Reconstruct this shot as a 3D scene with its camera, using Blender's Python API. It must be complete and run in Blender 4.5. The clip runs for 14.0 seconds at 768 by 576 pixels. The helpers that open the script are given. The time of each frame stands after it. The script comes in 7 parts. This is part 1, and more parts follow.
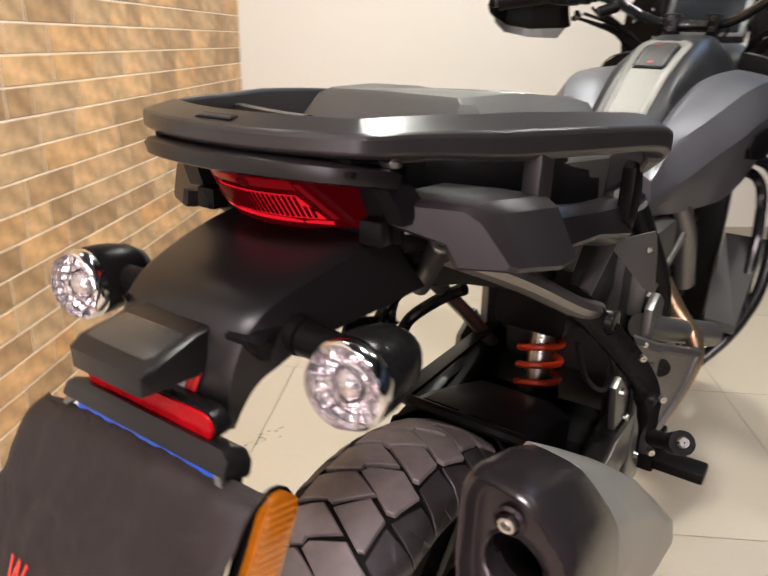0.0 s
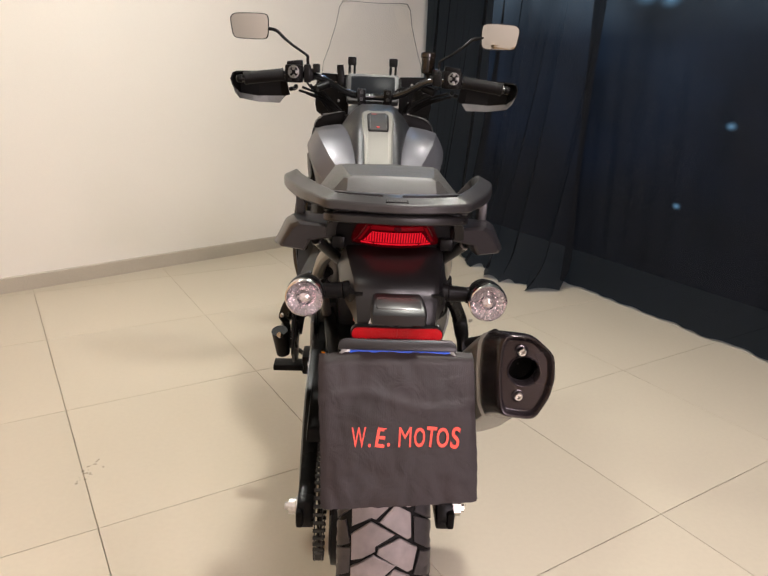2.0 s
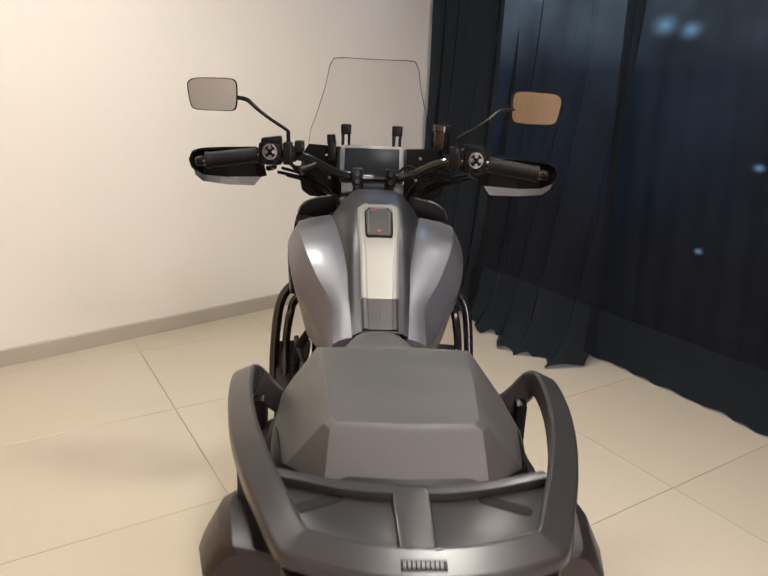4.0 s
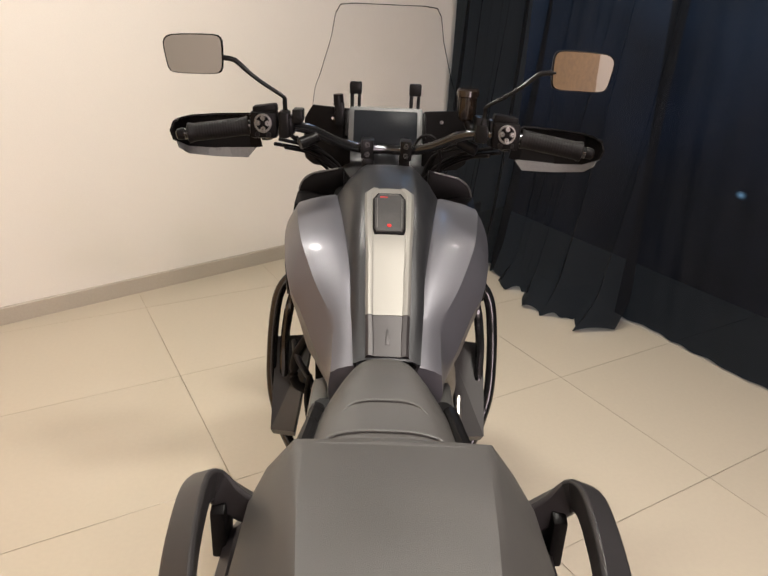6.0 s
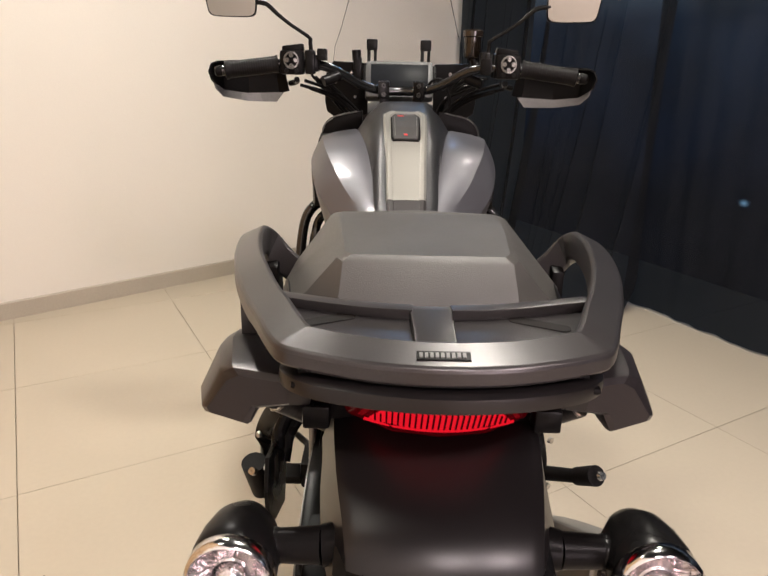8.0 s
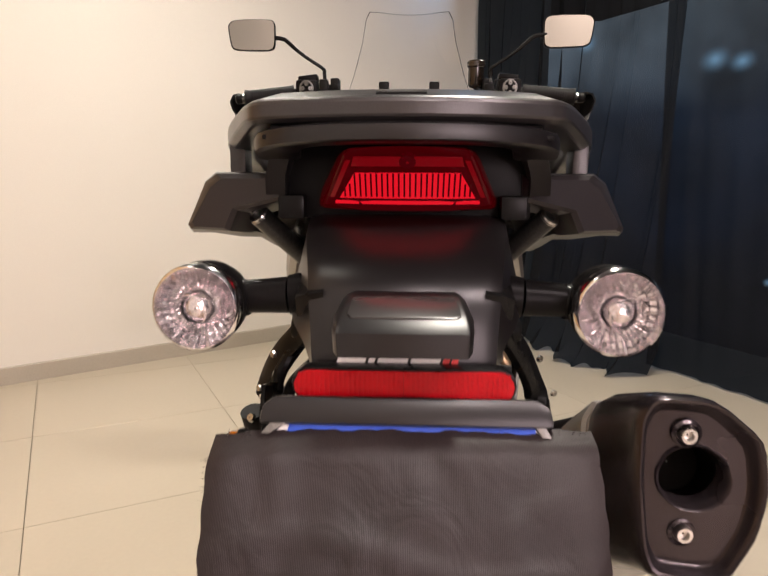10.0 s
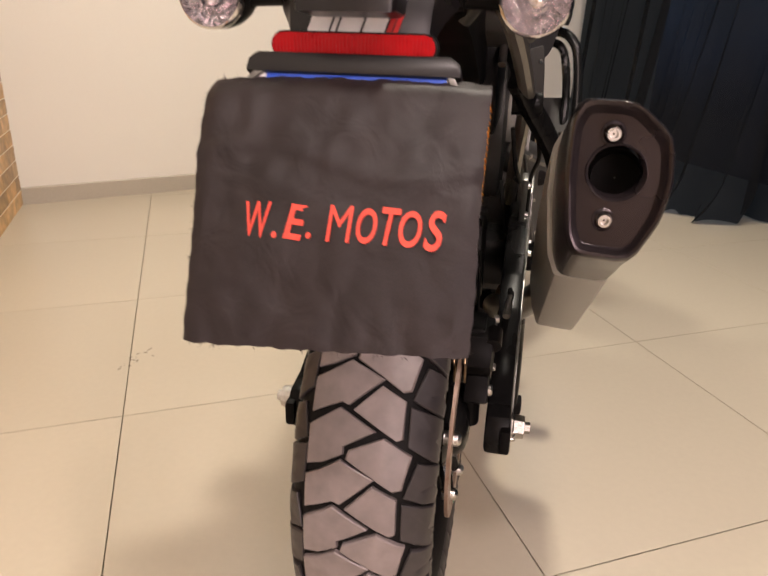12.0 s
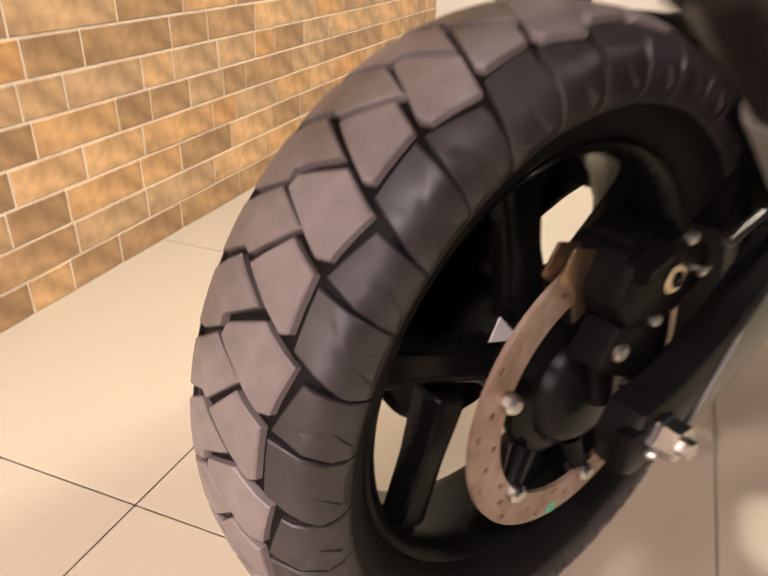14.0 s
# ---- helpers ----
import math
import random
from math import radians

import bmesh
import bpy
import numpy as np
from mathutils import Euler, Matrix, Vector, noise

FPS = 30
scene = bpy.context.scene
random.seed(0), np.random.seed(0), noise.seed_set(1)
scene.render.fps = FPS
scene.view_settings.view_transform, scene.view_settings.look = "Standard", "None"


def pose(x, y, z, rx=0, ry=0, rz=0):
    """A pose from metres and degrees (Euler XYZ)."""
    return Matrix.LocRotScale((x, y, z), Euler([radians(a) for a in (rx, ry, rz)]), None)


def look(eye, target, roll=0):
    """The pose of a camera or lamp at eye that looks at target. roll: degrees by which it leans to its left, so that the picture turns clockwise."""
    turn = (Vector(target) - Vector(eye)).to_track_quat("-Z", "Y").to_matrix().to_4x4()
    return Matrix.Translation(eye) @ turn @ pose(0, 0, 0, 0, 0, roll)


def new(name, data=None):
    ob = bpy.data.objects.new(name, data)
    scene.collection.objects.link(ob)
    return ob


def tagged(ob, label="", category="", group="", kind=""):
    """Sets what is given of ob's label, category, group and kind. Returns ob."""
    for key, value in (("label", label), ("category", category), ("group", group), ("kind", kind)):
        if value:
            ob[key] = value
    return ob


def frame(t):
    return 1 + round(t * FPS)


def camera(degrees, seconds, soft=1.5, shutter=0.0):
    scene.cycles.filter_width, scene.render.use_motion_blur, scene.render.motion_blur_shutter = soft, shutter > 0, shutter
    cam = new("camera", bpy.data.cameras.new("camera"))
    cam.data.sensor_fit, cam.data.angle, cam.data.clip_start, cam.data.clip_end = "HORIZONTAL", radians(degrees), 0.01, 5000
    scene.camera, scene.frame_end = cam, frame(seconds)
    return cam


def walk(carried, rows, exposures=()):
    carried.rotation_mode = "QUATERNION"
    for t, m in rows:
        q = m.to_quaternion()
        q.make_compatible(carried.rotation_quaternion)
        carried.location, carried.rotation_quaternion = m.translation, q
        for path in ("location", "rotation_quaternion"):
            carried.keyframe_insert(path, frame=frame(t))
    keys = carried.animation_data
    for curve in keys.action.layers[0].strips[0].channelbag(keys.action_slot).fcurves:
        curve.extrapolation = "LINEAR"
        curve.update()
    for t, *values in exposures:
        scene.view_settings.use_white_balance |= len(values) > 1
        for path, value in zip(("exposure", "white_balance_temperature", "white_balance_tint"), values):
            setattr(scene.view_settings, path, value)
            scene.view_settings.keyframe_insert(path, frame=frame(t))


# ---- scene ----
cam = camera(60.1, 14.0, shutter=0.35)
PATH = [
    (0, (0.376, -0.375, 1.184), (-0.679, 1.173, 0.482), 1.6),
    (0.5, (0.165, -0.51, 1.215), (-0.378, 1.295, 0.548), 2.4),
    (1, (-0.003, -0.73, 1.264), (-0.109, 1.162, 0.626), 2.9),
    (1.5, (-0.045, -0.927, 1.298), (0.03, 0.974, 0.683), 3.0),
    (2, (-0.068, -1.072, 1.319), (0.031, 0.829, 0.705), 2.6),
    (2.5, (-0.067, -1.061, 1.32), (0.029, 0.844, 0.718), 2.4),
    (3, (-0.063, -0.877, 1.361), (0.037, 1.038, 0.793), 2.3),
    (3.5, (-0.067, -0.648, 1.423), (0.042, 1.274, 0.879), 2.5),
    (6, (-0.03, -0.184, 1.564), (0.011, 1.659, 0.788), 2.6),
    (6.5, (-0.053, -0.327, 1.508), (-0.011, 1.504, 0.704), 2.3),
    (7, (-0.064, -0.42, 1.449), (-0.025, 1.406, 0.635), 2.2),
    (9.5, (0.007, -0.465, 1.109), (-0.062, 1.508, 0.79), 0.2),
    (10, (0.009, -0.53, 1.069), (-0.075, 1.442, 0.742), 0.3),
    (10.5, (0.019, -0.602, 1.042), (-0.088, 1.356, 0.644), 0.1),
    (11, (0.033, -0.662, 1.008), (-0.121, 1.268, 0.507), 0.2),
    (11.5, (0.067, -0.712, 0.982), (-0.171, 1.175, 0.362), 0.8),
    (12, (0.152, -0.693, 0.957), (-0.22, 1.128, 0.219), 1.4),
    (12.5, (0.265, -0.561, 0.932), (-0.314, 1.161, 0.096), 2.4),
    (13, (0.38, -0.455, 0.932), (-0.516, 1.088, 0.028), 2.7),
    (13.5, (0.46, -0.361, 0.914), (-0.725, 0.943, -0.032), 2.4),
    (14, (0.366, -0.258, 0.757), (-1.006, 0.847, -0.189), 1.3),
]
TONE = [(0, 0.0, 6050, 6), (1.5, -0.08, 6150, 7), (3.5, -0.05, 6200, 8), (6, -0.07, 6400, 10), (9.5, -0.05, 6450, 10), (10.5, -0.12, 6700, 12), (11.5, -0.17, 6800, 12), (12, -0.2, 6800, 11), (12.5, -0.02, 6800, 10), (14, 0.08, 6700, 11)]
walk(cam, [(t, look(eye, target, roll)) for t, eye, target, roll in PATH], TONE)

# ---- light ----
world = bpy.data.worlds.new("dusk")
scene.world = world
world.use_nodes = True
wn = world.node_tree.nodes
sky = wn.new("ShaderNodeTexSky")
sky.sky_type, sky.sun_disc, sky.sun_elevation, sky.sun_rotation = "NISHITA", False, radians(2), radians(60)
wn["Background"].inputs["Strength"].default_value = 0.05
world.node_tree.links.new(sky.outputs[0], wn["Background"].inputs[0])
ROOM_H = 2.95


def ceiling_lamp(x, y, size, watts, color=(1.0, 0.94, 0.835)):
    data = bpy.data.lights.new("ceiling_lamp", "AREA")
    data.shape, data.size, data.energy, data.color = "SQUARE", size, watts, color
    ob = new("ceiling_lamp", data)
    ob.location = (x, y, ROOM_H - 0.03)
    return ob


ceiling_lamp(0.35, 0.75, 0.2, 54)
ceiling_lamp(0.9, 2.4, 0.2, 17)
ceiling_lamp(-0.9, 2.0, 0.2, 40)
ceiling_lamp(-1.0, 0.2, 0.2, 4)
ceiling_lamp(0.35, -1.45, 0.3, 38, (1.0, 0.85, 0.83))
ceiling_lamp(1.4, -1.4, 0.3, 62, (1.0, 0.84, 0.83))
# unseen fill lamp, added low behind the camera
front = ceiling_lamp(1.45, -3.1, 1.4, 70, (1.0, 0.80, 0.82))
front.name = front.data.name = "shop_front_lamp"
front.location.z = 1.35
front.rotation_euler = Vector((-1.45, 3.2, -0.45)).to_track_quat("-Z", "Y").to_euler()
# dusk that falls past the curtain's edge onto the wall
dusk = ceiling_lamp(0.44, 4.5, 0.4, 2.6, (0.32, 0.58, 1.0))
dusk.name = dusk.data.name = "window_daylight"
dusk.location.z = 2.7
dusk.rotation_euler = Vector((-0.74, -0.62, -0.30)).to_track_quat("-Z", "Y").to_euler()

# ---- materials ----


def material(name, color, rough=0.5, metal=0.0, vary=0.15, scale=8.0, fine=160.0, bump=0.05, coat=0.0, per_object=0.0, dark=None, spec=0.5, rough_vary=0.1):
    """Principled material with two scales of variation and fine relief, in real-world size."""
    m = bpy.data.materials.new(name)
    m.use_nodes = True
    nt = m.node_tree
    nd, lk = nt.nodes, nt.links
    p = nd["Principled BSDF"]
    tc = nd.new("ShaderNodeTexCoord")
    big = nd.new("ShaderNodeTexNoise")
    big.inputs["Scale"].default_value, big.inputs["Detail"].default_value = scale, 4
    small = nd.new("ShaderNodeTexNoise")
    small.inputs["Scale"].default_value, small.inputs["Detail"].default_value = fine, 2
    for n in (big, small):
        lk.new(tc.outputs["Object"], n.inputs["Vector"])
    add = nd.new("ShaderNodeMath")
    add.operation = "ADD"
    lk.new(big.outputs["Fac"], add.inputs[0])
    lk.new(small.outputs["Fac"], add.inputs[1])
    half = nd.new("ShaderNodeMath")
    half.operation = "MULTIPLY"
    half.inputs[1].default_value = 0.5
    lk.new(add.outputs[0], half.inputs[0])
    ramp = nd.new("ShaderNodeValToRGB")
    lo = dark or [c * (1 - vary) for c in color]
    hi = [min(1, c * (1 + vary)) for c in color] if dark is None else color
    ramp.color_ramp.elements[0].position, ramp.color_ramp.elements[1].position = 0.36, 0.64
    ramp.color_ramp.elements[0].color, ramp.color_ramp.elements[1].color = (*lo, 1), (*hi, 1)
    lk.new(half.outputs[0], ramp.inputs[0])
    out = ramp.outputs[0]
    if per_object:
        info = nd.new("ShaderNodeObjectInfo")
        hsv = nd.new("ShaderNodeHueSaturation")
        mr = nd.new("ShaderNodeMapRange")
        mr.inputs[3].default_value, mr.inputs[4].default_value = 1 - per_object, 1 + per_object
        lk.new(info.outputs["Random"], mr.inputs[0])
        lk.new(mr.outputs[0], hsv.inputs["Value"])
        lk.new(out, hsv.inputs["Color"])
        out = hsv.outputs[0]
    lk.new(out, p.inputs["Base Color"])
    rr = nd.new("ShaderNodeMapRange")
    rr.inputs[3].default_value, rr.inputs[4].default_value = max(0.02, rough - rough_vary), min(1, rough + rough_vary)
    lk.new(big.outputs["Fac"], rr.inputs[0])
    lk.new(rr.outputs[0], p.inputs["Roughness"])
    p.inputs["Metallic"].default_value = metal
    p.inputs["Coat Weight"].default_value = coat
    p.inputs["Coat Roughness"].default_value = 0.08
    p.inputs["Specular IOR Level"].default_value = spec
    if bump:
        b = nd.new("ShaderNodeBump")
        b.inputs["Strength"].default_value, b.inputs["Distance"].default_value = bump, 0.002
        lk.new(small.outputs["Fac"], b.inputs["Height"])
        lk.new(b.outputs[0], p.inputs["Normal"])
    return m


def glow(name, color, strength, base=(0.3, 0.0, 0.0)):
    m = material(name, base, 0.14, vary=0.1, bump=0, coat=0.3, rough_vary=0.02)
    p = m.node_tree.nodes["Principled BSDF"]
    p.inputs["Specular IOR Level"].default_value = 0.12
    p.inputs["Coat Weight"].default_value = 0.08
    p.inputs["Emission Color"].default_value = (*color, 1)
    p.inputs["Emission Strength"].default_value = strength
    return m


def clear(name, color=(1, 1, 1), rough=0.02, ior=1.45):
    m = bpy.data.materials.new(name)
    m.use_nodes = True
    p = m.node_tree.nodes["Principled BSDF"]
    p.inputs["Base Color"].default_value = (*color, 1)
    p.inputs["Roughness"].default_value = rough
    p.inputs["Transmission Weight"].default_value = 1
    p.inputs["IOR"].default_value = ior
    return m


BLACK = material("black_plastic", (0.0055, 0.005, 0.005), 0.34, vary=0.25, fine=700, bump=0.08, spec=0.06)
SATIN = material("satin_black_paint", (0.0065, 0.0062, 0.0062), 0.28, vary=0.2, bump=0.03, spec=0.10)
GLOSS = material("gloss_black_tube", (0.008, 0.008, 0.008), 0.14, vary=0.2, bump=0.0, coat=0.4)
RACK = material("textured_dark_casting", (0.036, 0.033, 0.033), 0.30, vary=0.12, fine=900, bump=0.05, metal=0.35, rough_vary=0.02)
SEAT = material("seat_vinyl", (0.052, 0.0485, 0.0445), 0.42, vary=0.14, fine=1100, bump=0.22)
SILVER = material("grey_metallic_paint", (0.128, 0.125, 0.139), 0.46, metal=0.65, vary=0.015, scale=3, fine=1500, bump=0.015, coat=0.14, rough_vary=0.0)
PANEL = material("satin_grey_paint", (0.20, 0.19, 0.172), 0.50, metal=0.6, vary=0.03, fine=1500, bump=0.03, rough_vary=0.02)
FOOT = material("dark_strip_end", (0.030, 0.0255, 0.026), 0.42, metal=0.3, vary=0.05, fine=1500, bump=0.03)
SHIELD = material("satin_grey_shield", (0.060, 0.057, 0.055), 0.45, metal=0.2, vary=0.1, fine=1200, bump=0.03)
DARKPANEL = material("dark_grey_paint", (0.026, 0.026, 0.028), 0.38, metal=0.4, vary=0.1, fine=1200, bump=0.03)
RUBBER = material("rubber", (0.008, 0.0072, 0.0072), 0.5, vary=0.3, fine=300, bump=0.15, spec=0.1)
TREAD = material("dusty_tread_rubber", (0.205, 0.172, 0.167), 0.42, vary=0.16, scale=19, fine=55, bump=0.03, per_object=0.07)
SHOULDER = material("black_shoulder_rubber", (0.034, 0.029, 0.030), 0.42, vary=0.25, scale=19, fine=70, bump=0.04)
STEEL = material("bright_steel", (0.55, 0.53, 0.50), 0.28, metal=1, vary=0.15, bump=0.02)
ENGINE = material("dark_engine_casting", (0.045, 0.044, 0.042), 0.4, metal=0.6, vary=0.3, fine=400, bump=0.12)
GREYMETAL = material("grey_engine_cover", (0.19, 0.185, 0.175), 0.36, metal=0.8, vary=0.2, fine=400, bump=0.08)
RUST = material("rusty_brake_disc", (0.40, 0.30, 0.235), 0.42, metal=0.35, vary=0.3, scale=14, fine=40, bump=0.02, dark=(0.21, 0.125, 0.08))
BRONZE = material("heat_tinted_steel", (0.36, 0.25, 0.15), 0.3, metal=0.9, vary=0.3, bump=0.03)
MUFFLER = material("satin_graphite_coating", (0.047, 0.038, 0.041), 0.25, metal=0.68, vary=0.08, fine=1500, bump=0.03)
MUFBODY = material("satin_silver_coating", (0.30, 0.29, 0.27), 0.42, metal=0.6, vary=0.07, fine=1200, bump=0.05)
ORANGE = material("orange_spring_paint", (0.62, 0.045, 0.008), 0.3, vary=0.1, bump=0.02)
REDLENS = glow("red_lamp_lens", (1.0, 0.01, 0.015), 0.03, (0.03, 0.0, 0.002))
REDMID = glow("half_lit_red_lens", (1.0, 0.01, 0.02), 0.11, (0.06, 0.001, 0.003))
REDLIT = glow("lit_red_lens", (1.0, 0.01, 0.025), 0.75, (0.1, 0.001, 0.003))
REFLECT = material("red_reflector", (0.34, 0.0015, 0.006), 0.3, vary=0.25, scale=120, fine=500, bump=0.3, coat=0.12, spec=0.15)
RIB = material("deep_red_rib", (0.36, 0.002, 0.006), 0.3, vary=0.1, bump=0, spec=0.2)
AMBER = material("amber_reflector", (0.46, 0.135, 0.003), 0.16, vary=0.1, bump=0, coat=0.5)
AMBER_PALE = material("pale_amber_rib", (0.72, 0.27, 0.02), 0.2, vary=0.1, bump=0)
def cloth_material():
    """Black weave with fine upright ribs and soft creases."""
    m = material("black_woven_cloth", (0.0165, 0.0108, 0.0108), 0.47, vary=0.3, scale=16, fine=900, bump=0.2, spec=0.32)
    nt = m.node_tree
    nd, lk = nt.nodes, nt.links
    p = nd["Principled BSDF"]
    tc, wave, crease, b1, b2 = nd.new("ShaderNodeTexCoord"), nd.new("ShaderNodeTexWave"), nd.new("ShaderNodeTexNoise"), nd.new("ShaderNodeBump"), nd.new("ShaderNodeBump")
    wave.bands_direction = "X"
    wave.inputs["Scale"].default_value, wave.inputs["Distortion"].default_value = 310.0, 0.3
    crease.inputs["Scale"].default_value, crease.inputs["Detail"].default_value, crease.inputs["Distortion"].default_value = 22.0, 3.0, 0.8
    lk.new(tc.outputs["Object"], wave.inputs["Vector"])
    lk.new(tc.outputs["Object"], crease.inputs["Vector"])
    b1.inputs["Strength"].default_value, b1.inputs["Distance"].default_value = 0.35, 0.008
    b2.inputs["Strength"].default_value, b2.inputs["Distance"].default_value = 0.22, 0.0004
    lk.new(crease.outputs["Fac"], b1.inputs["Height"])
    lk.new(wave.outputs["Fac"], b2.inputs["Height"])
    lk.new(b1.outputs[0], b2.inputs["Normal"])
    lk.new(b2.outputs[0], p.inputs["Normal"])
    return m


CLOTH = cloth_material()
LETTER = material("red_marker_paint", (0.72, 0.065, 0.04), 0.6, vary=0.15, fine=300, bump=0.1)
WHITEPAINT = material("white_sticker", (0.75, 0.73, 0.70), 0.4, vary=0.05)
REDPAINT = material("red_sticker", (0.55, 0.02, 0.02), 0.4, vary=0.05)
TUBE = material("satin_grey_tube", (0.27, 0.25, 0.23), 0.34, metal=0.85, vary=0.12, fine=500, bump=0.04)
# near-black for the outlet; paints depth into slots and holes
BORE = material("painted_hole_black", (0.006, 0.0045, 0.004), 0.6, vary=0.3, spec=0.15)
GREENPAINT = material("green_paint_mark", (0.10, 0.42, 0.26), 0.5, vary=0.1)
BLUEPAINT = material("blue_plate_band", (0.01, 0.06, 0.42), 0.3, vary=0.1)
GOLD = material("pale_gold_disc", (0.65, 0.55, 0.33), 0.35, metal=0.5, vary=0.1)
CHROME = material("chrome_reflector", (0.82, 0.80, 0.80), 0.12, metal=1, vary=0.05, bump=0.0)
BOWL = material("satin_reflector", (0.66, 0.62, 0.63), 0.15, metal=0.95, vary=0.15, scale=90, fine=400, bump=0.3)
CUP = material("smoky_brown_cup", (0.012, 0.008, 0.0055), 0.15, vary=0.3, scale=60, bump=0, coat=0.25)
MIRROR = material("mirror_glass", (0.275, 0.262, 0.235), 0.015, metal=1, vary=0.0, bump=0.0, rough_vary=0.0)
SCREEN = material("dark_screen_glass", (0.010, 0.011, 0.013), 0.3, spec=0.03, vary=0.1, bump=0.0, rough_vary=0.02)
GLASS = clear("clear_polycarbonate")
LENSGLASS = clear("clear_lamp_lens", (1.0, 0.97, 0.96), 0.02, 1.18)
SMOKE = material("smoked_handguard", (0.16, 0.16, 0.16), 0.25, vary=0.1, bump=0.0)
WALL = material("cream_wall_paint", (0.80, 0.755, 0.69), 0.85, vary=0.02, scale=1.5, fine=220, bump=0.12, spec=0.2)
TILE = material("beige_porcelain_tile", (0.53, 0.466, 0.365), 0.28, vary=0.02, scale=0.6, fine=60, bump=0.015, per_object=0.02, rough_vary=0.0)
GROUT = material("floor_grout", (0.46, 0.39, 0.30), 0.8, vary=0.15)
SKIRT = material("greige_skirting", (0.45, 0.40, 0.33), 0.45, vary=0.06, scale=3)
BRICK = material("ochre_brick_tile", (0.74, 0.48, 0.255), 0.48, vary=0.3, scale=9, fine=22, bump=0.12, dark=(0.38, 0.24, 0.125))


def brick_tones(m):
    """Each brick has a tone of its own: ochre, brown, grey-brown or pale."""
    nt = m.node_tree
    nd, lk = nt.nodes, nt.links
    info, geo, add, fr = nd.new("ShaderNodeObjectInfo"), nd.new("ShaderNodeNewGeometry"), nd.new("ShaderNodeMath"), nd.new("ShaderNodeMath")
    fr.operation = "FRACT"
    lk.new(info.outputs["Random"], add.inputs[0])
    lk.new(geo.outputs["Random Per Island"], add.inputs[1])
    lk.new(add.outputs[0], fr.inputs[0])
    tone = nd.new("ShaderNodeValToRGB")
    tone.color_ramp.interpolation = "CONSTANT"
    for k, c in enumerate(((1.06, 1.0, 0.90), (0.78, 0.76, 0.74), (1.14, 1.13, 1.10), (0.92, 0.96, 1.02), (0.70, 0.68, 0.66), (1.06, 0.93, 0.76))):
        e = tone.color_ramp.elements[0] if k == 0 else tone.color_ramp.elements.new(k / 6)
        e.color = (c[0] * 1.02, c[1], c[2] * 0.96, 1)
    tone.color_ramp.elements[-1].position = 0.86
    lk.new(fr.outputs[0], tone.inputs[0])
    mul = nd.new("ShaderNodeMix")
    mul.data_type, mul.blend_type = "RGBA", "MULTIPLY"
    mul.inputs[0].default_value = 1.0
    p = nd["Principled BSDF"]
    old = p.inputs["Base Color"].links[0].from_socket
    lk.new(old, mul.inputs[6])
    lk.new(tone.outputs[0], mul.inputs[7])
    lk.new(mul.outputs[2], p.inputs["Base Color"])


brick_tones(BRICK)
MORTAR = material("pale_mortar", (0.84, 0.74, 0.60), 0.8, vary=0.12, fine=120, bump=0.2)
WOODWALL = material("brown_wood_panel", (0.36, 0.24, 0.12), 0.5, vary=0.2, scale=2, fine=40, bump=0.1)
DARKWALL = material("unlit_look_wall", (0.06, 0.058, 0.056), 0.8, vary=0.06, scale=1.5, fine=200, bump=0.1, spec=0.2)
GRAPHITE = material("graphite_satin_coating", (0.0095, 0.008, 0.0083), 0.33, metal=0.25, vary=0.12, fine=900, bump=0.012, rough_vary=0.02)
INSET = material("sheen_painted_inset", (0.045, 0.043, 0.042), 0.28, metal=0.35, vary=0.05, fine=900, bump=0.01, coat=0.4)
CAPS = material("satin_black_moulding", (0.028, 0.024, 0.025), 0.32, metal=0.45, vary=0.12, fine=900, bump=0.03, rough_vary=0.02)
SCREENEDGE = material("dark_flap_plastic", (0.028, 0.026, 0.025), 0.45, vary=0.3, scale=60, fine=500, bump=0.1)
BEZEL = material("grey_bezel_plastic", (0.07, 0.07, 0.07), 0.42, metal=0.3, vary=0.06)
CEIL = material("white_ceiling_paint", (0.80, 0.78, 0.74), 0.9, vary=0.02)


def curtain_material():
    m = material("navy_curtain_cloth", (0.0068, 0.0075, 0.0094), 0.8, vary=0.3, scale=3, fine=900, bump=0.3, spec=0.1)
    nt = m.node_tree
    nd, lk = nt.nodes, nt.links
    mix, tr = nd.new("ShaderNodeMixShader"), nd.new("ShaderNodeBsdfTransparent")
    tr.inputs[0].default_value = (0.75, 0.88, 1.0, 1)
    mix.inputs[0].default_value = 0.13
    lk.new(nd["Principled BSDF"].outputs[0], mix.inputs[1])
    lk.new(tr.outputs[0], mix.inputs[2])
    lk.new(mix.outputs[0], nd["Material Output"].inputs["Surface"])
    return m


CURTAIN = curtain_material()

# ---- mesh helpers ----


def finish(bm, smooth=True, angle=35):
    bmesh.ops.recalc_face_normals(bm, faces=bm.faces)
    me = bpy.data.meshes.new("mesh")
    bm.to_mesh(me)
    bm.free()
    if smooth:
        me.polygons.foreach_set("use_smooth", [True] * len(me.polygons))
        me.set_sharp_from_angle(angle=radians(angle))
    return me


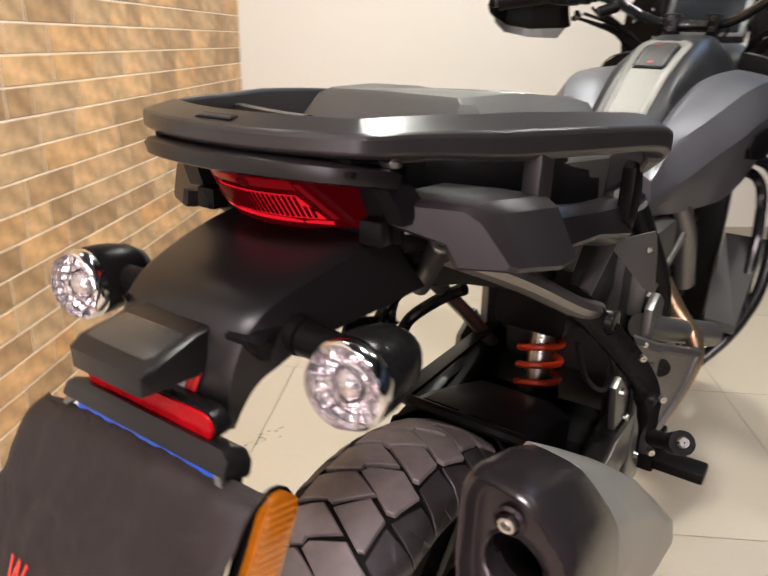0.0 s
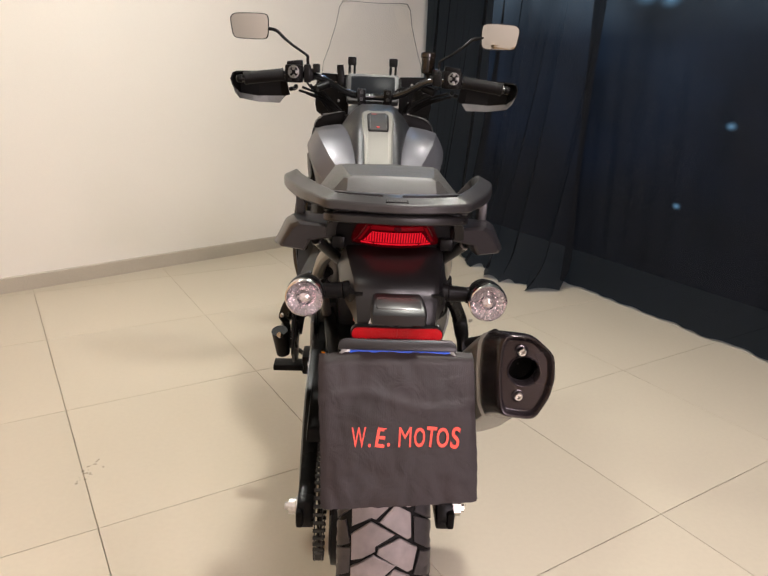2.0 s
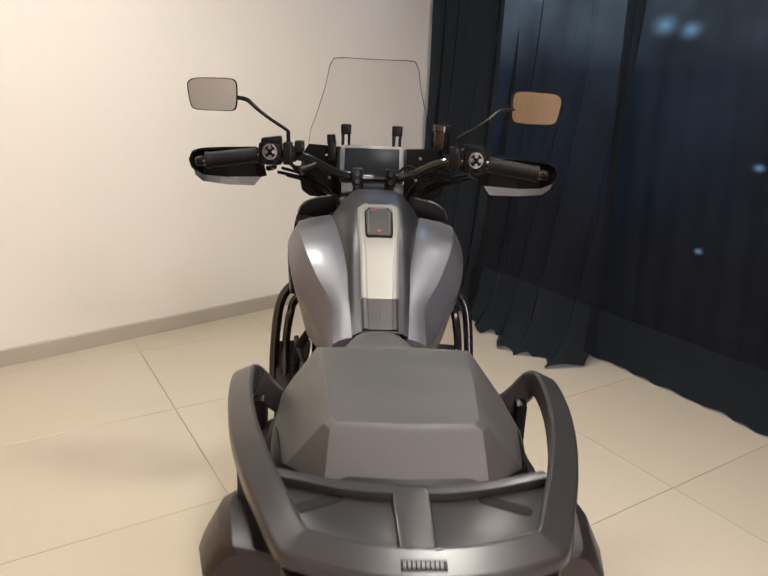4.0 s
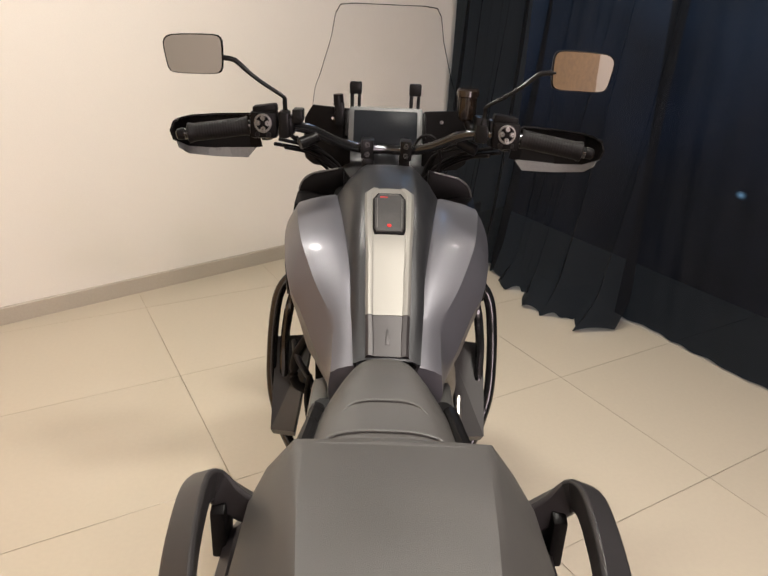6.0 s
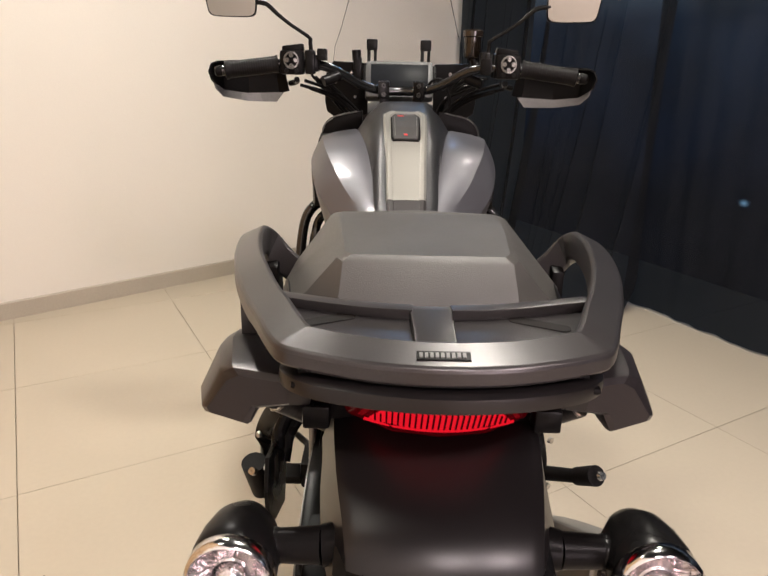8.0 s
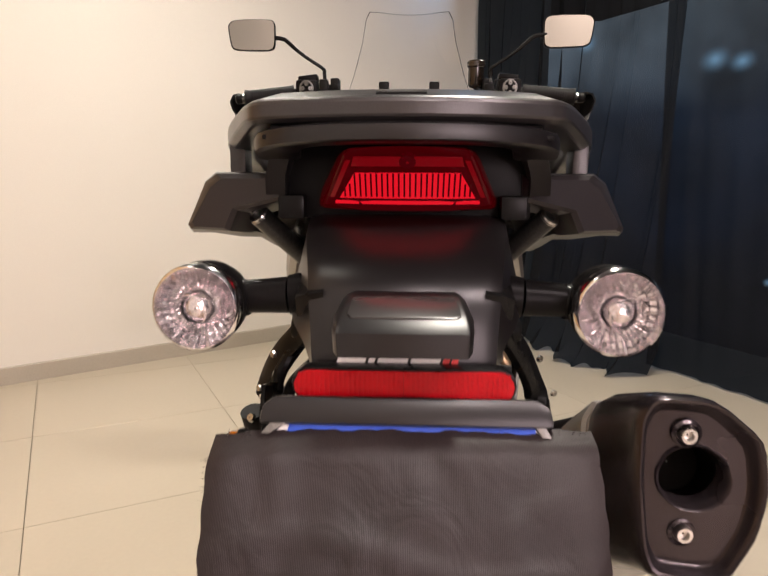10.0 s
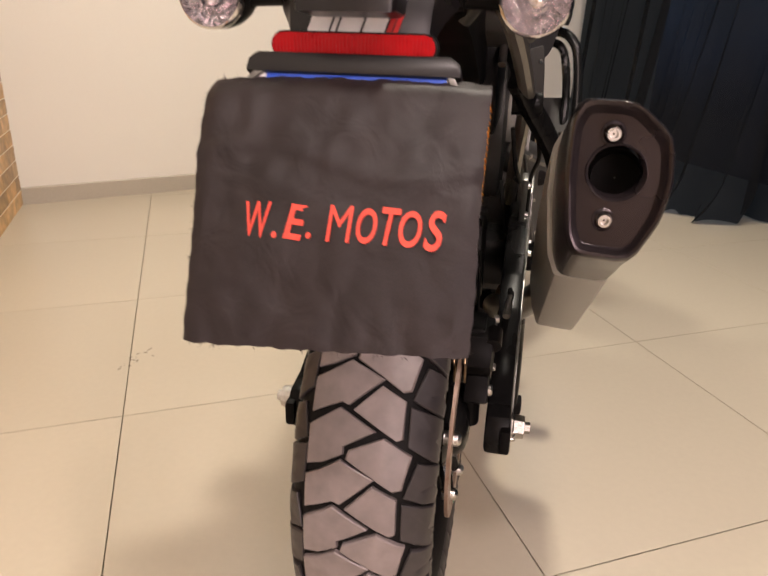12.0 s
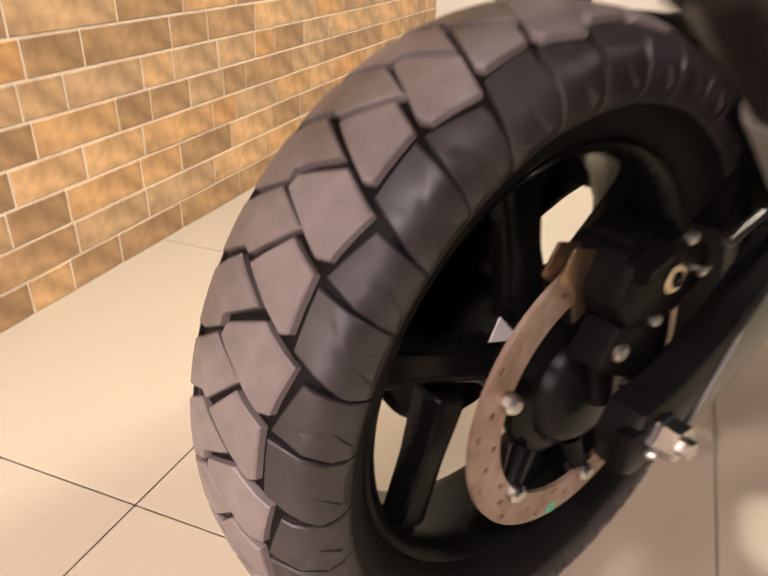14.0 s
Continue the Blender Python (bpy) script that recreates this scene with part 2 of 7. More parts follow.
def part(name, bm, mat, parent, label="", smooth=True, angle=35, soft=0):
    me = bm if isinstance(bm, bpy.types.Mesh) else finish(bm, smooth, angle)
    if not me.materials:
        me.materials.append(mat)
    ob = new(name, me)
    if parent:
        ob.parent = parent
    if soft:
        mod = ob.modifiers.new("soft", "SUBSURF")
        mod.levels = mod.render_levels = soft
    return tagged(ob, label) if label else ob


def ring_loft(rings, caps=True):
    bm = bmesh.new()
    rows = [[bm.verts.new(p) for p in r] for r in rings]
    n = len(rows[0])
    for a, b in zip(rows, rows[1:]):
        for i in range(n):
            bm.faces.new((a[i], a[(i + 1) % n], b[(i + 1) % n], b[i]))
    if caps:
        bm.faces.new(rows[0][::-1])
        bm.faces.new(rows[-1])
    return bm


def sheet_loft(rows, thick=0.0):
    bm = bmesh.new()
    vs = [[bm.verts.new(p) for p in r] for r in rows]
    for a, b in zip(vs, vs[1:]):
        for i in range(len(a) - 1):
            bm.faces.new((a[i], a[i + 1], b[i + 1], b[i]))
    if thick:
        bmesh.ops.recalc_face_normals(bm, faces=bm.faces)
        bmesh.ops.solidify(bm, geom=bm.faces[:], thickness=thick)
    return bm


def curve_points(pts, per=6):
    """Catmull-Rom through the points."""
    p = [Vector(q) for q in pts]
    p = [p[0] * 2 - p[1]] + p + [p[-1] * 2 - p[-2]]
    out = []
    for i in range(1, len(p) - 2):
        a, b, c, d = p[i - 1:i + 3]
        for k in range(per):
            t = k / per
            out.append(0.5 * (2 * b + (c - a) * t + (2 * a - 5 * b + 4 * c - d) * t * t + (3 * b - a - 3 * c + d) * t ** 3))
    return out + [p[-2]]


def tube(pts, r, seg=10, per=6, flat=None, closed_curve=True):
    """A swept tube. flat: (half width, half height) of an oval section instead of r."""
    path = curve_points(pts, per) if per > 1 else [Vector(q) for q in pts]
    rings = []
    up = Vector((0, 0, 1))
    for i, q in enumerate(path):
        d = (path[min(i + 1, len(path) - 1)] - path[max(i - 1, 0)]).normalized()
        s = d.cross(up)
        s = s.normalized() if s.length > 0.05 else Vector((1, 0, 0))
        if i and s.dot(last) < 0:
            s = -s
        last = s
        u = s.cross(d).normalized()
        a, b = flat or (r, r)
        rings.append([q + s * a * sup(math.cos(w), flat) + u * b * sup(math.sin(w), flat) for w in (2 * math.pi * k / seg for k in range(seg))])
    return ring_loft(rings)


def sup(c, flat):
    return math.copysign(abs(c) ** 0.42, c) if flat else c


def rod(a, b, r0, r1=None, seg=14, bevel=0.0):
    a, b = Vector(a), Vector(b)
    r1 = r0 if r1 is None else r1
    q = (b - a).to_track_quat("Z", "Y").to_matrix()
    le = (b - a).length
    prof = [(r0 - bevel, 0), (r0, bevel), (r1, le - bevel), (r1 - bevel, le)] if bevel else [(r0, 0), (r1, le)]
    return ring_loft([[a + q @ Vector((r * math.cos(w), r * math.sin(w), z)) for w in (2 * math.pi * k / seg for k in range(seg))] for r, z in prof])


def lathe(prof, center, axis=(1, 0, 0), seg=32, caps=False, close=False):
    """Profile of (radius, along) turned about an axis through the centre."""
    c = Vector(center)
    q = Vector(axis).to_track_quat("Z", "Y").to_matrix()
    rings = [[c + q @ Vector((r * math.cos(w), r * math.sin(w), z)) for w in (2 * math.pi * k / seg for k in range(seg))] for r, z in prof]
    if close:
        rings.append(rings[0])
    bm = ring_loft(rings, caps)
    if close:
        bmesh.ops.remove_doubles(bm, verts=bm.verts, dist=1e-6)
    return bm


def block(x0, x1, y0, y1, z0, z1, bevel=0.004, m=None, seg=2):
    bm = bmesh.new()
    bmesh.ops.create_cube(bm, size=1, matrix=Matrix.Translation(((x0 + x1) / 2, (y0 + y1) / 2, (z0 + z1) / 2)) @ Matrix.Diagonal((x1 - x0, y1 - y0, z1 - z0, 1)))
    if bevel:
        bmesh.ops.bevel(bm, geom=bm.edges[:], offset=bevel, segments=seg, affect="EDGES", profile=0.6)
    if m:
        bm.transform(m)
    return bm


def slab(outline, at, bevel=0.003, seg=2):
    """A solid between two like outlines: outline points (2D), at: function (p, side 0 or 1) -> 3D."""
    bm = bmesh.new()
    lo = [bm.verts.new(at(p, 0)) for p in outline]
    hi = [bm.verts.new(at(p, 1)) for p in outline]
    n = len(outline)
    bm.faces.new(lo[::-1])
    bm.faces.new(hi)
    for i in range(n):
        bm.faces.new((lo[i], lo[(i + 1) % n], hi[(i + 1) % n], hi[i]))
    bmesh.ops.recalc_face_normals(bm, faces=bm.faces)
    if bevel:
        bmesh.ops.bevel(bm, geom=bm.edges[:], offset=bevel, segments=seg, affect="EDGES", profile=0.6)
    return bm


def side_plate(yz, x0, x1, bevel=0.003):
    return slab(yz, lambda p, s: Vector((x1 if s else x0, p[0], p[1])), bevel)


def joined(*bms):
    out = bmesh.new()
    for b in bms:
        me = bpy.data.meshes.new("tmp")
        b.to_mesh(me)
        b.free()
        out.from_mesh(me)
        bpy.data.meshes.remove(me)
    return out


def clamp01(v):
    return min(1.0, max(0.0, v))


def both(f):
    """Runs f for the left (-1) and the right (1) side."""
    return [f(s) for s in (-1, 1)]


def flip(pts, s):
    return [(s * p[0], p[1], p[2]) for p in pts]


def flip2(pts, s):
    """A flat outline mirrored to side s, still turning the same way."""
    return pts if s > 0 else [(-x, y) for x, y in pts[::-1]]


def thing(name, label, category, at=(0, 0, 0), group=""):
    ob = new(name)
    ob.location = at
    return tagged(ob, label, category, group)


# ---- the room ----
TU, TV = Vector((0.686, 0.4035, 0)), Vector((-0.381, 0.705, 0))
TO = Vector((-0.491, 1.720, 0))
CORNER = Vector((-2.488, 2.354, 0))
WU = Vector((math.cos(radians(41)), math.sin(radians(41)), 0))
FAR = CORNER + WU * 3.95
BD = Vector((0.5, -0.8660, 0))
BRICK_END = CORNER + BD * 3.1
WEST_END = CORNER + BD * 6.6
CD = Vector((0.47, -0.8827, 0))
CUR0 = Vector((1.43, 3.14, 0))
CUR_END = CUR0 + CD * 5.6


def wall_block(name, a, b, out, z0=0.0, z1=ROOM_H, thick=0.15, mat=None):
    """A wall whose room face runs from a to b; out points away from the room."""
    bm = bmesh.new()
    p = [a, b, b + out * thick, a + out * thick]
    lo = [bm.verts.new((q.x, q.y, z0)) for q in p]
    hi = [bm.verts.new((q.x, q.y, z1)) for q in p]
    bm.faces.new(lo)
    bm.faces.new(hi)
    for i in range(4):
        bm.faces.new((lo[i], lo[(i + 1) % 4], hi[(i + 1) % 4], hi[i]))
    return tagged(part(name, bm, mat or WALL, None, smooth=False), kind="structure")


NW = Vector((-WU.y, WU.x, 0))
tagged(wall_block("wall_north", CORNER, FAR + WU * 0.9, NW), "plain cream painted wall with a greige skirting", "wall")
NB = Vector((-0.866, -0.5, 0))
brick_wall = tagged(wall_block("wall_west", CORNER, BRICK_END, NB, mat=MORTAR), "wall clad in ochre brick tiles with pale mortar joints", "wall")
tagged(wall_block("wall_west_plain", BRICK_END, WEST_END, NB), "plain cream painted wall", "wall")
tagged(wall_block("wood_panel", CORNER + BD * 4.42, CORNER + BD * 5.05, -NB, z1=1.76, thick=0.03, mat=WOODWALL), "brown wood panelling on a cream wall", "wall panel")
# unseen wall; its dark colour stands in for an unlit room
tagged(wall_block("wall_south", WEST_END, CUR_END + CD * 1.6, Vector((-0.3, -0.95, 0)), mat=DARKWALL), "unseen wall coloured dark to pass for unlit", "wall")
bm = bmesh.new()
bm.faces.new([bm.verts.new(p) for p in ((-6, -8, ROOM_H), (7, -8, ROOM_H), (7, 8, ROOM_H), (-6, 8, ROOM_H))])
bmesh.ops.solidify(bm, geom=bm.faces[:], thickness=-0.1)
tagged(part("ceiling", bm, CEIL, None, smooth=False), "plain white ceiling", "ceiling", kind="structure")
# skirting along the cream wall
bm = bmesh.new()
rows = []
for q in (CORNER, FAR + WU * 0.5):
    n = -NW
    rows.append([q + n * 0.0, q + n * 0.012, q + n * 0.012 + Vector((0, 0, 0.088)), q + n * 0.007 + Vector((0, 0, 0.094)), q + Vector((0, 0, 0.094))])
tagged(part("baseboard", ring_loft(rows), SKIRT, None, smooth=False), "low greige tile skirting along a cream wall", "baseboard", kind="structure")
# floor
bm = bmesh.new()
bm.faces.new([bm.verts.new(p) for p in ((-6, -8, -0.0011), (*(CUR0 + CD * 11 + Vector((0.35, 0.19, 0))).xy, -0.0011), (*(CUR0 - CD * 5 + Vector((0.35, 0.19, 0))).xy, -0.0011), (-6, 8, -0.0011))])
bmesh.ops.solidify(bm, geom=bm.faces[:], thickness=0.12)
floor = tagged(part("floor", bm, GROUT, None, smooth=False), "beige polished porcelain tile floor with thin grout lines", "floor", kind="structure")

# ---- curtains and window ----


def curtain(name, a, b, label, phase, depth, folds, sweep=(), hem=0.25, top=ROOM_H - 0.04):
    """A hanging cloth from a to b; sweep: (along, out into the room) of its hem, where it is drawn out over the floor."""
    d = (b - a)
    le = d.length
    d = d.normalized()
    n = Vector((-d.y, d.x, 0))
    if n.dot(Vector((-1, -0.5, 0))) < 0:
        n = -n
    cols, rws = int(le * 90), 46
    rng = random.Random(phase)
    ph = [rng.uniform(0, 6.28) for _ in range(6)]
    rows = []
    for j in range(rws + 1):
        z = top * (1 - j / rws) + 0.012
        low = max(0.0, 1 - z / 1.9)
        row = []
        for i in range(cols + 1):
            s = le * i / cols
            k = 2 * math.pi * folds * s / le
            w = math.sin(k + 0.9 * math.sin(k * 0.37 + ph[0]) + 0.25 * math.sin(z * 1.7 + ph[1]))
            w = math.copysign(abs(w) ** 0.75, w)
            amp = depth * (0.55 + 0.45 * math.sin(k * 0.23 + ph[2])) * (0.75 + 0.5 * low * hem)
            off = amp * w + depth * 0.25 * math.sin(k * 2.3 + z * 2.2 + ph[3])
            if sweep:
                off += low ** 1.5 * float(np.interp(s, [q[0] for q in sweep], [q[1] for q in sweep]))
            if z < 0.16 and hem > 0.5:
                off += (0.16 - z) * 0.5 * (0.7 + 0.8 * math.sin(k * 0.6 + ph[4]))
            p = a + d * (s + depth * 0.4 * math.sin(z * 2 + k * 0.5)) + n * off
            row.append((p.x, p.y, max(z + (0.02 * math.sin(k * 1.7) * hem if z < 0.12 else 0), 0.006 + 0.004 * math.sin(k * 3))))
        rows.append(row)
    ob = part(name, sheet_loft(rows, 0.0), CURTAIN, None, angle=80)
    return tagged(ob, label, "curtain", "curtains")


curtain("curtain", CUR0 - CD * 0.14 + Vector((0.02, 0.01, 0)), CUR_END, "floor-length navy curtain hanging in shallow folds before a window", 3, 0.028, 17, hem=0.1)
curtain("curtain", CUR0 + Vector((-0.03, -0.05, 0)), FAR + Vector((0.0, -0.12, 0)), "floor-length dark curtain in deep folds, hem bunched on tiles", 8, 0.045, 9, sweep=((0, 0.0), (0.07, 0.20), (0.2, 0.27), (0.43, 0.28), (0.7, 0.22), (1.1, 0.17), (1.6, 0.12), (2.2, 0.08)), hem=1.0)
# glazing behind the curtains and the dusk outside
GN = Vector((0.8827, 0.47, 0))


def pane_at(s0, s1, z0, z1, off):
    bm = bmesh.new()
    p = [CUR0 + GN * off - CD * s0, CUR0 + GN * off - CD * s1]
    bm.faces.new([bm.verts.new((q.x, q.y, z)) for q, z in ((p[0], z0), (p[1], z0), (p[1], z1), (p[0], z1))])
    return bm


DUSK = bpy.data.materials.new("dusk_street")
DUSK.use_nodes = True
nt = DUSK.node_tree
nd, lk = nt.nodes, nt.links
em = nd.new("ShaderNodeEmission")
tc = nd.new("ShaderNodeTexCoord")
no = nd.new("ShaderNodeTexNoise")
no.inputs["Scale"].default_value, no.inputs["Detail"].default_value = 0.8, 3
rp = nd.new("ShaderNodeValToRGB")
# glow over 4.5 m of height: blue low, dark between, pale above
ramp = rp.color_ramp
ramp.elements[0].position, ramp.elements[0].color = 0.0, (0.005, 0.009, 0.018, 1)
# pale top stands in for room lamps on the upper curtain
ramp.elements[1].position, ramp.elements[1].color = 0.64, (0.66, 0.75, 0.83, 1)
for at_, col in ((0.11, (0.010, 0.024, 0.055, 1)), (0.21, (0.017, 0.036, 0.075, 1)), (0.40, (0.055, 0.085, 0.14, 1))):
    ramp.elements.new(at_).color = col
sp, mr, hz = nd.new("ShaderNodeSeparateXYZ"), nd.new("ShaderNodeMapRange"), nd.new("ShaderNodeMath")
lk.new(tc.outputs["Object"], no.inputs["Vector"])
lk.new(tc.outputs["Object"], sp.inputs[0])
hz.operation, hz.inputs[1].default_value = "DIVIDE", 4.5
lk.new(sp.outputs["Z"], hz.inputs[0])
lk.new(hz.outputs[0], rp.inputs[0])
lk.new(rp.outputs[0], em.inputs[0])
mr.inputs[1].default_value, mr.inputs[2].default_value, mr.inputs[3].default_value, mr.inputs[4].default_value = 0.35, 0.7, 0.45, 1.7
lk.new(no.outputs["Fac"], mr.inputs[0])
lk.new(mr.outputs[0], em.inputs[1])
lk.new(em.outputs[0], nd["Material Output"].inputs["Surface"])
tagged(part("backdrop", pane_at(-14, 12, -5, 9, 3.0), DUSK, None, smooth=False), "blue dusk over a street outside the window", "backdrop", kind="structure")

# far lamps in the street, seen dimly through the cloth
HALO = bpy.data.materials.new("street_lamp_halo")
HALO.use_nodes = True
nt = HALO.node_tree
nd, lk = nt.nodes, nt.links
em, gr, tc, pw = nd.new("ShaderNodeEmission"), nd.new("ShaderNodeTexGradient"), nd.new("ShaderNodeTexCoord"), nd.new("ShaderNodeMath")
mx, tr = nd.new("ShaderNodeMixShader"), nd.new("ShaderNodeBsdfTransparent")
gr.gradient_type = "SPHERICAL"
pw.operation, pw.inputs[1].default_value = "POWER", 2.0
lk.new(tc.outputs["Object"], gr.inputs[0])
lk.new(gr.outputs["Fac"], pw.inputs[0])
lk.new(pw.outputs[0], mx.inputs[0])
em.inputs[0].default_value, em.inputs[1].default_value = (0.45, 0.75, 1.0, 1), 3.0
lk.new(tr.outputs[0], mx.inputs[1])
lk.new(em.outputs[0], mx.inputs[2])
lk.new(mx.outputs[0], nd["Material Output"].inputs["Surface"])
for x, y, z, r in ((2.97, 6.43, 2.24, 0.15), (3.11, 6.16, 2.18, 0.13), (1.52, 9.14, 3.07, 0.15), (2.11, 8.03, 2.69, 0.14), (3.54, 5.35, 0.98, 0.06), (3.34, 5.75, 0.12, 0.05)):
    bm = bmesh.new()
    bmesh.ops.create_circle(bm, cap_ends=True, segments=24, radius=1.0)
    ob = part("street_lamp", bm, HALO, None, smooth=False)
    side = Vector((0.47, -0.8827, 0))
    ob.matrix_basis = Matrix.Translation((x, y, z)) @ Matrix(((side.x, 0, GN.x), (side.y, 0, GN.y), (0, 1, 0))).to_4x4() @ Matrix.Diagonal((r * 1.5, r, 1, 1))
    tagged(ob, "blurred white street lamp glowing behind the curtain", "street lamp", "street lamps")

# ---- the motorcycle ----
AX = Vector((0, 0.2, 0.389))
bike = thing("motorcycle", "grey metallic adventure motorcycle with black frame, raised on its centre stand", "motorcycle", (0, 0.85, 0))


def bp(name, bm, mat, label="", parent=None, **k):
    ob = part(name, bm, mat, None, label, **k)
    ob.parent = parent or bike
    ob.matrix_parent_inverse = (parent or bike).matrix_basis.inverted() if parent is None else Matrix()
    return ob


def sub(name, bm, mat, parent, label="", **k):
    """A sub-part: its parent is a part whose own place is the bike's base."""
    ob = part(name, bm, mat, None, label, **k)
    ob.parent = parent
    return ob


# rear tyre: casing and tread
TYRE_PROFILE = ((0.222, -0.052), (0.228, -0.063), (0.245, -0.079), (0.268, -0.088), (0.283, -0.086), (0.297, -0.077), (0.309, -0.058), (0.316, -0.034), (0.3185, 0.0))


def crown(x):
    pts = [(abs(p[1]), p[0]) for p in TYRE_PROFILE if p[0] > 0.265]
    pts.sort()
    ax_ = abs(x)
    for (a, ra), (b, rb) in zip(pts, pts[1:]):
        if a <= ax_ <= b:
            return ra + (rb - ra) * (ax_ - a) / (b - a)
    return pts[-1][1]


def narrow(x):
    """The off side of the tyre is a little slimmer."""
    return x if x > -0.05 else -0.05 + (x + 0.05) * 0.74


prof = list(TYRE_PROFILE) + [(r, -x) for r, x in TYRE_PROFILE[-2::-1]]
tyre = bp("tyre", lathe([(r, narrow(x)) for r, x in prof], AX, seg=96), RUBBER, "black tubeless rear tyre with dusty block tread", angle=60)
PERIODS = 18
STEP = 2 * math.pi / PERIODS


def tread_mesh(poly, high=0.0065, mat=None, grow=0.0016):
    """One tread block, at the top of the wheel about its own axle at the origin."""
    # the pieces stand close together
    arc = radians(1) * 0.32
    flat = [Vector((x, u * arc)) for x, u in poly]
    turn = sum(a.x * b.y - a.y * b.x for a, b in zip(flat, flat[1:] + flat[:1]))
    wide = []
    for k, q in enumerate(flat):
        n = Vector((0, 0))
        for d in (q - flat[k - 1], flat[(k + 1) % len(flat)] - q):
            n += Vector((d.y, -d.x)).normalized() * (grow if turn > 0 else -grow) * 0.62
        wide.append((q.x + n.x, (q.y + n.y) / arc))
    poly = wide
    dense = []
    for a, b in zip(poly, poly[1:] + poly[:1]):
        for k in range(3):
            t = k / 3
            dense.append((a[0] + (b[0] - a[0]) * t, a[1] + (b[1] - a[1]) * t))
    cx, cu = sum(p[0] for p in poly) / len(poly), sum(p[1] for p in poly) / len(poly)
    bm = bmesh.new()

    def at(x, u, h):
        v, w = abs(x), radians(u)
        r = crown(min(v, 0.0879)) + h - 0.9 * max(0, v - 0.088)
        v = v + h * min(1, max(0, (v - 0.06) / 0.02)) - 1.4 * max(0, v - 0.088)
        x = narrow(math.copysign(v, x))
        return bm.verts.new((x, -r * math.sin(w), r * math.cos(w)))
    lo = [at(x, u, -0.001) for x, u in dense]
    mid = [at(x, u, high - 0.0012) for x, u in dense]
    hi = [at(x + (cx - x) * 0.05, u + (cu - u) * 0.05, high) for x, u in dense]
    inn = [at(x + (cx - x) * 0.55, u + (cu - u) * 0.55, high) for x, u in dense]
    top = at(cx, cu, high)
    n = len(dense)
    for a, b in ((lo, mid), (mid, hi), (hi, inn)):
        for i in range(n):
            bm.faces.new((a[i], a[(i + 1) % n], b[(i + 1) % n], b[i]))
    for i in range(n):
        bm.faces.new((inn[i], inn[(i + 1) % n], top))
    me = finish(bm, True, 30)
    me.materials.append(mat or TREAD)
    return me


# outlines of (across, degrees back from the top) in one pitch of 20 degrees
BLOCKS = (
    [(-0.0043, 38.5), (0.024, 33.4), (0.0502, 35.7), (0.0511, 43.0), (0.046, 43.4)],
    [(-0.007, 48.2), (-0.0045, 46.7), (0.032, 43.6), (0.062, 46.5), (0.055, 53.2), (0.047, 53.6), (0.025, 51.2)],
    [(-0.055, 42.6), (-0.039, 40.9), (-0.020, 38.6), (0.0217, 42.3), (-0.014, 45.8), (-0.0134, 47.3), (-0.036, 49.3), (-0.055, 50.4)],
    [(-0.055, 53.0), (-0.039, 51.7), (-0.0148, 48.9), (0.0245, 51.8), (-0.0115, 57.4), (-0.0198, 56.9), (-0.0377, 58.2), (-0.055, 59.8)],
    [(0.0590, 44.6), (0.0575, 36.6), (0.0855, 38.0), (0.103, 38.8), (0.104, 48.6), (0.0868, 48.25), (0.0795, 47.1)],
    [(0.0590, 55.2), (0.069, 47.9), (0.0868, 48.75), (0.104, 49.1), (0.103, 58.35), (0.0868, 57.65)],
    [(-0.0590, 54.6), (-0.0575, 46.6), (-0.0855, 48.0), (-0.103, 49.0), (-0.104, 58.4), (-0.0868, 58.0), (-0.0795, 56.8)],
    [(-0.0590, 45.2), (-0.069, 38.1), (-0.0868, 38.9), (-0.104, 39.3), (-0.103, 48.1), (-0.0868, 47.4)])
for n_poly, poly in enumerate(BLOCKS):
    me = tread_mesh(poly, 0.0065 if n_poly < 4 else 0.005, TREAD if n_poly < 4 else SHOULDER, 0.0016 if n_poly < 4 else 0.0005)
    for k in range(PERIODS):
        ob = new("tread_block", me)
        ob.parent = tyre
        ob.matrix_basis = Matrix.Translation(AX) @ Matrix.Rotation(k * STEP, 4, "X")

# rear wheel rim, spokes, hub
rim = bp("rim", lathe([(0.2235, -0.054), (0.2235, -0.049), (0.2145, -0.044), (0.211, -0.032), (0.2095, 0.0), (0.211, 0.032), (0.2145, 0.044), (0.2235, 0.049), (0.2235, 0.054), (0.219, 0.056), (0.209, 0.049), (0.205, 0.034), (0.203, 0), (0.205, -0.034), (0.209, -0.049), (0.219, -0.056)], AX, seg=72, close=True), SATIN, "black cast alloy rear rim", angle=50)


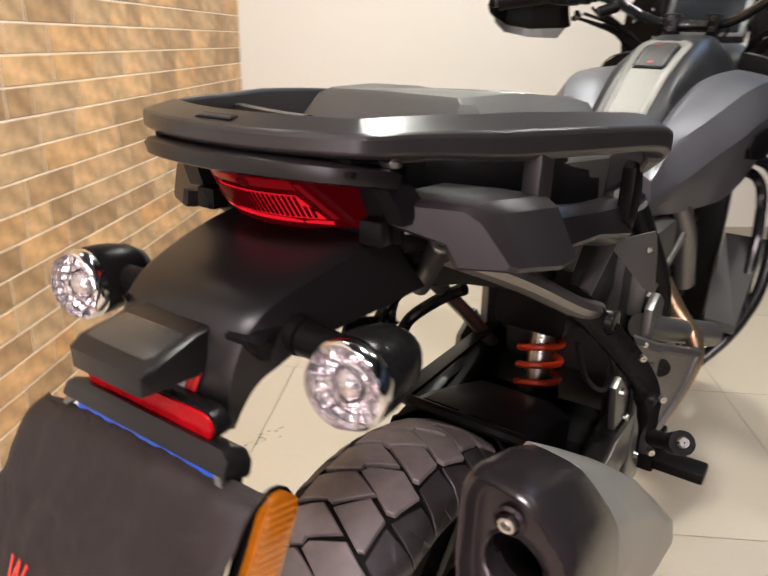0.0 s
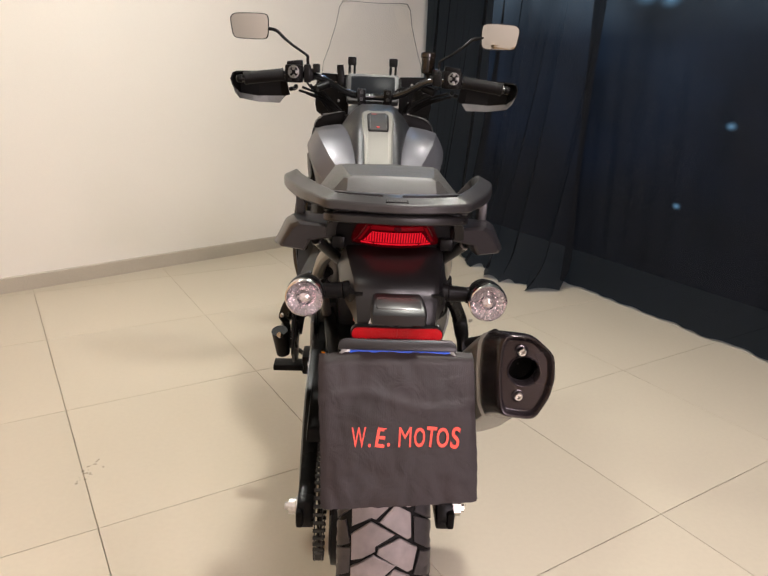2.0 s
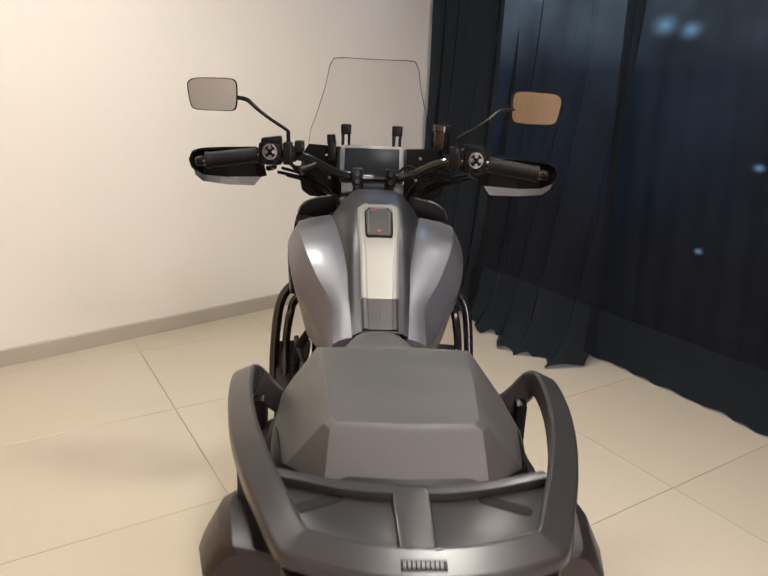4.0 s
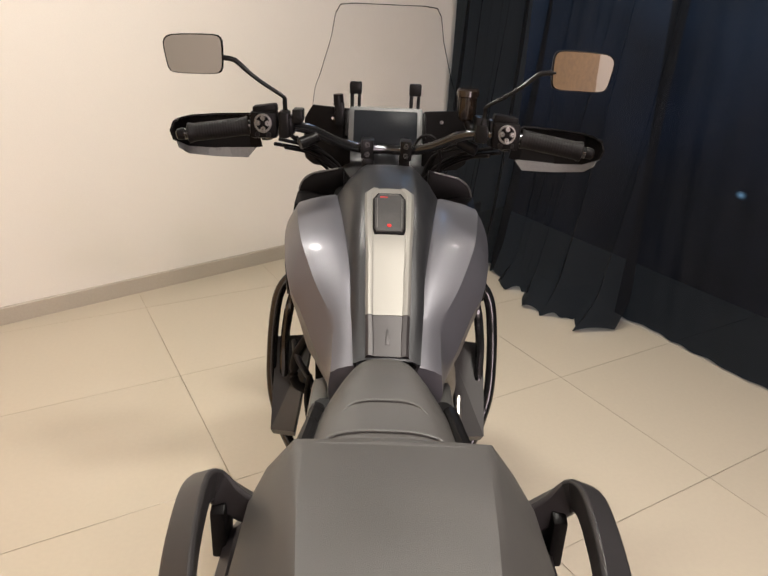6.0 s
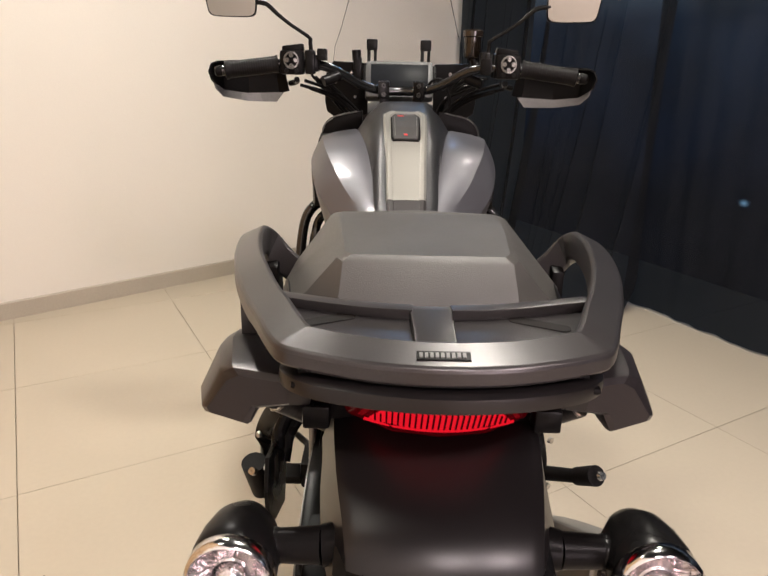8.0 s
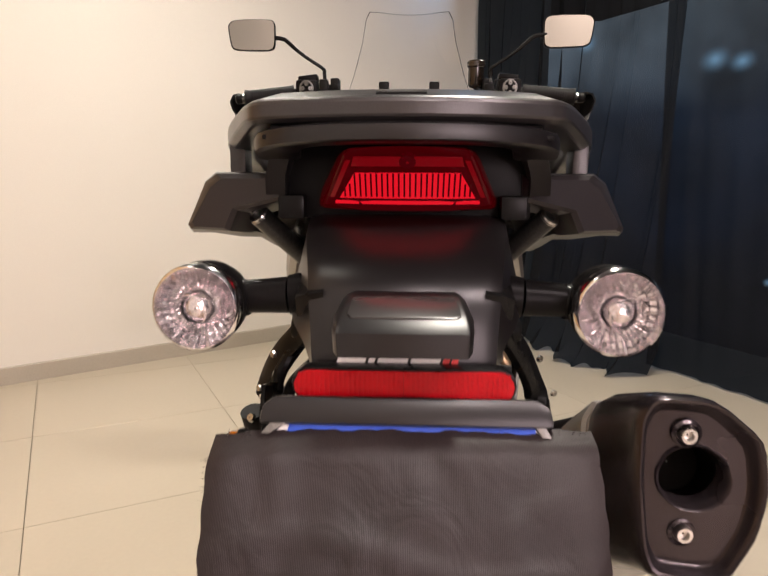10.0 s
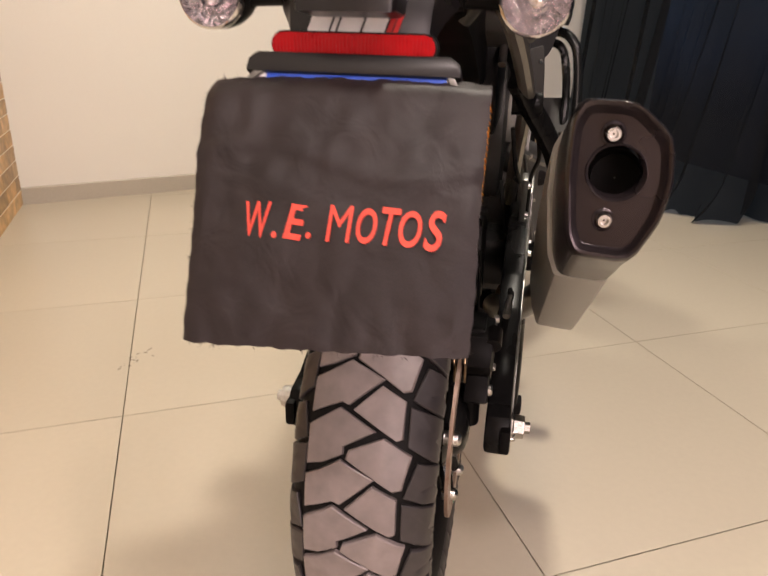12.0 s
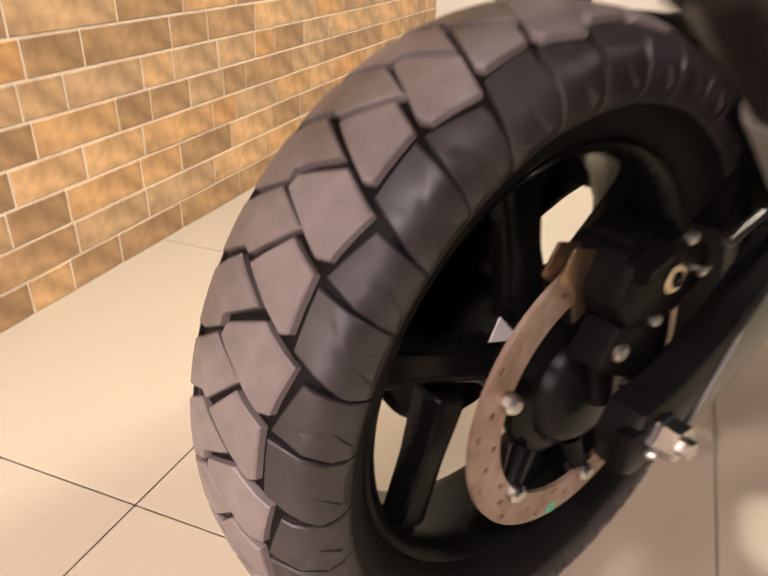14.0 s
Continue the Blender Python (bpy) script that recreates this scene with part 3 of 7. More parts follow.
def spoke(w0, w1, r0, r1):
    """A straight cast spoke between two points of the wheel, given by angle and radius."""
    a, b = (Vector((0, r * math.cos(radians(w)), r * math.sin(radians(w)))) for w, r in ((w0, r0), (w1, r1)))
    d = (b - a).normalized()
    n = Vector((0, -d.z, d.y))
    rings = []
    for t in (0, 0.25, 0.5, 0.75, 1):
        c = AX + a + (b - a) * t + Vector((0.012, 0, 0))
        hw = 0.016 + 0.004 * abs(1 - 2 * t)
        hx = Vector((0.020 - 0.005 * t, 0, 0))
        rings.append([c - n * hw - hx, c - n * hw * 1.15, c - n * hw + hx, c + n * hw * 0.4 + hx, c + n * hw + hx * 0.8, c + n * hw * 1.15, c + n * hw - hx])
    bm = ring_loft(rings)
    bmesh.ops.bevel(bm, geom=bm.edges[:], offset=0.003, segments=1, affect="EDGES")
    return bm


for w0, w1, r0 in ((97, 100, 0.045), (169, 163, 0.045), (183, 226, 0.10), (300, 285, 0.045), (352, 345, 0.045), (38, 40, 0.045)):
    sub("spoke", spoke(w0, w1, r0, 0.206), SATIN, rim)
sub("hub", lathe([(0.001, -0.10), (0.03, -0.10), (0.034, -0.06), (0.055, -0.045), (0.05, 0), (0.055, 0.045), (0.046, 0.07), (0.044, 0.09), (0.03, 0.1), (0.001, 0.1)], AX, seg=36), SATIN, rim)
sub("hub_dome", lathe([(0.078, 0.066), (0.079, 0.078), (0.070, 0.083), (0.060, 0.085), (0.056, 0.096), (0.046, 0.106), (0.03, 0.111), (0.001, 0.112)], AX, seg=40), SATIN, rim, "rounded black disc carrier", angle=50)
sub("cush_hub", lathe([(0.001, -0.10), (0.10, -0.10), (0.122, -0.095), (0.126, -0.06), (0.118, -0.052), (0.05, -0.05), (0.001, -0.05)], AX, seg=48), SATIN, rim)
sub("sticker", slab([(0.143, 0.456), (0.132, 0.434), (0.176, 0.420)], lambda p, k: Vector((0.033 + 0.0015 * k, p[0], p[1])), 0), WHITEPAINT, rim, "small white triangular sticker", smooth=False)

# brake disc with drilled holes
def disc_mesh():
    """A ring with drilled holes, front and back face joined by walls."""
    bm = bmesh.new()
    nr, nw = 7, 126
    rad = [0.112 + (0.147 - 0.112) * i / nr for i in range(nr + 1)]
    f, k = [[[bm.verts.new((x, AX.y + r * math.cos(2 * math.pi * j / nw), AX.z + r * math.sin(2 * math.pi * j / nw))) for j in range(nw)] for r in rad] for x in (0.0955, 0.0905)]

    def hole(i, j):
        return not 0 <= i < nr or (j % 9 == 1 and i == 1) or (j % 9 == 4 and i == 3) or (j % 9 == 7 and i == 5)
    for i in range(nr):
        for j in range(nw):
            if hole(i, j):
                continue
            j1 = (j + 1) % nw
            bm.faces.new((f[i][j], f[i][j1], f[i + 1][j1], f[i + 1][j]))
            bm.faces.new((k[i][j], k[i + 1][j], k[i + 1][j1], k[i][j1]))
            for (a, b, c, d), h in (((i, j, i, j1), hole(i - 1, j)), ((i + 1, j1, i + 1, j), hole(i + 1, j)), ((i + 1, j, i, j), hole(i, (j - 1) % nw)), ((i, j1, i + 1, j1), hole(i, j1))):
                if h:
                    bm.faces.new((f[a][b], k[a][b], k[c][d], f[c][d]))
    return bm


disc = bp("brake_disc", disc_mesh(), RUST, "rust-tinted drilled rear brake disc", angle=30)
for k in range(6):
    w = radians(42 + 60 * k)
    c, s = math.cos(w), math.sin(w)
    a, b = AX + Vector((0.080, 0.078 * c, 0.078 * s)), AX + Vector((0.092, 0.116 * c, 0.116 * s))
    sub("disc_arm", rod(a, b, 0.012, 0.009, 10), SATIN, disc)
    q = AX + Vector((0.088, 0.114 * c, 0.114 * s))
    sub("bolt", lathe([(0.001, 0.018), (0.006, 0.018), (0.0095, 0.014), (0.0105, 0.0), (0.0105, -0.006)], q, seg=12), STEEL, disc)

sub("paint_spot", lathe([(0.001, 0.0012), (0.005, 0.001), (0.007, 0.0)], Vector((0.0957, 0.182, 0.249)), seg=10), GREENPAINT, disc, "small green paint mark")

# swingarm
def swing(s):
    x = s * 0.154
    yz = [(0.165, 0.356), (0.24, 0.362), (0.336, 0.404), (0.455, 0.45), (0.64, 0.495), (0.9, 0.5), (0.92, 0.54), (0.86, 0.6), (0.6, 0.6), (0.43, 0.556), (0.36, 0.518), (0.29, 0.46), (0.22, 0.428), (0.17, 0.42), (0.155, 0.39)]
    bm = side_plate(yz, x - 0.019, x + 0.019, 0.008)
    return bp("swingarm", bm, SATIN, "black swingarm beam", angle=30)


arms = both(swing)
for s, arm in zip((-1, 1), arms):
    e = s * 0.166
    sub("chain_adjuster", block(min(e * 0.95, e * 1.05), max(e * 0.95, e * 1.05), 0.15, 0.21, 0.367, 0.408, 0.006), BLACK, arm)
    sub("axle_nut", lathe([(0.001, 0.036), (0.009, 0.036), (0.009, 0.028), (0.0175, 0.027), (0.0185, 0.012), (0.021, 0.01), (0.021, 0.0)], Vector((e, 0.2, 0.389)), (s, 0, 0), 6 if s > 0 else 12), STEEL, arm, "bright steel axle nut", angle=25)
    # grey plate added for the floor's reflection on the black beam
    sub("reflection_face", side_plate([(0.245, 0.372), (0.336, 0.41), (0.455, 0.456), (0.64, 0.502), (0.88, 0.508), (0.86, 0.59), (0.6, 0.588), (0.43, 0.543), (0.372, 0.51), (0.30, 0.452)], s * 0.174 - 0.002, s * 0.174 + 0.002, 0.001), GREYMETAL, arm, "grey plate with the floor's reflection painted in", angle=30)
bp("swingarm_bridge", block(-0.15, 0.15, 0.6, 0.74, 0.46, 0.56, 0.02), SATIN)
# caliper on the right arm
cal = bp("brake_caliper", joined(side_plate([(0.155, 0.505), (0.18, 0.476), (0.25, 0.472), (0.292, 0.492), (0.29, 0.526), (0.235, 0.552), (0.17, 0.548)], 0.074, 0.138, 0.012), block(0.078, 0.125, 0.18, 0.25, 0.53, 0.555, 0.01), rod((0.136, 0.17, 0.535), (0.136, 0.2, 0.545), 0.012)), BLACK, "black rear brake caliper", angle=30)
sub("caliper_badge", lathe([(0.001, 0.002), (0.0125, 0.002), (0.014, 0)], Vector((0.139, 0.229, 0.513)), seg=20), GOLD, cal, "pale round badge")
sub("badge_mark", lathe([(0.001, 0.0045), (0.006, 0.0045), (0.0075, 0.002)], Vector((0.139, 0.229, 0.513)), seg=14), BLACK, cal)
sub("carrier", joined(side_plate([(0.15, 0.45), (0.185, 0.43), (0.235, 0.40), (0.26, 0.42), (0.25, 0.475), (0.17, 0.485)], 0.1, 0.135, 0.006), rod((0.11, 0.185, 0.455), (0.11, 0.2, 0.39), 0.014)), BLACK, cal)
for x, y, z, r in ((0.136, 0.172, 0.462, 0.010), (0.137, 0.215, 0.478, 0.007), (0.139, 0.274, 0.508, 0.008), (0.136, 0.246, 0.544, 0.007), (0.176, 0.185, 0.376, 0.005)):
    sub("caliper_bolt", lathe([(0.001, 0.005), (r * 0.6, 0.005), (r * 0.85, 0.003), (r * 0.85, -0.004)], Vector((x, y, z)), seg=10), STEEL, cal)
sub("brake_pad", side_plate([(0.125, 0.525), (0.14, 0.55), (0.17, 0.54), (0.158, 0.515), (0.168, 0.485), (0.155, 0.478), (0.145, 0.51)], 0.084, 0.087, 0.001), BRONZE, cal, "copper-coloured brake pad plate")
sub("brake_pad", side_plate([(0.125, 0.525), (0.14, 0.55), (0.17, 0.54), (0.158, 0.515), (0.168, 0.485), (0.155, 0.478), (0.145, 0.51)], 0.099, 0.102, 0.001), BRONZE, cal, "copper-coloured brake pad plate")
bp("brake_hose", tube([(0.15, 0.31, 0.54), (0.155, 0.37, 0.54), (0.14, 0.5, 0.52), (0.13, 0.66, 0.56), (0.11, 0.74, 0.65)], 0.0045, 8), RUBBER)
sub("hose_fitting", rod((0.15, 0.28, 0.535), (0.153, 0.325, 0.552), 0.006, 0.005, 8), STEEL, cal)

# sprocket and chain on the left
bp("sprocket", lathe([(0.06, -0.002), (0.102, -0.003), (0.106, 0), (0.102, 0.003), (0.06, 0.002)], Vector((-0.122, 0.2, 0.389)), seg=46, close=True), SATIN, "black rear sprocket")
chain = bp("chain", tube([(-0.122, 0.84, 0.505), (-0.122, 0.5, 0.5), (-0.122, 0.24, 0.4905)], 0.002, 6), SATIN, "dark roller drive chain")
link_me = finish(joined(block(-0.0085, -0.0065, -0.0095, 0.0095, -0.0055, 0.0055, 0.0015, seg=1), block(0.0065, 0.0085, -0.0095, 0.0095, -0.0055, 0.0055, 0.0015, seg=1), rod((-0.011, -0.005, 0), (0.011, -0.005, 0), 0.0042, 0.0042, 8)))
link_me.materials.append(ENGINE)
R = 0.109
spots = []
n = 20
for k in range(n):
    w = radians(95) + k * radians(165) / (n - 1)
    spots.append((0.2 + R * math.cos(w), 0.389 + R * math.sin(w), w + math.pi / 2))
for k in range(30):
    spots.append((0.205 + k * 0.0165, 0.4985 + 0.0005 * k, 0.03))
    spots.append((0.165 + k * 0.0165, 0.287 + 0.0045 * k, 0.26))
for y, z, w in spots:
    ob = new("chain_link", link_me)
    ob.parent = chain
    ob.matrix_basis = Matrix.Translation((-0.122, y, z)) @ Matrix.Rotation(w, 4, "X")
bp("chain_guard", side_plate([(0.26, 0.515), (0.5, 0.54), (0.85, 0.6), (0.86, 0.63), (0.5, 0.575), (0.28, 0.54)], -0.16, -0.105, 0.006), BLACK, "black plastic chain guard", angle=30)
# hugger over the tyre
rows = []
for k in range(11):
    w = radians(60 - 6.5 * k)
    r = 0.345
    rows.append([(x, 0.2 + (r - abs(x) ** 2 * 3.0 + dz) * math.cos(w), 0.389 + (r - abs(x) ** 2 * 3.0 + dz) * math.sin(w)) for x, dz in ((-0.1, -0.045), (-0.098, -0.01), (-0.06, 0), (0, 0.003), (0.06, 0), (0.098, -0.01), (0.1, -0.045))])
bp("mudguard", sheet_loft(rows, 0.004), BLACK, "black plastic rear mudguard", angle=50)

bp("mudguard_rail", joined(slab([(-0.086, 0.372), (-0.086, 0.40), (-0.118, 0.775), (-0.15, 0.775), (-0.118, 0.372)], lambda p, k: Vector((p[0], p[1], 0.683 - 0.04 * (p[1] - 0.37) + 0.3 * min(0, p[0] + 0.1) - (0.0 if k else 0.008))), 0.002), tube([(-0.1, 0.375, 0.676), (-0.05, 0.36, 0.686), (0.05, 0.36, 0.686), (0.1, 0.375, 0.676)], 0.009, 8)), BLACK, "black plastic mudguard rail", angle=30)

# shock absorber
S0, S1 = Vector((-0.006, 0.700, 0.54)), Vector((-0.036, 0.795, 0.86))
shock = bp("shock_absorber", joined(rod(S0, S0 + (S1 - S0) * 0.35, 0.02, 0.02), rod(S0 + (S1 - S0) * 0.2, S1, 0.024, 0.024)), STEEL, "silver shock absorber")
ax3 = (S1 - S0).normalized()
e1 = ax3.cross(Vector((0, 1, 0))).normalized()
e2 = ax3.cross(e1)
pts = []
for k in range(181):
    w = 2 * math.pi * k / 62
    pts.append(S0 + (S1 - S0) * (0.12 + 0.29 * k / 180) + (e1 * math.cos(w) + e2 * math.sin(w)) * 0.038)
sub("spring", tube(pts, 0.0068, 8, 1), ORANGE, shock, "orange coil spring")

sub("spring_seat", lathe([(0.02, -0.02), (0.042, -0.02), (0.044, 0.0), (0.04, 0.01), (0.02, 0.012)], S0 + (S1 - S0) * 0.10, ax3, 28), SATIN, shock)
sub("spring_cap", lathe([(0.02, 0.07), (0.046, 0.07), (0.05, 0.0), (0.044, -0.008), (0.02, -0.01)], S0 + (S1 - S0) * 0.48, ax3, 28), BLACK, shock)
bp("hugger_front", ring_loft([[(-0.10, y, z - 0.16), (-0.10, y, z), (-0.07, y, z + 0.018), (0.06, y, z + 0.018), (0.095, y, z), (0.095, y, z - 0.16)] for y, z in ((0.40, 0.655), (0.46, 0.645), (0.54, 0.62), (0.6, 0.60))]), BLACK, "black plastic hugger body", angle=30)
# frame and subframe tubes
def frame_side(s):
    f = bp("subframe", tube(flip([(0.066, 0.06, 1.027), (0.095, 0.12, 1.02), (0.12, 0.36, 0.985), (0.125, 0.55, 0.97), (0.11, 0.75, 0.95)], s), 0.0125), SATIN, "black subframe tube")
    sub("lower_rail", tube(flip([(0.10, 0.12, 1.01), (0.125, 0.24, 0.955), (0.143, 0.38, 0.885), (0.148, 0.49, 0.838), (0.14, 0.62, 0.74), (0.13, 0.78, 0.6)], s), 0.0135), TUBE, f)
    return f


both(frame_side)
bp("frame", joined(tube([(-0.1, 0.78, 0.93), (-0.15, 0.86, 0.75), (-0.15, 0.88, 0.5), (-0.12, 0.9, 0.4)], 0.022, 12), tube([(0.1, 0.78, 0.93), (0.15, 0.86, 0.75), (0.15, 0.88, 0.5), (0.12, 0.9, 0.4)], 0.022, 12), rod((-0.13, 0.88, 0.5), (0.13, 0.88, 0.5), 0.025)), SATIN)
bp("inner_tray", side_plate([(0.06, 1.03), (0.42, 0.99), (0.62, 0.94), (0.62, 0.86), (0.44, 0.865), (0.24, 0.935), (0.1, 0.97)], -0.075, 0.075, 0.012), BLACK, "black plastic inner tray", angle=30)
bp("battery_box", block(-0.02, 0.1, 0.5, 0.74, 0.775, 0.96, 0.02), BLACK)

# engine
eng = bp("engine", block(-0.15, 0.15, 0.82, 1.18, 0.36, 0.66, 0.03), ENGINE, "dark cast V-twin engine", angle=30)
sub("cylinder", block(-0.11, 0.11, 0.76, 1.0, 0.6, 0.9, 0.03), ENGINE, eng, angle=30)
sub("cylinder", block(-0.1, 0.1, 1.02, 1.32, 0.6, 0.86, 0.03), ENGINE, eng, angle=30)
for s in (-1, 1):
    sub("engine_cover", lathe([(0.001, 0.035), (0.06, 0.033), (0.085, 0.022), (0.095, 0.0), (0.097, -0.02)], Vector((s * 0.15, 0.97, 0.5)), (s, 0, 0), 28), GREYMETAL, eng, "grey round engine cover")
    sub("side_cover", lathe([(0.001, 0.03), (0.04, 0.028), (0.055, 0.015), (0.06, -0.02)], Vector((s * 0.15, 1.1, 0.44)), (s, 0, 0), 20), ENGINE, eng)
    sub("head_cover", block(s * 0.11 - 0.03, s * 0.11 + 0.03, 0.8, 0.98, 0.72, 0.88, 0.02), GREYMETAL, eng)
    for k in range(6):
        sub("fin", block(min(s * 0.1, s * 0.125), max(s * 0.1, s * 0.125), 1.04, 1.3, 0.62 + 0.037 * k, 0.632 + 0.037 * k, 0.003, seg=1), ENGINE, eng)
bp("bash_plate", side_plate([(0.8, 0.3), (1.2, 0.29), (1.42, 0.46), (1.4, 0.48), (1.18, 0.315), (0.8, 0.325)], -0.13, 0.13, 0.006), SATIN, "black skid plate")
bp("header_pipe", tube([(0.12, 0.92, 0.8), (0.17, 0.92, 0.72), (0.222, 0.90, 0.655), (0.215, 0.885, 0.585), (0.18, 0.86, 0.482), (0.12, 0.7, 0.36)], 0.016, 12), BRONZE, "heat-tinted exhaust header", angle=60)
bp("exhaust_pipe", tube([(0.12, 0.72, 0.37), (0.15, 0.62, 0.40), (0.2, 0.54, 0.47), (0.235, 0.46, 0.54)], 0.027, 14), GREYMETAL, "dull steel exhaust pipe", angle=60)

bp("exhaust_shield", tube([(0.140, 0.79, 0.714), (0.160, 0.835, 0.70), (0.198, 0.92, 0.674), (0.235, 0.985, 0.655)], 0.0245, 16), GREYMETAL, "dull grey exhaust heat shield", angle=60)

bp("intake_pipe", tube([(0.112, 1.0, 0.935), (0.138, 1.06, 0.83), (0.142, 1.14, 0.70)], 0.024, 14), GREYMETAL, "grey cast intake pipe", angle=60)
bp("frame_brace", tube([(0.134, 0.55, 0.945), (0.134, 0.52, 0.928), (0.133, 0.44, 0.88)], 0.0115, 12), TUBE, "bright grey frame brace", angle=60)
bp("frame_strut", rod((0.103, 0.51, 0.95), (0.103, 0.465, 0.90), 0.007), TUBE, "thin grey frame strut")
CAST = [Vector(p) for p in ((0.146, 0.72, 0.725), (0.178, 0.76, 0.705), (0.237, 0.86, 0.671), (0.228, 0.83, 0.603), (0.196, 0.80, 0.503), (0.184, 0.78, 0.513), (0.172, 0.75, 0.611))]
bm = bmesh.new()
for lift, shrink in ((0.0, 1.0), (0.012, 1.0), (0.016, 0.90), (0.010, 0.80)):
    mid = sum(CAST, Vector()) / len(CAST)
    ring_now = [bm.verts.new(mid + (q - mid) * shrink + Vector((0.35, -0.93, 0)) * lift) for q in CAST]
    if lift:
        for k in range(len(CAST)):
            bm.faces.new((ring_was[k], ring_was[(k + 1) % len(CAST)], ring_now[(k + 1) % len(CAST)], ring_now[k]))
    else:
        bm.faces.new(ring_now[::-1])
    ring_was = ring_now
bm.faces.new(ring_was)
casting = bp("rear_casting", bm, GREYMETAL, "grey cast footrest frame with a raised edge", angle=30)
sub("casting_hole", lathe([(0.001, 0.002), (0.013, 0.002), (0.017, 0.0), (0.017, -0.004)], Vector((0.191, 0.763, 0.657)), (0.35, -0.93, 0), 18), BORE, casting, "hole with its depth painted black")
for q, r in (((0.165, 0.732, 0.708), 0.006), ((0.222, 0.838, 0.665), 0.006), ((0.194, 0.782, 0.53), 0.006), ((0.182, 0.756, 0.61), 0.004)):
    sub("bolt", lathe([(0.001, 0.006), (r * 0.8, 0.006), (r, 0.0)], Vector(q), (0.35, -0.93, 0), 10), STEEL, casting)
bp("coolant_pipe", tube([(0.155, 0.96, 0.85), (0.152, 0.92, 0.828), (0.146, 0.84, 0.79), (0.143, 0.80, 0.765)], 0.006, 10), TUBE, "thin bright steel pipe")
wedge = bp("side_cover", slab([(0.118, 0.915), (0.169, 0.928), (0.175, 0.888), (0.179, 0.827), (0.167, 0.835)], lambda p, k: Vector((p[0], 0.60 + 1.2 * (p[0] - 0.128) - 0.010 * k, p[1])), 0.002), SHIELD, "dark grey plastic side cover", angle=30)
sub("bolt", lathe([(0.001, 0.004), (0.004, 0.004), (0.005, 0.0)], Vector((0.165, 0.634, 0.90)), (0.5, -0.85, 0), 10), STEEL, wedge)
rod_plate = bp("linkage_plate", side_plate([(0.575, 0.69), (0.6, 0.7), (0.70, 0.62), (0.745, 0.47), (0.72, 0.45), (0.64, 0.5)], 0.154, 0.166, 0.004), GREYMETAL, "grey linkage plate", angle=30)
for y, z in ((0.60, 0.675), (0.66, 0.6), (0.70, 0.53), (0.72, 0.47), (0.65, 0.53)):
    sub("bolt", lathe([(0.001, 0.007), (0.006, 0.007), (0.0075, 0.0)], Vector((0.166, y, z)), seg=10), STEEL, rod_plate)
bp("brake_pipe", tube([(0.17, 0.50, 0.80), (0.18, 0.545, 0.74), (0.172, 0.60, 0.70), (0.17, 0.66, 0.66), (0.168, 0.68, 0.56), (0.16, 0.70, 0.48)], 0.004, 8), RUBBER, "thin black brake pipe")
bp("wiring_lead", tube([(0.13, 0.46, 0.80), (0.14, 0.50, 0.73), (0.15, 0.56, 0.69), (0.14, 0.63, 0.68)], 0.004, 8), RUBBER, "thin black wiring lead")

# silencer
def muf_ring(y, cx, cz, sx, sz, tilt=0.0, drop=0.0):
    """One section of the silencer; drop: how far its lower edge hangs below the rest."""
    pts = [(-0.045, 0.078), (0.008, 0.078), (0.048, 0.046), (0.054, 0.0), (0.047, -0.04), (0.024, -0.086), (-0.036, -0.086), (-0.047, -0.065), (-0.055, 0.0), (-0.055, 0.058)]
    return [(cx + px * sx, y + pz * sz * tilt - px * sx * 0.2, cz + pz * sz - drop * (1 if pz < -0.08 else 0.45 if pz < -0.03 else 0)) for px, pz in pts]


def rounded(ring, k=0.25):
    out = []
    n = len(ring)
    for i in range(n):
        a, b, c = Vector(ring[i - 1]), Vector(ring[i]), Vector(ring[(i + 1) % n])
        for t in (-k, 0.0, k):
            if t < 0:
                out.append(b + (a - b) * k)
            elif t > 0:
                out.append(b + (c - b) * k)
            else:
                out.append(b + ((a - b) * k + (c - b) * k) * 0.25)
    return out


TL = 0.03
muf = bp("silencer", ring_loft([rounded(muf_ring(y, cx, cz, sx, sz, TL, drop), 0.12) for y, cx, cz, sx, sz, drop in ((0.1125, 0.242, 0.769, 0.95, 1.0, 0.004), (0.116, 0.242, 0.767, 0.955, 1.005, 0.006), (0.1175, 0.240, 0.766, 1.0, 1.03, 0.010), (0.2, 0.238, 0.715, 1.0, 1.02, 0.025), (0.34, 0.238, 0.628, 1.0, 0.98, 0.035), (0.40, 0.239, 0.588, 1.0, 0.97, 0.032), (0.45, 0.24, 0.550, 0.99, 0.93, 0.016), (0.53, 0.24, 0.503, 0.96, 0.74, 0.0), (0.562, 0.24, 0.488, 0.88, 0.58, 0.0), (0.576, 0.24, 0.481, 0.6, 0.38, 0.0))]), MUFBODY, "silver-grey silencer body", angle=28)
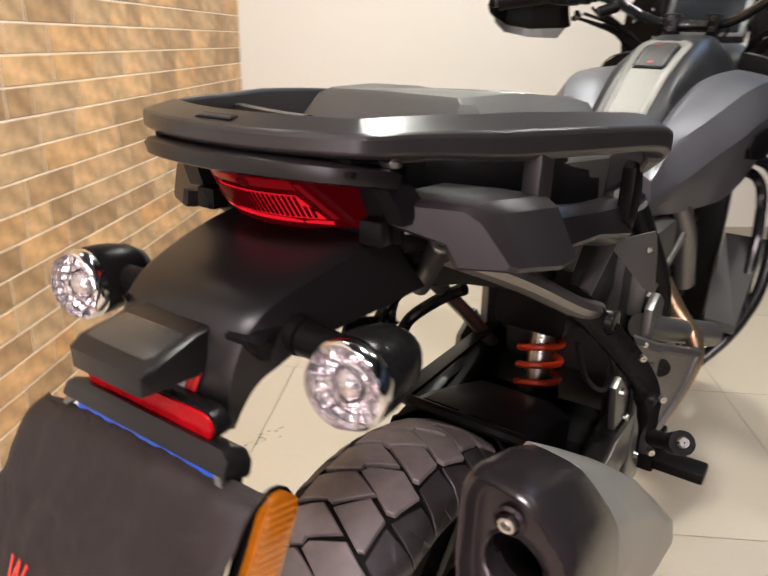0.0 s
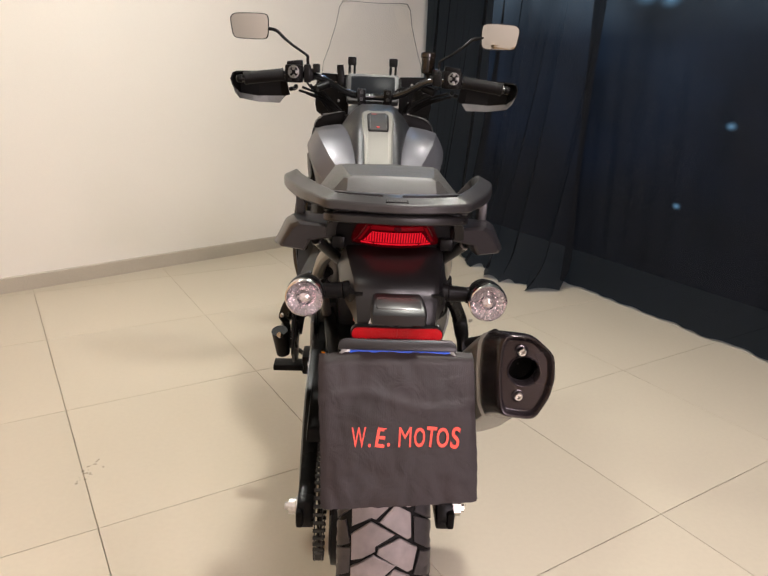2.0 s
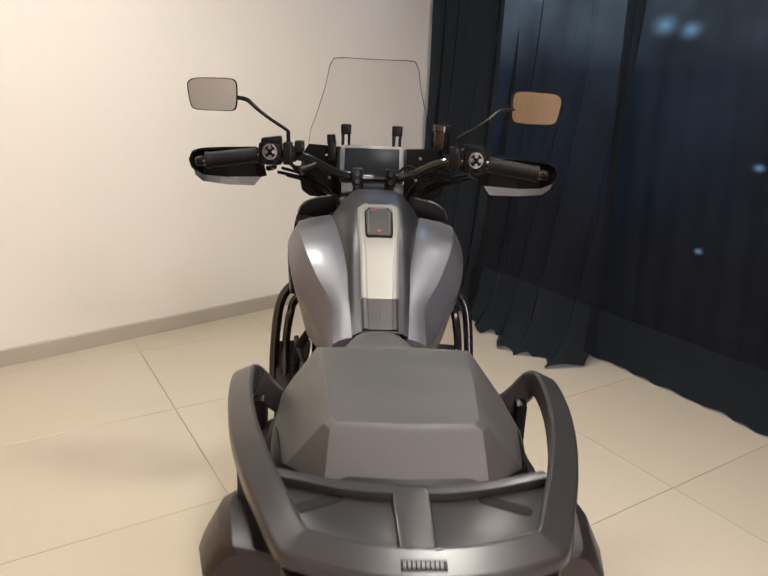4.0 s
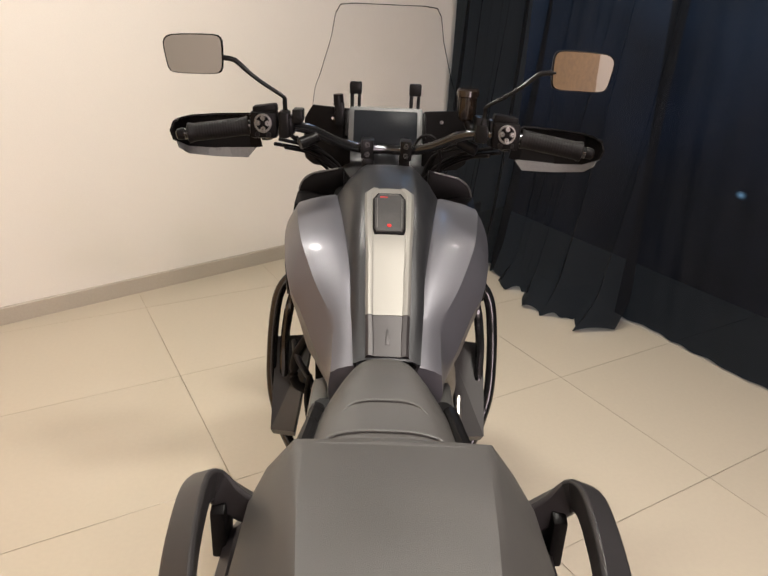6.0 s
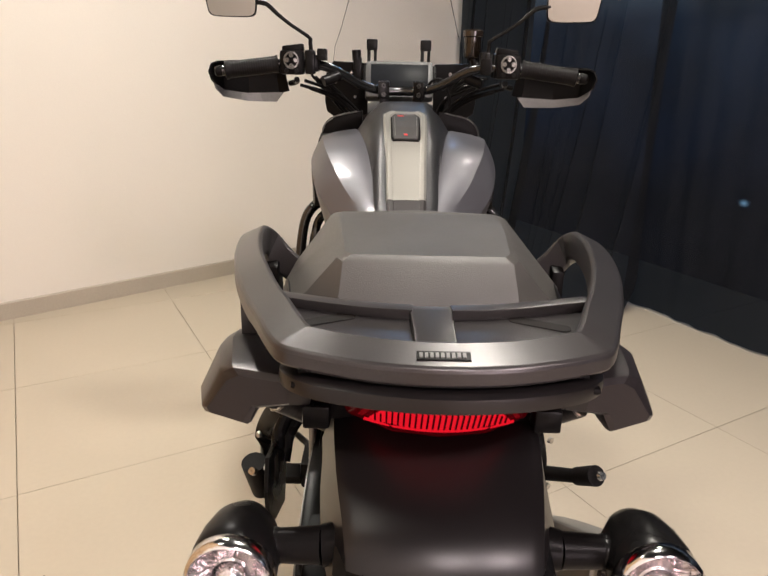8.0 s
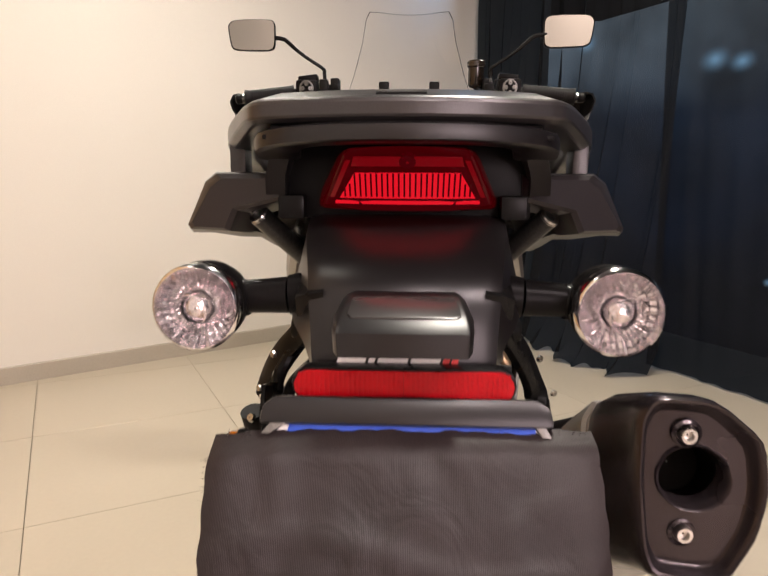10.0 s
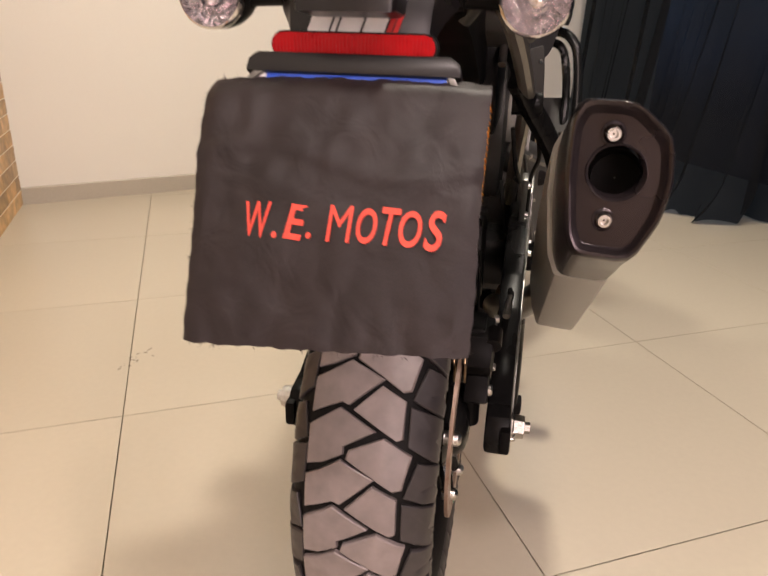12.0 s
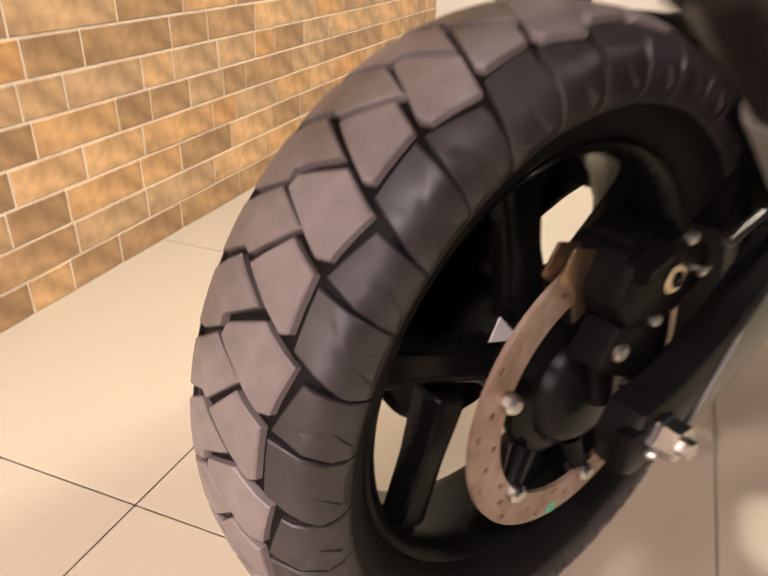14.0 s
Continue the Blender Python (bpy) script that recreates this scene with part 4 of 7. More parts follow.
cap = sub("end_cap", ring_loft([rounded(muf_ring(*r, TL, 0.008 if r[0] > 0.1 else 0.004 if r[0] > 0.05 else 0.0)) for r in ((0.112, 0.244, 0.768, 0.968, 1.044), (0.07, 0.245, 0.79, 0.973, 1.034), (0.007, 0.246, 0.815, 0.954, 1.000), (-0.007, 0.246, 0.819, 0.935, 0.980), (-0.014, 0.246, 0.821, 0.907, 0.960), (-0.017, 0.246, 0.822, 0.869, 0.931), (-0.016, 0.246, 0.822, 0.832, 0.901), (-0.010, 0.246, 0.820, 0.785, 0.867), (-0.004, 0.246, 0.818, 0.752, 0.837), (-0.002, 0.246, 0.818, 0.714, 0.808))], caps=False), MUFFLER, muf, "graphite end cap with a raised rim", angle=50)
face = [Vector(p) for p in rounded(muf_ring(-0.002, 0.246, 0.818, 0.724, 0.818, TL))]
hc = Vector((0.2435, -0.0015, 0.825))
bm = bmesh.new()
outer = [bm.verts.new(p) for p in face]
nf = len(outer)
def ring_at(r, y):
    return [bm.verts.new((hc.x + r * math.cos(w), hc.y + y + r * math.sin(w) * TL - r * math.cos(w) * 0.2, hc.z + r * math.sin(w))) for w in (math.atan2(p.z - hc.z, p.x - hc.x) for p in face)]
chain_r = [outer, ring_at(0.0298, 0.0), ring_at(0.0288, -0.003), ring_at(0.0265, -0.001), ring_at(0.0255, 0.02)]
for a, b in zip(chain_r, chain_r[1:]):
    for i in range(nf):
        bm.faces.new((a[i], a[(i + 1) % nf], b[(i + 1) % nf], b[i]))
sub("outlet_bore", lathe([(0.0257, 0.018), (0.0262, 0.05), (0.026, 0.080), (0.001, 0.084)], hc, (0.12, 0.95, -0.25), 28), BORE, muf, "near-black outlet bore", angle=50)
sub("end_plate", bm, MUFFLER, muf, "graphite end plate with a round outlet", angle=50)
for z in (0.863, 0.776):
    q = Vector((0.236 if z > 0.8 else 0.239, 0.001, z))
    sub("bolt", lathe([(0.001, 0.004), (0.0035, 0.004), (0.0042, 0.009), (0.0065, 0.009), (0.0075, 0.006), (0.0075, 0.0)], q, (0, -1, 0), 14), STEEL, muf, "bright socket-head bolt")
    sub("bolt_seat", lathe([(0.0125, 0.0), (0.0125, 0.003), (0.010, 0.005), (0.0085, 0.001)], q, (0, -1, 0), 20), MUFFLER, muf)

# centre stand
def stand(s):
    leg = bp("centre_stand", tube(flip([(0.178, 0.70, 0.40), (0.183, 0.785, 0.26), (0.186, 0.825, 0.16), (0.187, 0.872, 0.03)], s), 0.0125, 10), SATIN, "black centre stand leg")
    sub("stand_brace", tube(flip([(0.185, 0.825, 0.175), (0.178, 0.80, 0.222), (0.152, 0.785, 0.243), (0.10, 0.77, 0.256), (0.0, 0.755, 0.268)], s), 0.0095, 10), SATIN, leg)
    sub("stand_foot", block(s * 0.187 - 0.024, s * 0.187 + 0.024, 0.865, 0.91, 0.0, 0.04, 0.008), RUBBER, leg, "black rubber stand foot")
    return leg


both(stand)
bp("stand_cross_tube", rod((-0.11, 0.73, 0.33), (0.11, 0.73, 0.33), 0.014), SATIN)

# pegs and hangers
def rider_side(s, h):
    b = bp("rider_footrest", joined(block(s * 0.25 - 0.045, s * 0.25 + 0.045, 0.762, 0.815, 0.455, 0.475, 0.005), block(s * 0.19 - 0.02, s * 0.19 + 0.02, 0.77, 0.86, 0.44, 0.5, 0.008)), BLACK, "black toothed rider footrest")
    hp = bp("heel_plate", side_plate([(0.68, 0.48), (0.76, 0.42), (0.84, 0.45), (0.84, 0.6), (0.76, 0.68), (0.7, 0.64)], s * 0.175 - 0.006, s * 0.175 + 0.006, 0.004), GREYMETAL, "grey heel guard plate")
    for y, z in ((0.72, 0.5), (0.8, 0.5), (0.77, 0.63)):
        sub("bolt", lathe([(0.001, 0.007), (0.006, 0.007), (0.007, 0)], Vector((s * 0.182, y, z)), (s, 0, 0), 10), STEEL, hp)
    bp("frame_plate", side_plate([(0.76, 0.76), (0.8, 0.78), (0.98, 0.68), (0.97, 0.64), (0.86, 0.48), (0.8, 0.44), (0.77, 0.5)], s * 0.155 - 0.008, s * 0.155 + 0.008, 0.005), GREYMETAL, "grey cast frame plate", angle=30)
    return h


def pegs(s):
    h = bp("footrest_bracket", tube(flip([(0.128, 0.40, 0.885), (0.15, 0.45, 0.845), (0.187, 0.50, 0.785), (0.213, 0.535, 0.727), (0.224, 0.532, 0.68), (0.228, 0.52, 0.635)] if s > 0 else [(0.128, 0.40, 0.885), (0.15, 0.45, 0.845), (0.20, 0.50, 0.785), (0.23, 0.535, 0.727), (0.232, 0.532, 0.68), (0.226, 0.52, 0.635)], s), 0.013, 12, flat=(0.010, 0.019)), SATIN, "black footrest bracket")
    sub("bracket_boss", lathe([(0.001, 0.05), (0.016, 0.05), (0.019, 0.045), (0.019, 0.0)], Vector((s * 0.125, 0.47, 0.84)), (s, 0, 0), 18), SATIN, h)
    sub("passenger_footrest", joined(rod((s * 0.232, 0.53, 0.655), (s * 0.272, 0.455, 0.70), 0.013, 0.011, 12), rod((s * 0.272, 0.455, 0.70), (s * 0.288, 0.42, 0.725), 0.0145, 0.016, 14)) if s > 0 else rod((-0.236, 0.50, 0.63), (-0.243, 0.475, 0.70), 0.017, 0.02, 14), RUBBER, h, "folded black passenger footrest")
    sub("footrest_bolt", lathe([(0.001, 0.006), (0.006, 0.006), (0.0075, 0)], Vector((0.29, 0.408, 0.733) if s > 0 else (-0.24, 0.458, 0.695)), (s * 0.35, -0.75, 0.5), 10), STEEL, h)
    for y, z in ((0.532, 0.725), (0.505, 0.79), (0.52, 0.645)):
        sub("bracket_bolt", lathe([(0.001, 0.005), (0.005, 0.005), (0.006, 0)], Vector((s * (0.24 if z < 0.75 else 0.21), y - 0.012, z)), (s * 0.6, -0.7, 0), 10), STEEL, h)
    k = s * 0.2
    if s > 0:
        return rider_side(s, h)
    sub("heel_guard", joined(*[side_plate(o, k - 0.003, k + 0.003, 0.0006) for o in ([(0.37, 0.778), (0.35, 0.734), (0.355, 0.69), (0.408, 0.70), (0.41, 0.75), (0.418, 0.768)], [(0.41, 0.75), (0.44, 0.742), (0.465, 0.752), (0.418, 0.768)], [(0.44, 0.742), (0.442, 0.694), (0.52, 0.677), (0.465, 0.752)], [(0.355, 0.69), (0.40, 0.65), (0.49, 0.617), (0.52, 0.677), (0.442, 0.694), (0.408, 0.70)])]), SATIN, h, "black slotted heel guard plate", smooth=False)
    for pts in ([(0.12, 0.47, 0.86), (0.14, 0.485, 0.842), (0.175, 0.485, 0.80), (0.197, 0.47, 0.765), (0.2, 0.455, 0.74)], [(0.10, 0.565, 0.795), (0.12, 0.565, 0.784), (0.16, 0.56, 0.755), (0.192, 0.538, 0.722), (0.2, 0.51, 0.68)]):
        sub("guard_tube", tube(flip(pts, s), 0.011, 10), SATIN, h)
    # white dots painted for bright floor seen through small holes
    for y, z in ((0.368, 0.762), (0.377, 0.76), (0.386, 0.758), (0.395, 0.756), (0.375, 0.72)):
        sub("hole_dot", lathe([(0.001, 0.002), (0.0025, 0.002), (0.003, 0)], Vector((k + s * 0.0035, y, z)), (s, 0, 0), 8), WHITEPAINT, h)
    return rider_side(s, h)


both(pegs)
bp("brake_pedal", tube([(0.19, 0.83, 0.45), (0.2, 0.95, 0.40), (0.205, 1.06, 0.37)], 0.008, 8), SATIN)
bp("gear_lever", tube([(-0.19, 0.86, 0.45), (-0.215, 0.97, 0.42), (-0.25, 1.02, 0.42)], 0.008, 8), SATIN)

# crash bars
def bars(s):
    def at(pts):
        return [(0.006 + s * x, y, z) for x, y, z in pts]
    g = bp("crash_bar", tube(at([(0.12, 1.42, 0.955), (0.20, 1.37, 0.950), (0.238, 1.345, 0.938), (0.264, 1.33, 0.895), (0.276, 1.31, 0.80), (0.277, 1.28, 0.69), (0.262, 1.25, 0.62), (0.225, 1.21, 0.545), (0.13, 1.16, 0.42)]), 0.0135, 12), GLOSS, "gloss black tubular crash bar", angle=60)
    sub("inner_bar", tube(at([(0.18, 1.36, 0.925), (0.216, 1.335, 0.912), (0.234, 1.325, 0.875), (0.245, 1.30, 0.79), (0.247, 1.28, 0.70), (0.250, 1.262, 0.66), (0.262, 1.25, 0.63)]), 0.0115, 10), GLOSS, g)
    bp("radiator_panel", ring_loft([flip(r, s) for r in ([(0.199, 1.13, 0.634), (0.258, 1.16, 0.618), (0.268, 1.345, 0.774), (0.176, 1.38, 0.767)], [(0.199, 1.16, 0.60), (0.256, 1.19, 0.585), (0.266, 1.40, 0.74), (0.176, 1.43, 0.735)])]), SHIELD, "dark grey radiator side panel")
    return g


both(bars)
for k, pts in enumerate(([(-0.13, 1.2, 0.94), (-0.155, 1.15, 0.894), (-0.192, 1.15, 0.83), (-0.197, 1.15, 0.76), (-0.164, 1.15, 0.73), (-0.15, 1.12, 0.68)], [(-0.20, 1.18, 0.85), (-0.188, 1.14, 0.826), (-0.158, 1.14, 0.766), (-0.14, 1.12, 0.72)], [(-0.16, 1.13, 0.79), (-0.168, 1.13, 0.74), (-0.164, 1.12, 0.69), (-0.15, 1.1, 0.64)])):
    bp("coolant_hose", tube(pts, (0.011, 0.0075, 0.006)[k], 10), (RUBBER, DARKPANEL, RUBBER)[k], "dark rubber coolant hose", angle=60)
bp("radiator", block(-0.17, 0.17, 1.36, 1.42, 0.55, 0.95, 0.01), BLACK, "black radiator")

# tank: y, top, then half width and height of the channel, the ridge, the widest line and the lower edge
TANK = (
    (0.85, 0.987, 0.053, 0.976, 0.100, 0.962, 0.104, 0.925, 0.085, 0.90), (0.90, 1.012, 0.057, 1.000, 0.101, 0.983, 0.114, 0.935, 0.10, 0.89), (0.96, 1.045, 0.063, 1.028, 0.106, 1.014, 0.141, 0.958, 0.12, 0.885),
    (1.03, 1.090, 0.071, 1.066, 0.141, 1.053, 0.173, 0.995, 0.145, 0.885), (1.08, 1.122, 0.079, 1.090, 0.161, 1.077, 0.200, 1.022, 0.165, 0.888), (1.15, 1.156, 0.090, 1.117, 0.184, 1.105, 0.218, 1.047, 0.18, 0.89),
    (1.25, 1.187, 0.103, 1.132, 0.202, 1.120, 0.233, 1.060, 0.195, 0.91), (1.35, 1.203, 0.117, 1.138, 0.214, 1.124, 0.243, 1.065, 0.205, 0.94), (1.41, 1.208, 0.124, 1.136, 0.210, 1.116, 0.243, 1.062, 0.205, 0.96), (1.455, 1.198, 0.122, 1.112, 0.192, 1.092, 0.222, 1.05, 0.19, 0.98))


def tank_z(y):
    for a, b in zip(TANK, TANK[1:]):
        if a[0] <= y <= b[0]:
            return a[1] + (b[1] - a[1]) * (y - a[0]) / (b[0] - a[0])


def lobe(s):
    """One side of the tank: a bright upper facet, a crisp ridge, a side facet that turns under."""
    rows = []
    for y, zt, wi, zi, wr, zr, ww, zw, wb, zb in TANK:
        dx, dz = wr - wi, zr - zi
        sx, sz = ww - wr, zw - zr
        rows.append([(0.004 + s * x, y, z) for x, z in (
            (wi - 0.012, zi - 0.05), (wi - 0.003, zi - 0.006), (wi, zi - 0.001), (wi + 0.006, zi + 0.001), (wi + dx * 0.35, zi + dz * 0.35 + 0.004), (wi + dx * 0.7, zi + dz * 0.7 + 0.004), (wr - dx * 0.1, zr - dz * 0.1 + 0.001), (wr, zr),
            (wr + sx * 0.14, zr + sz * 0.10 - 0.002), (wr + sx * 0.5, zr + sz * 0.42), (wr + sx * 0.85, zr + sz * 0.78), (ww, zw), (ww - 0.004, zw - 0.025), (wb + (ww - wb) * 0.4, zw + (zb - zw) * 0.6), (wb, zb), (wb - 0.04, zb - 0.005), (wi - 0.012, zb))])
    fine = []
    for k in range(len(rows[0])):
        fine.append(curve_points([r[k] for r in rows], 4))
    t = bp("tank_shell", ring_loft([list(r) for r in zip(*fine)]), SILVER, "grey metallic fuel tank side with a crisp ridge", angle=26)
    sub("side_inlay", slab(flip2([(1.14, 1.022), (1.20, 1.034), (1.33, 1.040), (1.36, 1.02), (1.34, 0.985), (1.25, 0.965), (1.16, 0.975), (1.13, 1.0)], 1), lambda p, k: Vector((0.004 + s * (float(np.interp(p[0], [r[0] for r in TANK], [r[6] for r in TANK])) - (0.02 if k else 0.0) + 0.002 - 0.25 * abs(p[1] - 1.05) * 0.2), p[0], p[1])), 0.002), BLACK, t, "dark recessed side vent", angle=30)
    return t


both(lobe)
rows = []
for y, zt, wi, zi, *_ in TANK:
    k = min(0.058, wi - 0.004)
    rows.append([(0.004 + x, y, z) for x, z in ((-wi - 0.004, zi - 0.03), (-wi + 0.002, zi - 0.006), (-wi * 0.5 - k * 0.5 - 0.004, (zi + zt) * 0.5 - 0.001), (-k - 0.004, zt - 0.006), (-k * 0.9, zt - 0.001), (-k * 0.4, zt), (0, zt + 0.001), (k * 0.4, zt), (k * 0.9, zt - 0.001), (k + 0.004, zt - 0.006), (wi * 0.5 + k * 0.5 + 0.004, (zi + zt) * 0.5 - 0.001), (wi - 0.002, zi - 0.006), (wi + 0.004, zi - 0.03))])
rows.append([(p[0] * 0.9, 1.495, p[2] - 0.045) for p in rows[-1]])
fine = [curve_points([r[k] for r in rows], 4) for k in range(len(rows[0]))]
panel = bp("tank_centre_panel", sheet_loft([list(r) for r in zip(*fine)], -0.004), DARKPANEL, "dark grey tank centre panel", angle=40)
def strip_rows(spans):
    out = []
    for y, w, dz in spans:
        z = tank_z(y) + dz + 0.008
        out.append([(0.004 + x, y, z + h) for x, h in ((-w - 0.001, -0.012), (-w, -0.002), (-w + 0.003, 0.0), (-w + 0.009, -0.0008), (-w + 0.011, -0.0022), (0, -0.0015), (w - 0.011, -0.0022), (w - 0.009, -0.0008), (w - 0.003, 0.0), (w, -0.002), (w + 0.001, -0.012))])
    return sheet_loft(out, -0.003)


sub("tank_strip", strip_rows(((0.934, 0.039, 0.0), (0.945, 0.039, 0.0008), (0.962, 0.040, 0.0012), (1.0, 0.041, 0.0), (1.03, 0.042, 0.0), (1.055, 0.043, 0.0005), (1.08, 0.044, 0.001), (1.11, 0.046, 0.0005), (1.15, 0.048, 0.0), (1.21, 0.050, 0.0), (1.235, 0.050, 0.0), (1.255, 0.036, 0.0))), PANEL, panel, "satin light grey centre strip", angle=25)
# lower end of the strip, in a darker material
foot = sub("strip_foot", strip_rows(((0.853, 0.036, -0.001), (0.90, 0.037, -0.001), (0.9335, 0.039, -0.0006))), FOOT, panel, "darker lower end of the strip", angle=25)
sub("foot_rib", slab([(-0.001, 0.874), (0.009, 0.874), (0.006, 0.905), (0.002, 0.905)], lambda p, k: Vector((p[0], p[1], tank_z(p[1]) + (0.0095 if k else 0.004))), 0.001), FOOT, panel, "small raised rib")
def flap_plate(outline, low, high, bevel):
    """A thin lid that follows the curve of the tank's top; the outline runs up one side and down the other."""
    rows = []
    for k in range(13):
        y = outline[0][0] + (outline[-1][0] - outline[0][0]) * k / 12
        a, b = (float(np.interp(y, [p[0] for p in outline], [p[n] for p in outline])) for n in (1, 2))
        z = tank_z(y) + 0.0005
        rows.append([(a, y, z + low), (a, y, z + high - bevel), (a + bevel, y, z + high), (b - bevel, y, z + high), (b, y, z + high - bevel), (b, y, z + low)])
    return ring_loft(rows)


FLAP = ((1.104, -0.022, 0.030), (1.112, -0.026, 0.034), (1.205, -0.028, 0.036), (1.225, -0.018, 0.026))
sub("fuel_cap_frame", flap_plate([(1.164 + (y - 1.164) * 1.08, a - 0.0035, b + 0.0035) for y, a, b in FLAP], 0.0, 0.0115, 0.001), BLACK, panel, "black fuel flap surround", angle=30)
sub("fuel_cap", flap_plate(FLAP, 0.002, 0.0140, 0.0015), SCREENEDGE, panel, "dark textured fuel filler flap", angle=30)
sub("flap_mark", lathe([(0.001, 0.0012), (0.0046, 0.001), (0.0052, 0.0)], Vector((0.004, 1.118, tank_z(1.118) + 0.0145)), (0, -0.3, 1), 14), REDPAINT, panel, "small red round mark")
for o in (((1.112, -0.0210, -0.0198), (1.205, -0.0224, -0.0212)), ((1.112, 0.0290, 0.0302), (1.205, 0.0304, 0.0316)), ((1.2180, -0.016, 0.024), (1.2192, -0.016, 0.024))):
    sub("flap_line", flap_plate(o, 0.013, 0.0148, 0.0002), GREYMETAL, panel, "fine grey edge line", smooth=False)
sub("flap_mark", flap_plate(((1.2088, -0.016, 0.0), (1.2112, -0.016, 0.0)), 0.013, 0.0149, 0.0002), REDPAINT, panel, "small red bar")

# wings beside the tank nose
def wing(s):
    rows = [flip([(0.13, y, 1.10 + dz), (0.20, y, 1.145 + dz - 0.03), (0.228, y, 1.115 + dz), (0.235, y, 1.06 + dz)], s) for y, dz in ((1.43, -0.01), (1.5, 0.0), (1.58, -0.005), (1.66, -0.04))]
    return bp("tank_wing", sheet_loft(rows, 0.006), BLACK, "black plastic air duct cover", angle=30)


both(wing)

# seats
def cross(y, pts):
    full = [(-x, y + dy, z) for x, dy, z in pts[::-1]] + [(x, y + dy, z) for x, dy, z in pts if x > 0]
    return full


rider = []
for y, w, z, low in ((0.866, 0.045, 0.975, 0.95), (0.858, 0.056, 0.992, 0.95), (0.83, 0.068, 1.0, 0.95), (0.78, 0.090, 0.996, 0.94), (0.72, 0.110, 0.988, 0.935), (0.64, 0.132, 0.981, 0.93), (0.57, 0.150, 0.979, 0.93), (0.5, 0.160, 0.984, 0.93), (0.45, 0.163, 1.0, 0.95), (0.40, 0.163, 1.03, 0.96)):
    rider.append(cross(y, [(0.0, 0, z), (w * 0.45, 0, z - 0.001), (w * 0.8, 0, z - 0.012), (w, 0, z - 0.04), (w * 0.96, 0, low), (w * 0.6, 0, low - 0.01)]))
rs = bp("rider_seat", ring_loft(rider), SEAT, "dark grey textured vinyl rider seat", soft=2, angle=180)
for y0, w0, zs in ((0.715, 0.078, 0.9885), (0.64, 0.112, 0.982)):
    sub("seat_seam", tube([(-w0, y0 - 0.035, zs - 0.018), (-w0 * 0.75, y0 - 0.005, zs - 0.006), (-w0 * 0.4, y0 + 0.004, zs), (0, y0 + 0.005, zs + 0.001), (w0 * 0.4, y0 + 0.004, zs), (w0 * 0.75, y0 - 0.005, zs - 0.006), (w0, y0 - 0.035, zs - 0.018)], 0.0028, 8), SEAT, rs, "raised seat seam")


def pillion():
    """Three facets behind, one at each side, a flat top that tapers to the rear."""
    rings = [
        [(0.088, 0.106, 1.060), (0.136, 0.150, 1.055), (0.156, 0.26, 1.04), (0.156, 0.40, 1.01), (0.145, 0.475, 0.985), (0.0, 0.48, 0.985)],
        [(0.086, 0.128, 1.087), (0.132, 0.170, 1.082), (0.154, 0.27, 1.075), (0.156, 0.39, 1.065), (0.146, 0.455, 1.06), (0.0, 0.46, 1.06)],
        [(0.082, 0.166, 1.131), (0.089, 0.180, 1.131), (0.099, 0.27, 1.130), (0.112, 0.395, 1.124), (0.110, 0.43, 1.120), (0.0, 0.435, 1.122)],
        [(0.074, 0.175, 1.136), (0.081, 0.186, 1.1365), (0.090, 0.27, 1.1365), (0.101, 0.385, 1.129), (0.098, 0.417, 1.125), (0.0, 0.42, 1.128)]]
    rear = [(0.0, 0.100, 1.060), (0.0, 0.123, 1.087), (0.0, 0.161, 1.132), (0.0, 0.170, 1.1375)]
    full = []
    for r, c in zip(rings, rear):
        full.append([(x + 0.002, y, z) for x, y, z in [c] + r + [(-x, y, z) for x, y, z in r[-2::-1]]])
    return ring_loft(full, caps=True)


bm = pillion()
bmesh.ops.bevel(bm, geom=[e for e in bm.edges if e.calc_face_angle(0) > 0.2], offset=0.008, segments=4, affect="EDGES", profile=0.5)
pil = bp("pillion_seat", bm, SEAT, "dark grey faceted vinyl passenger seat", angle=24)

base = []
for z, k in ((1.03, 1.0), (1.055, 1.008), (1.080, 1.006), (1.090, 0.996)):
    t = clamp01((z - 1.06) / 0.027) if z < 1.087 else 1 + (z - 1.087) / 0.044
    outline = [(0.0, 0.100, 0.123, 0.161), (0.088, 0.106, 0.128, 0.166), (0.136, 0.150, 0.170, 0.182)]
    pts = []
    for x, *ys in outline:
        pts.append((x * (1 - 0.17 * max(0, t - 1) * (x > 0.1)) * k, float(np.interp(t, (0, 1, 2), ys)) - 0.0025, z))
    wide = float(np.interp(t, (0, 1, 2), (0.156, 0.154, 0.100)))
    pts += [(wide * k, 0.265, z - 0.01), (wide * k, 0.36, z - 0.025)]
    base.append([(-x + 0.002, y, zz) for x, y, zz in pts[::-1]] + [(x + 0.002, y, zz) for x, y, zz in pts[1:]])
sub("seat_base", sheet_loft(base, 0.002), BLACK, pil, "black plastic seat base", angle=40)

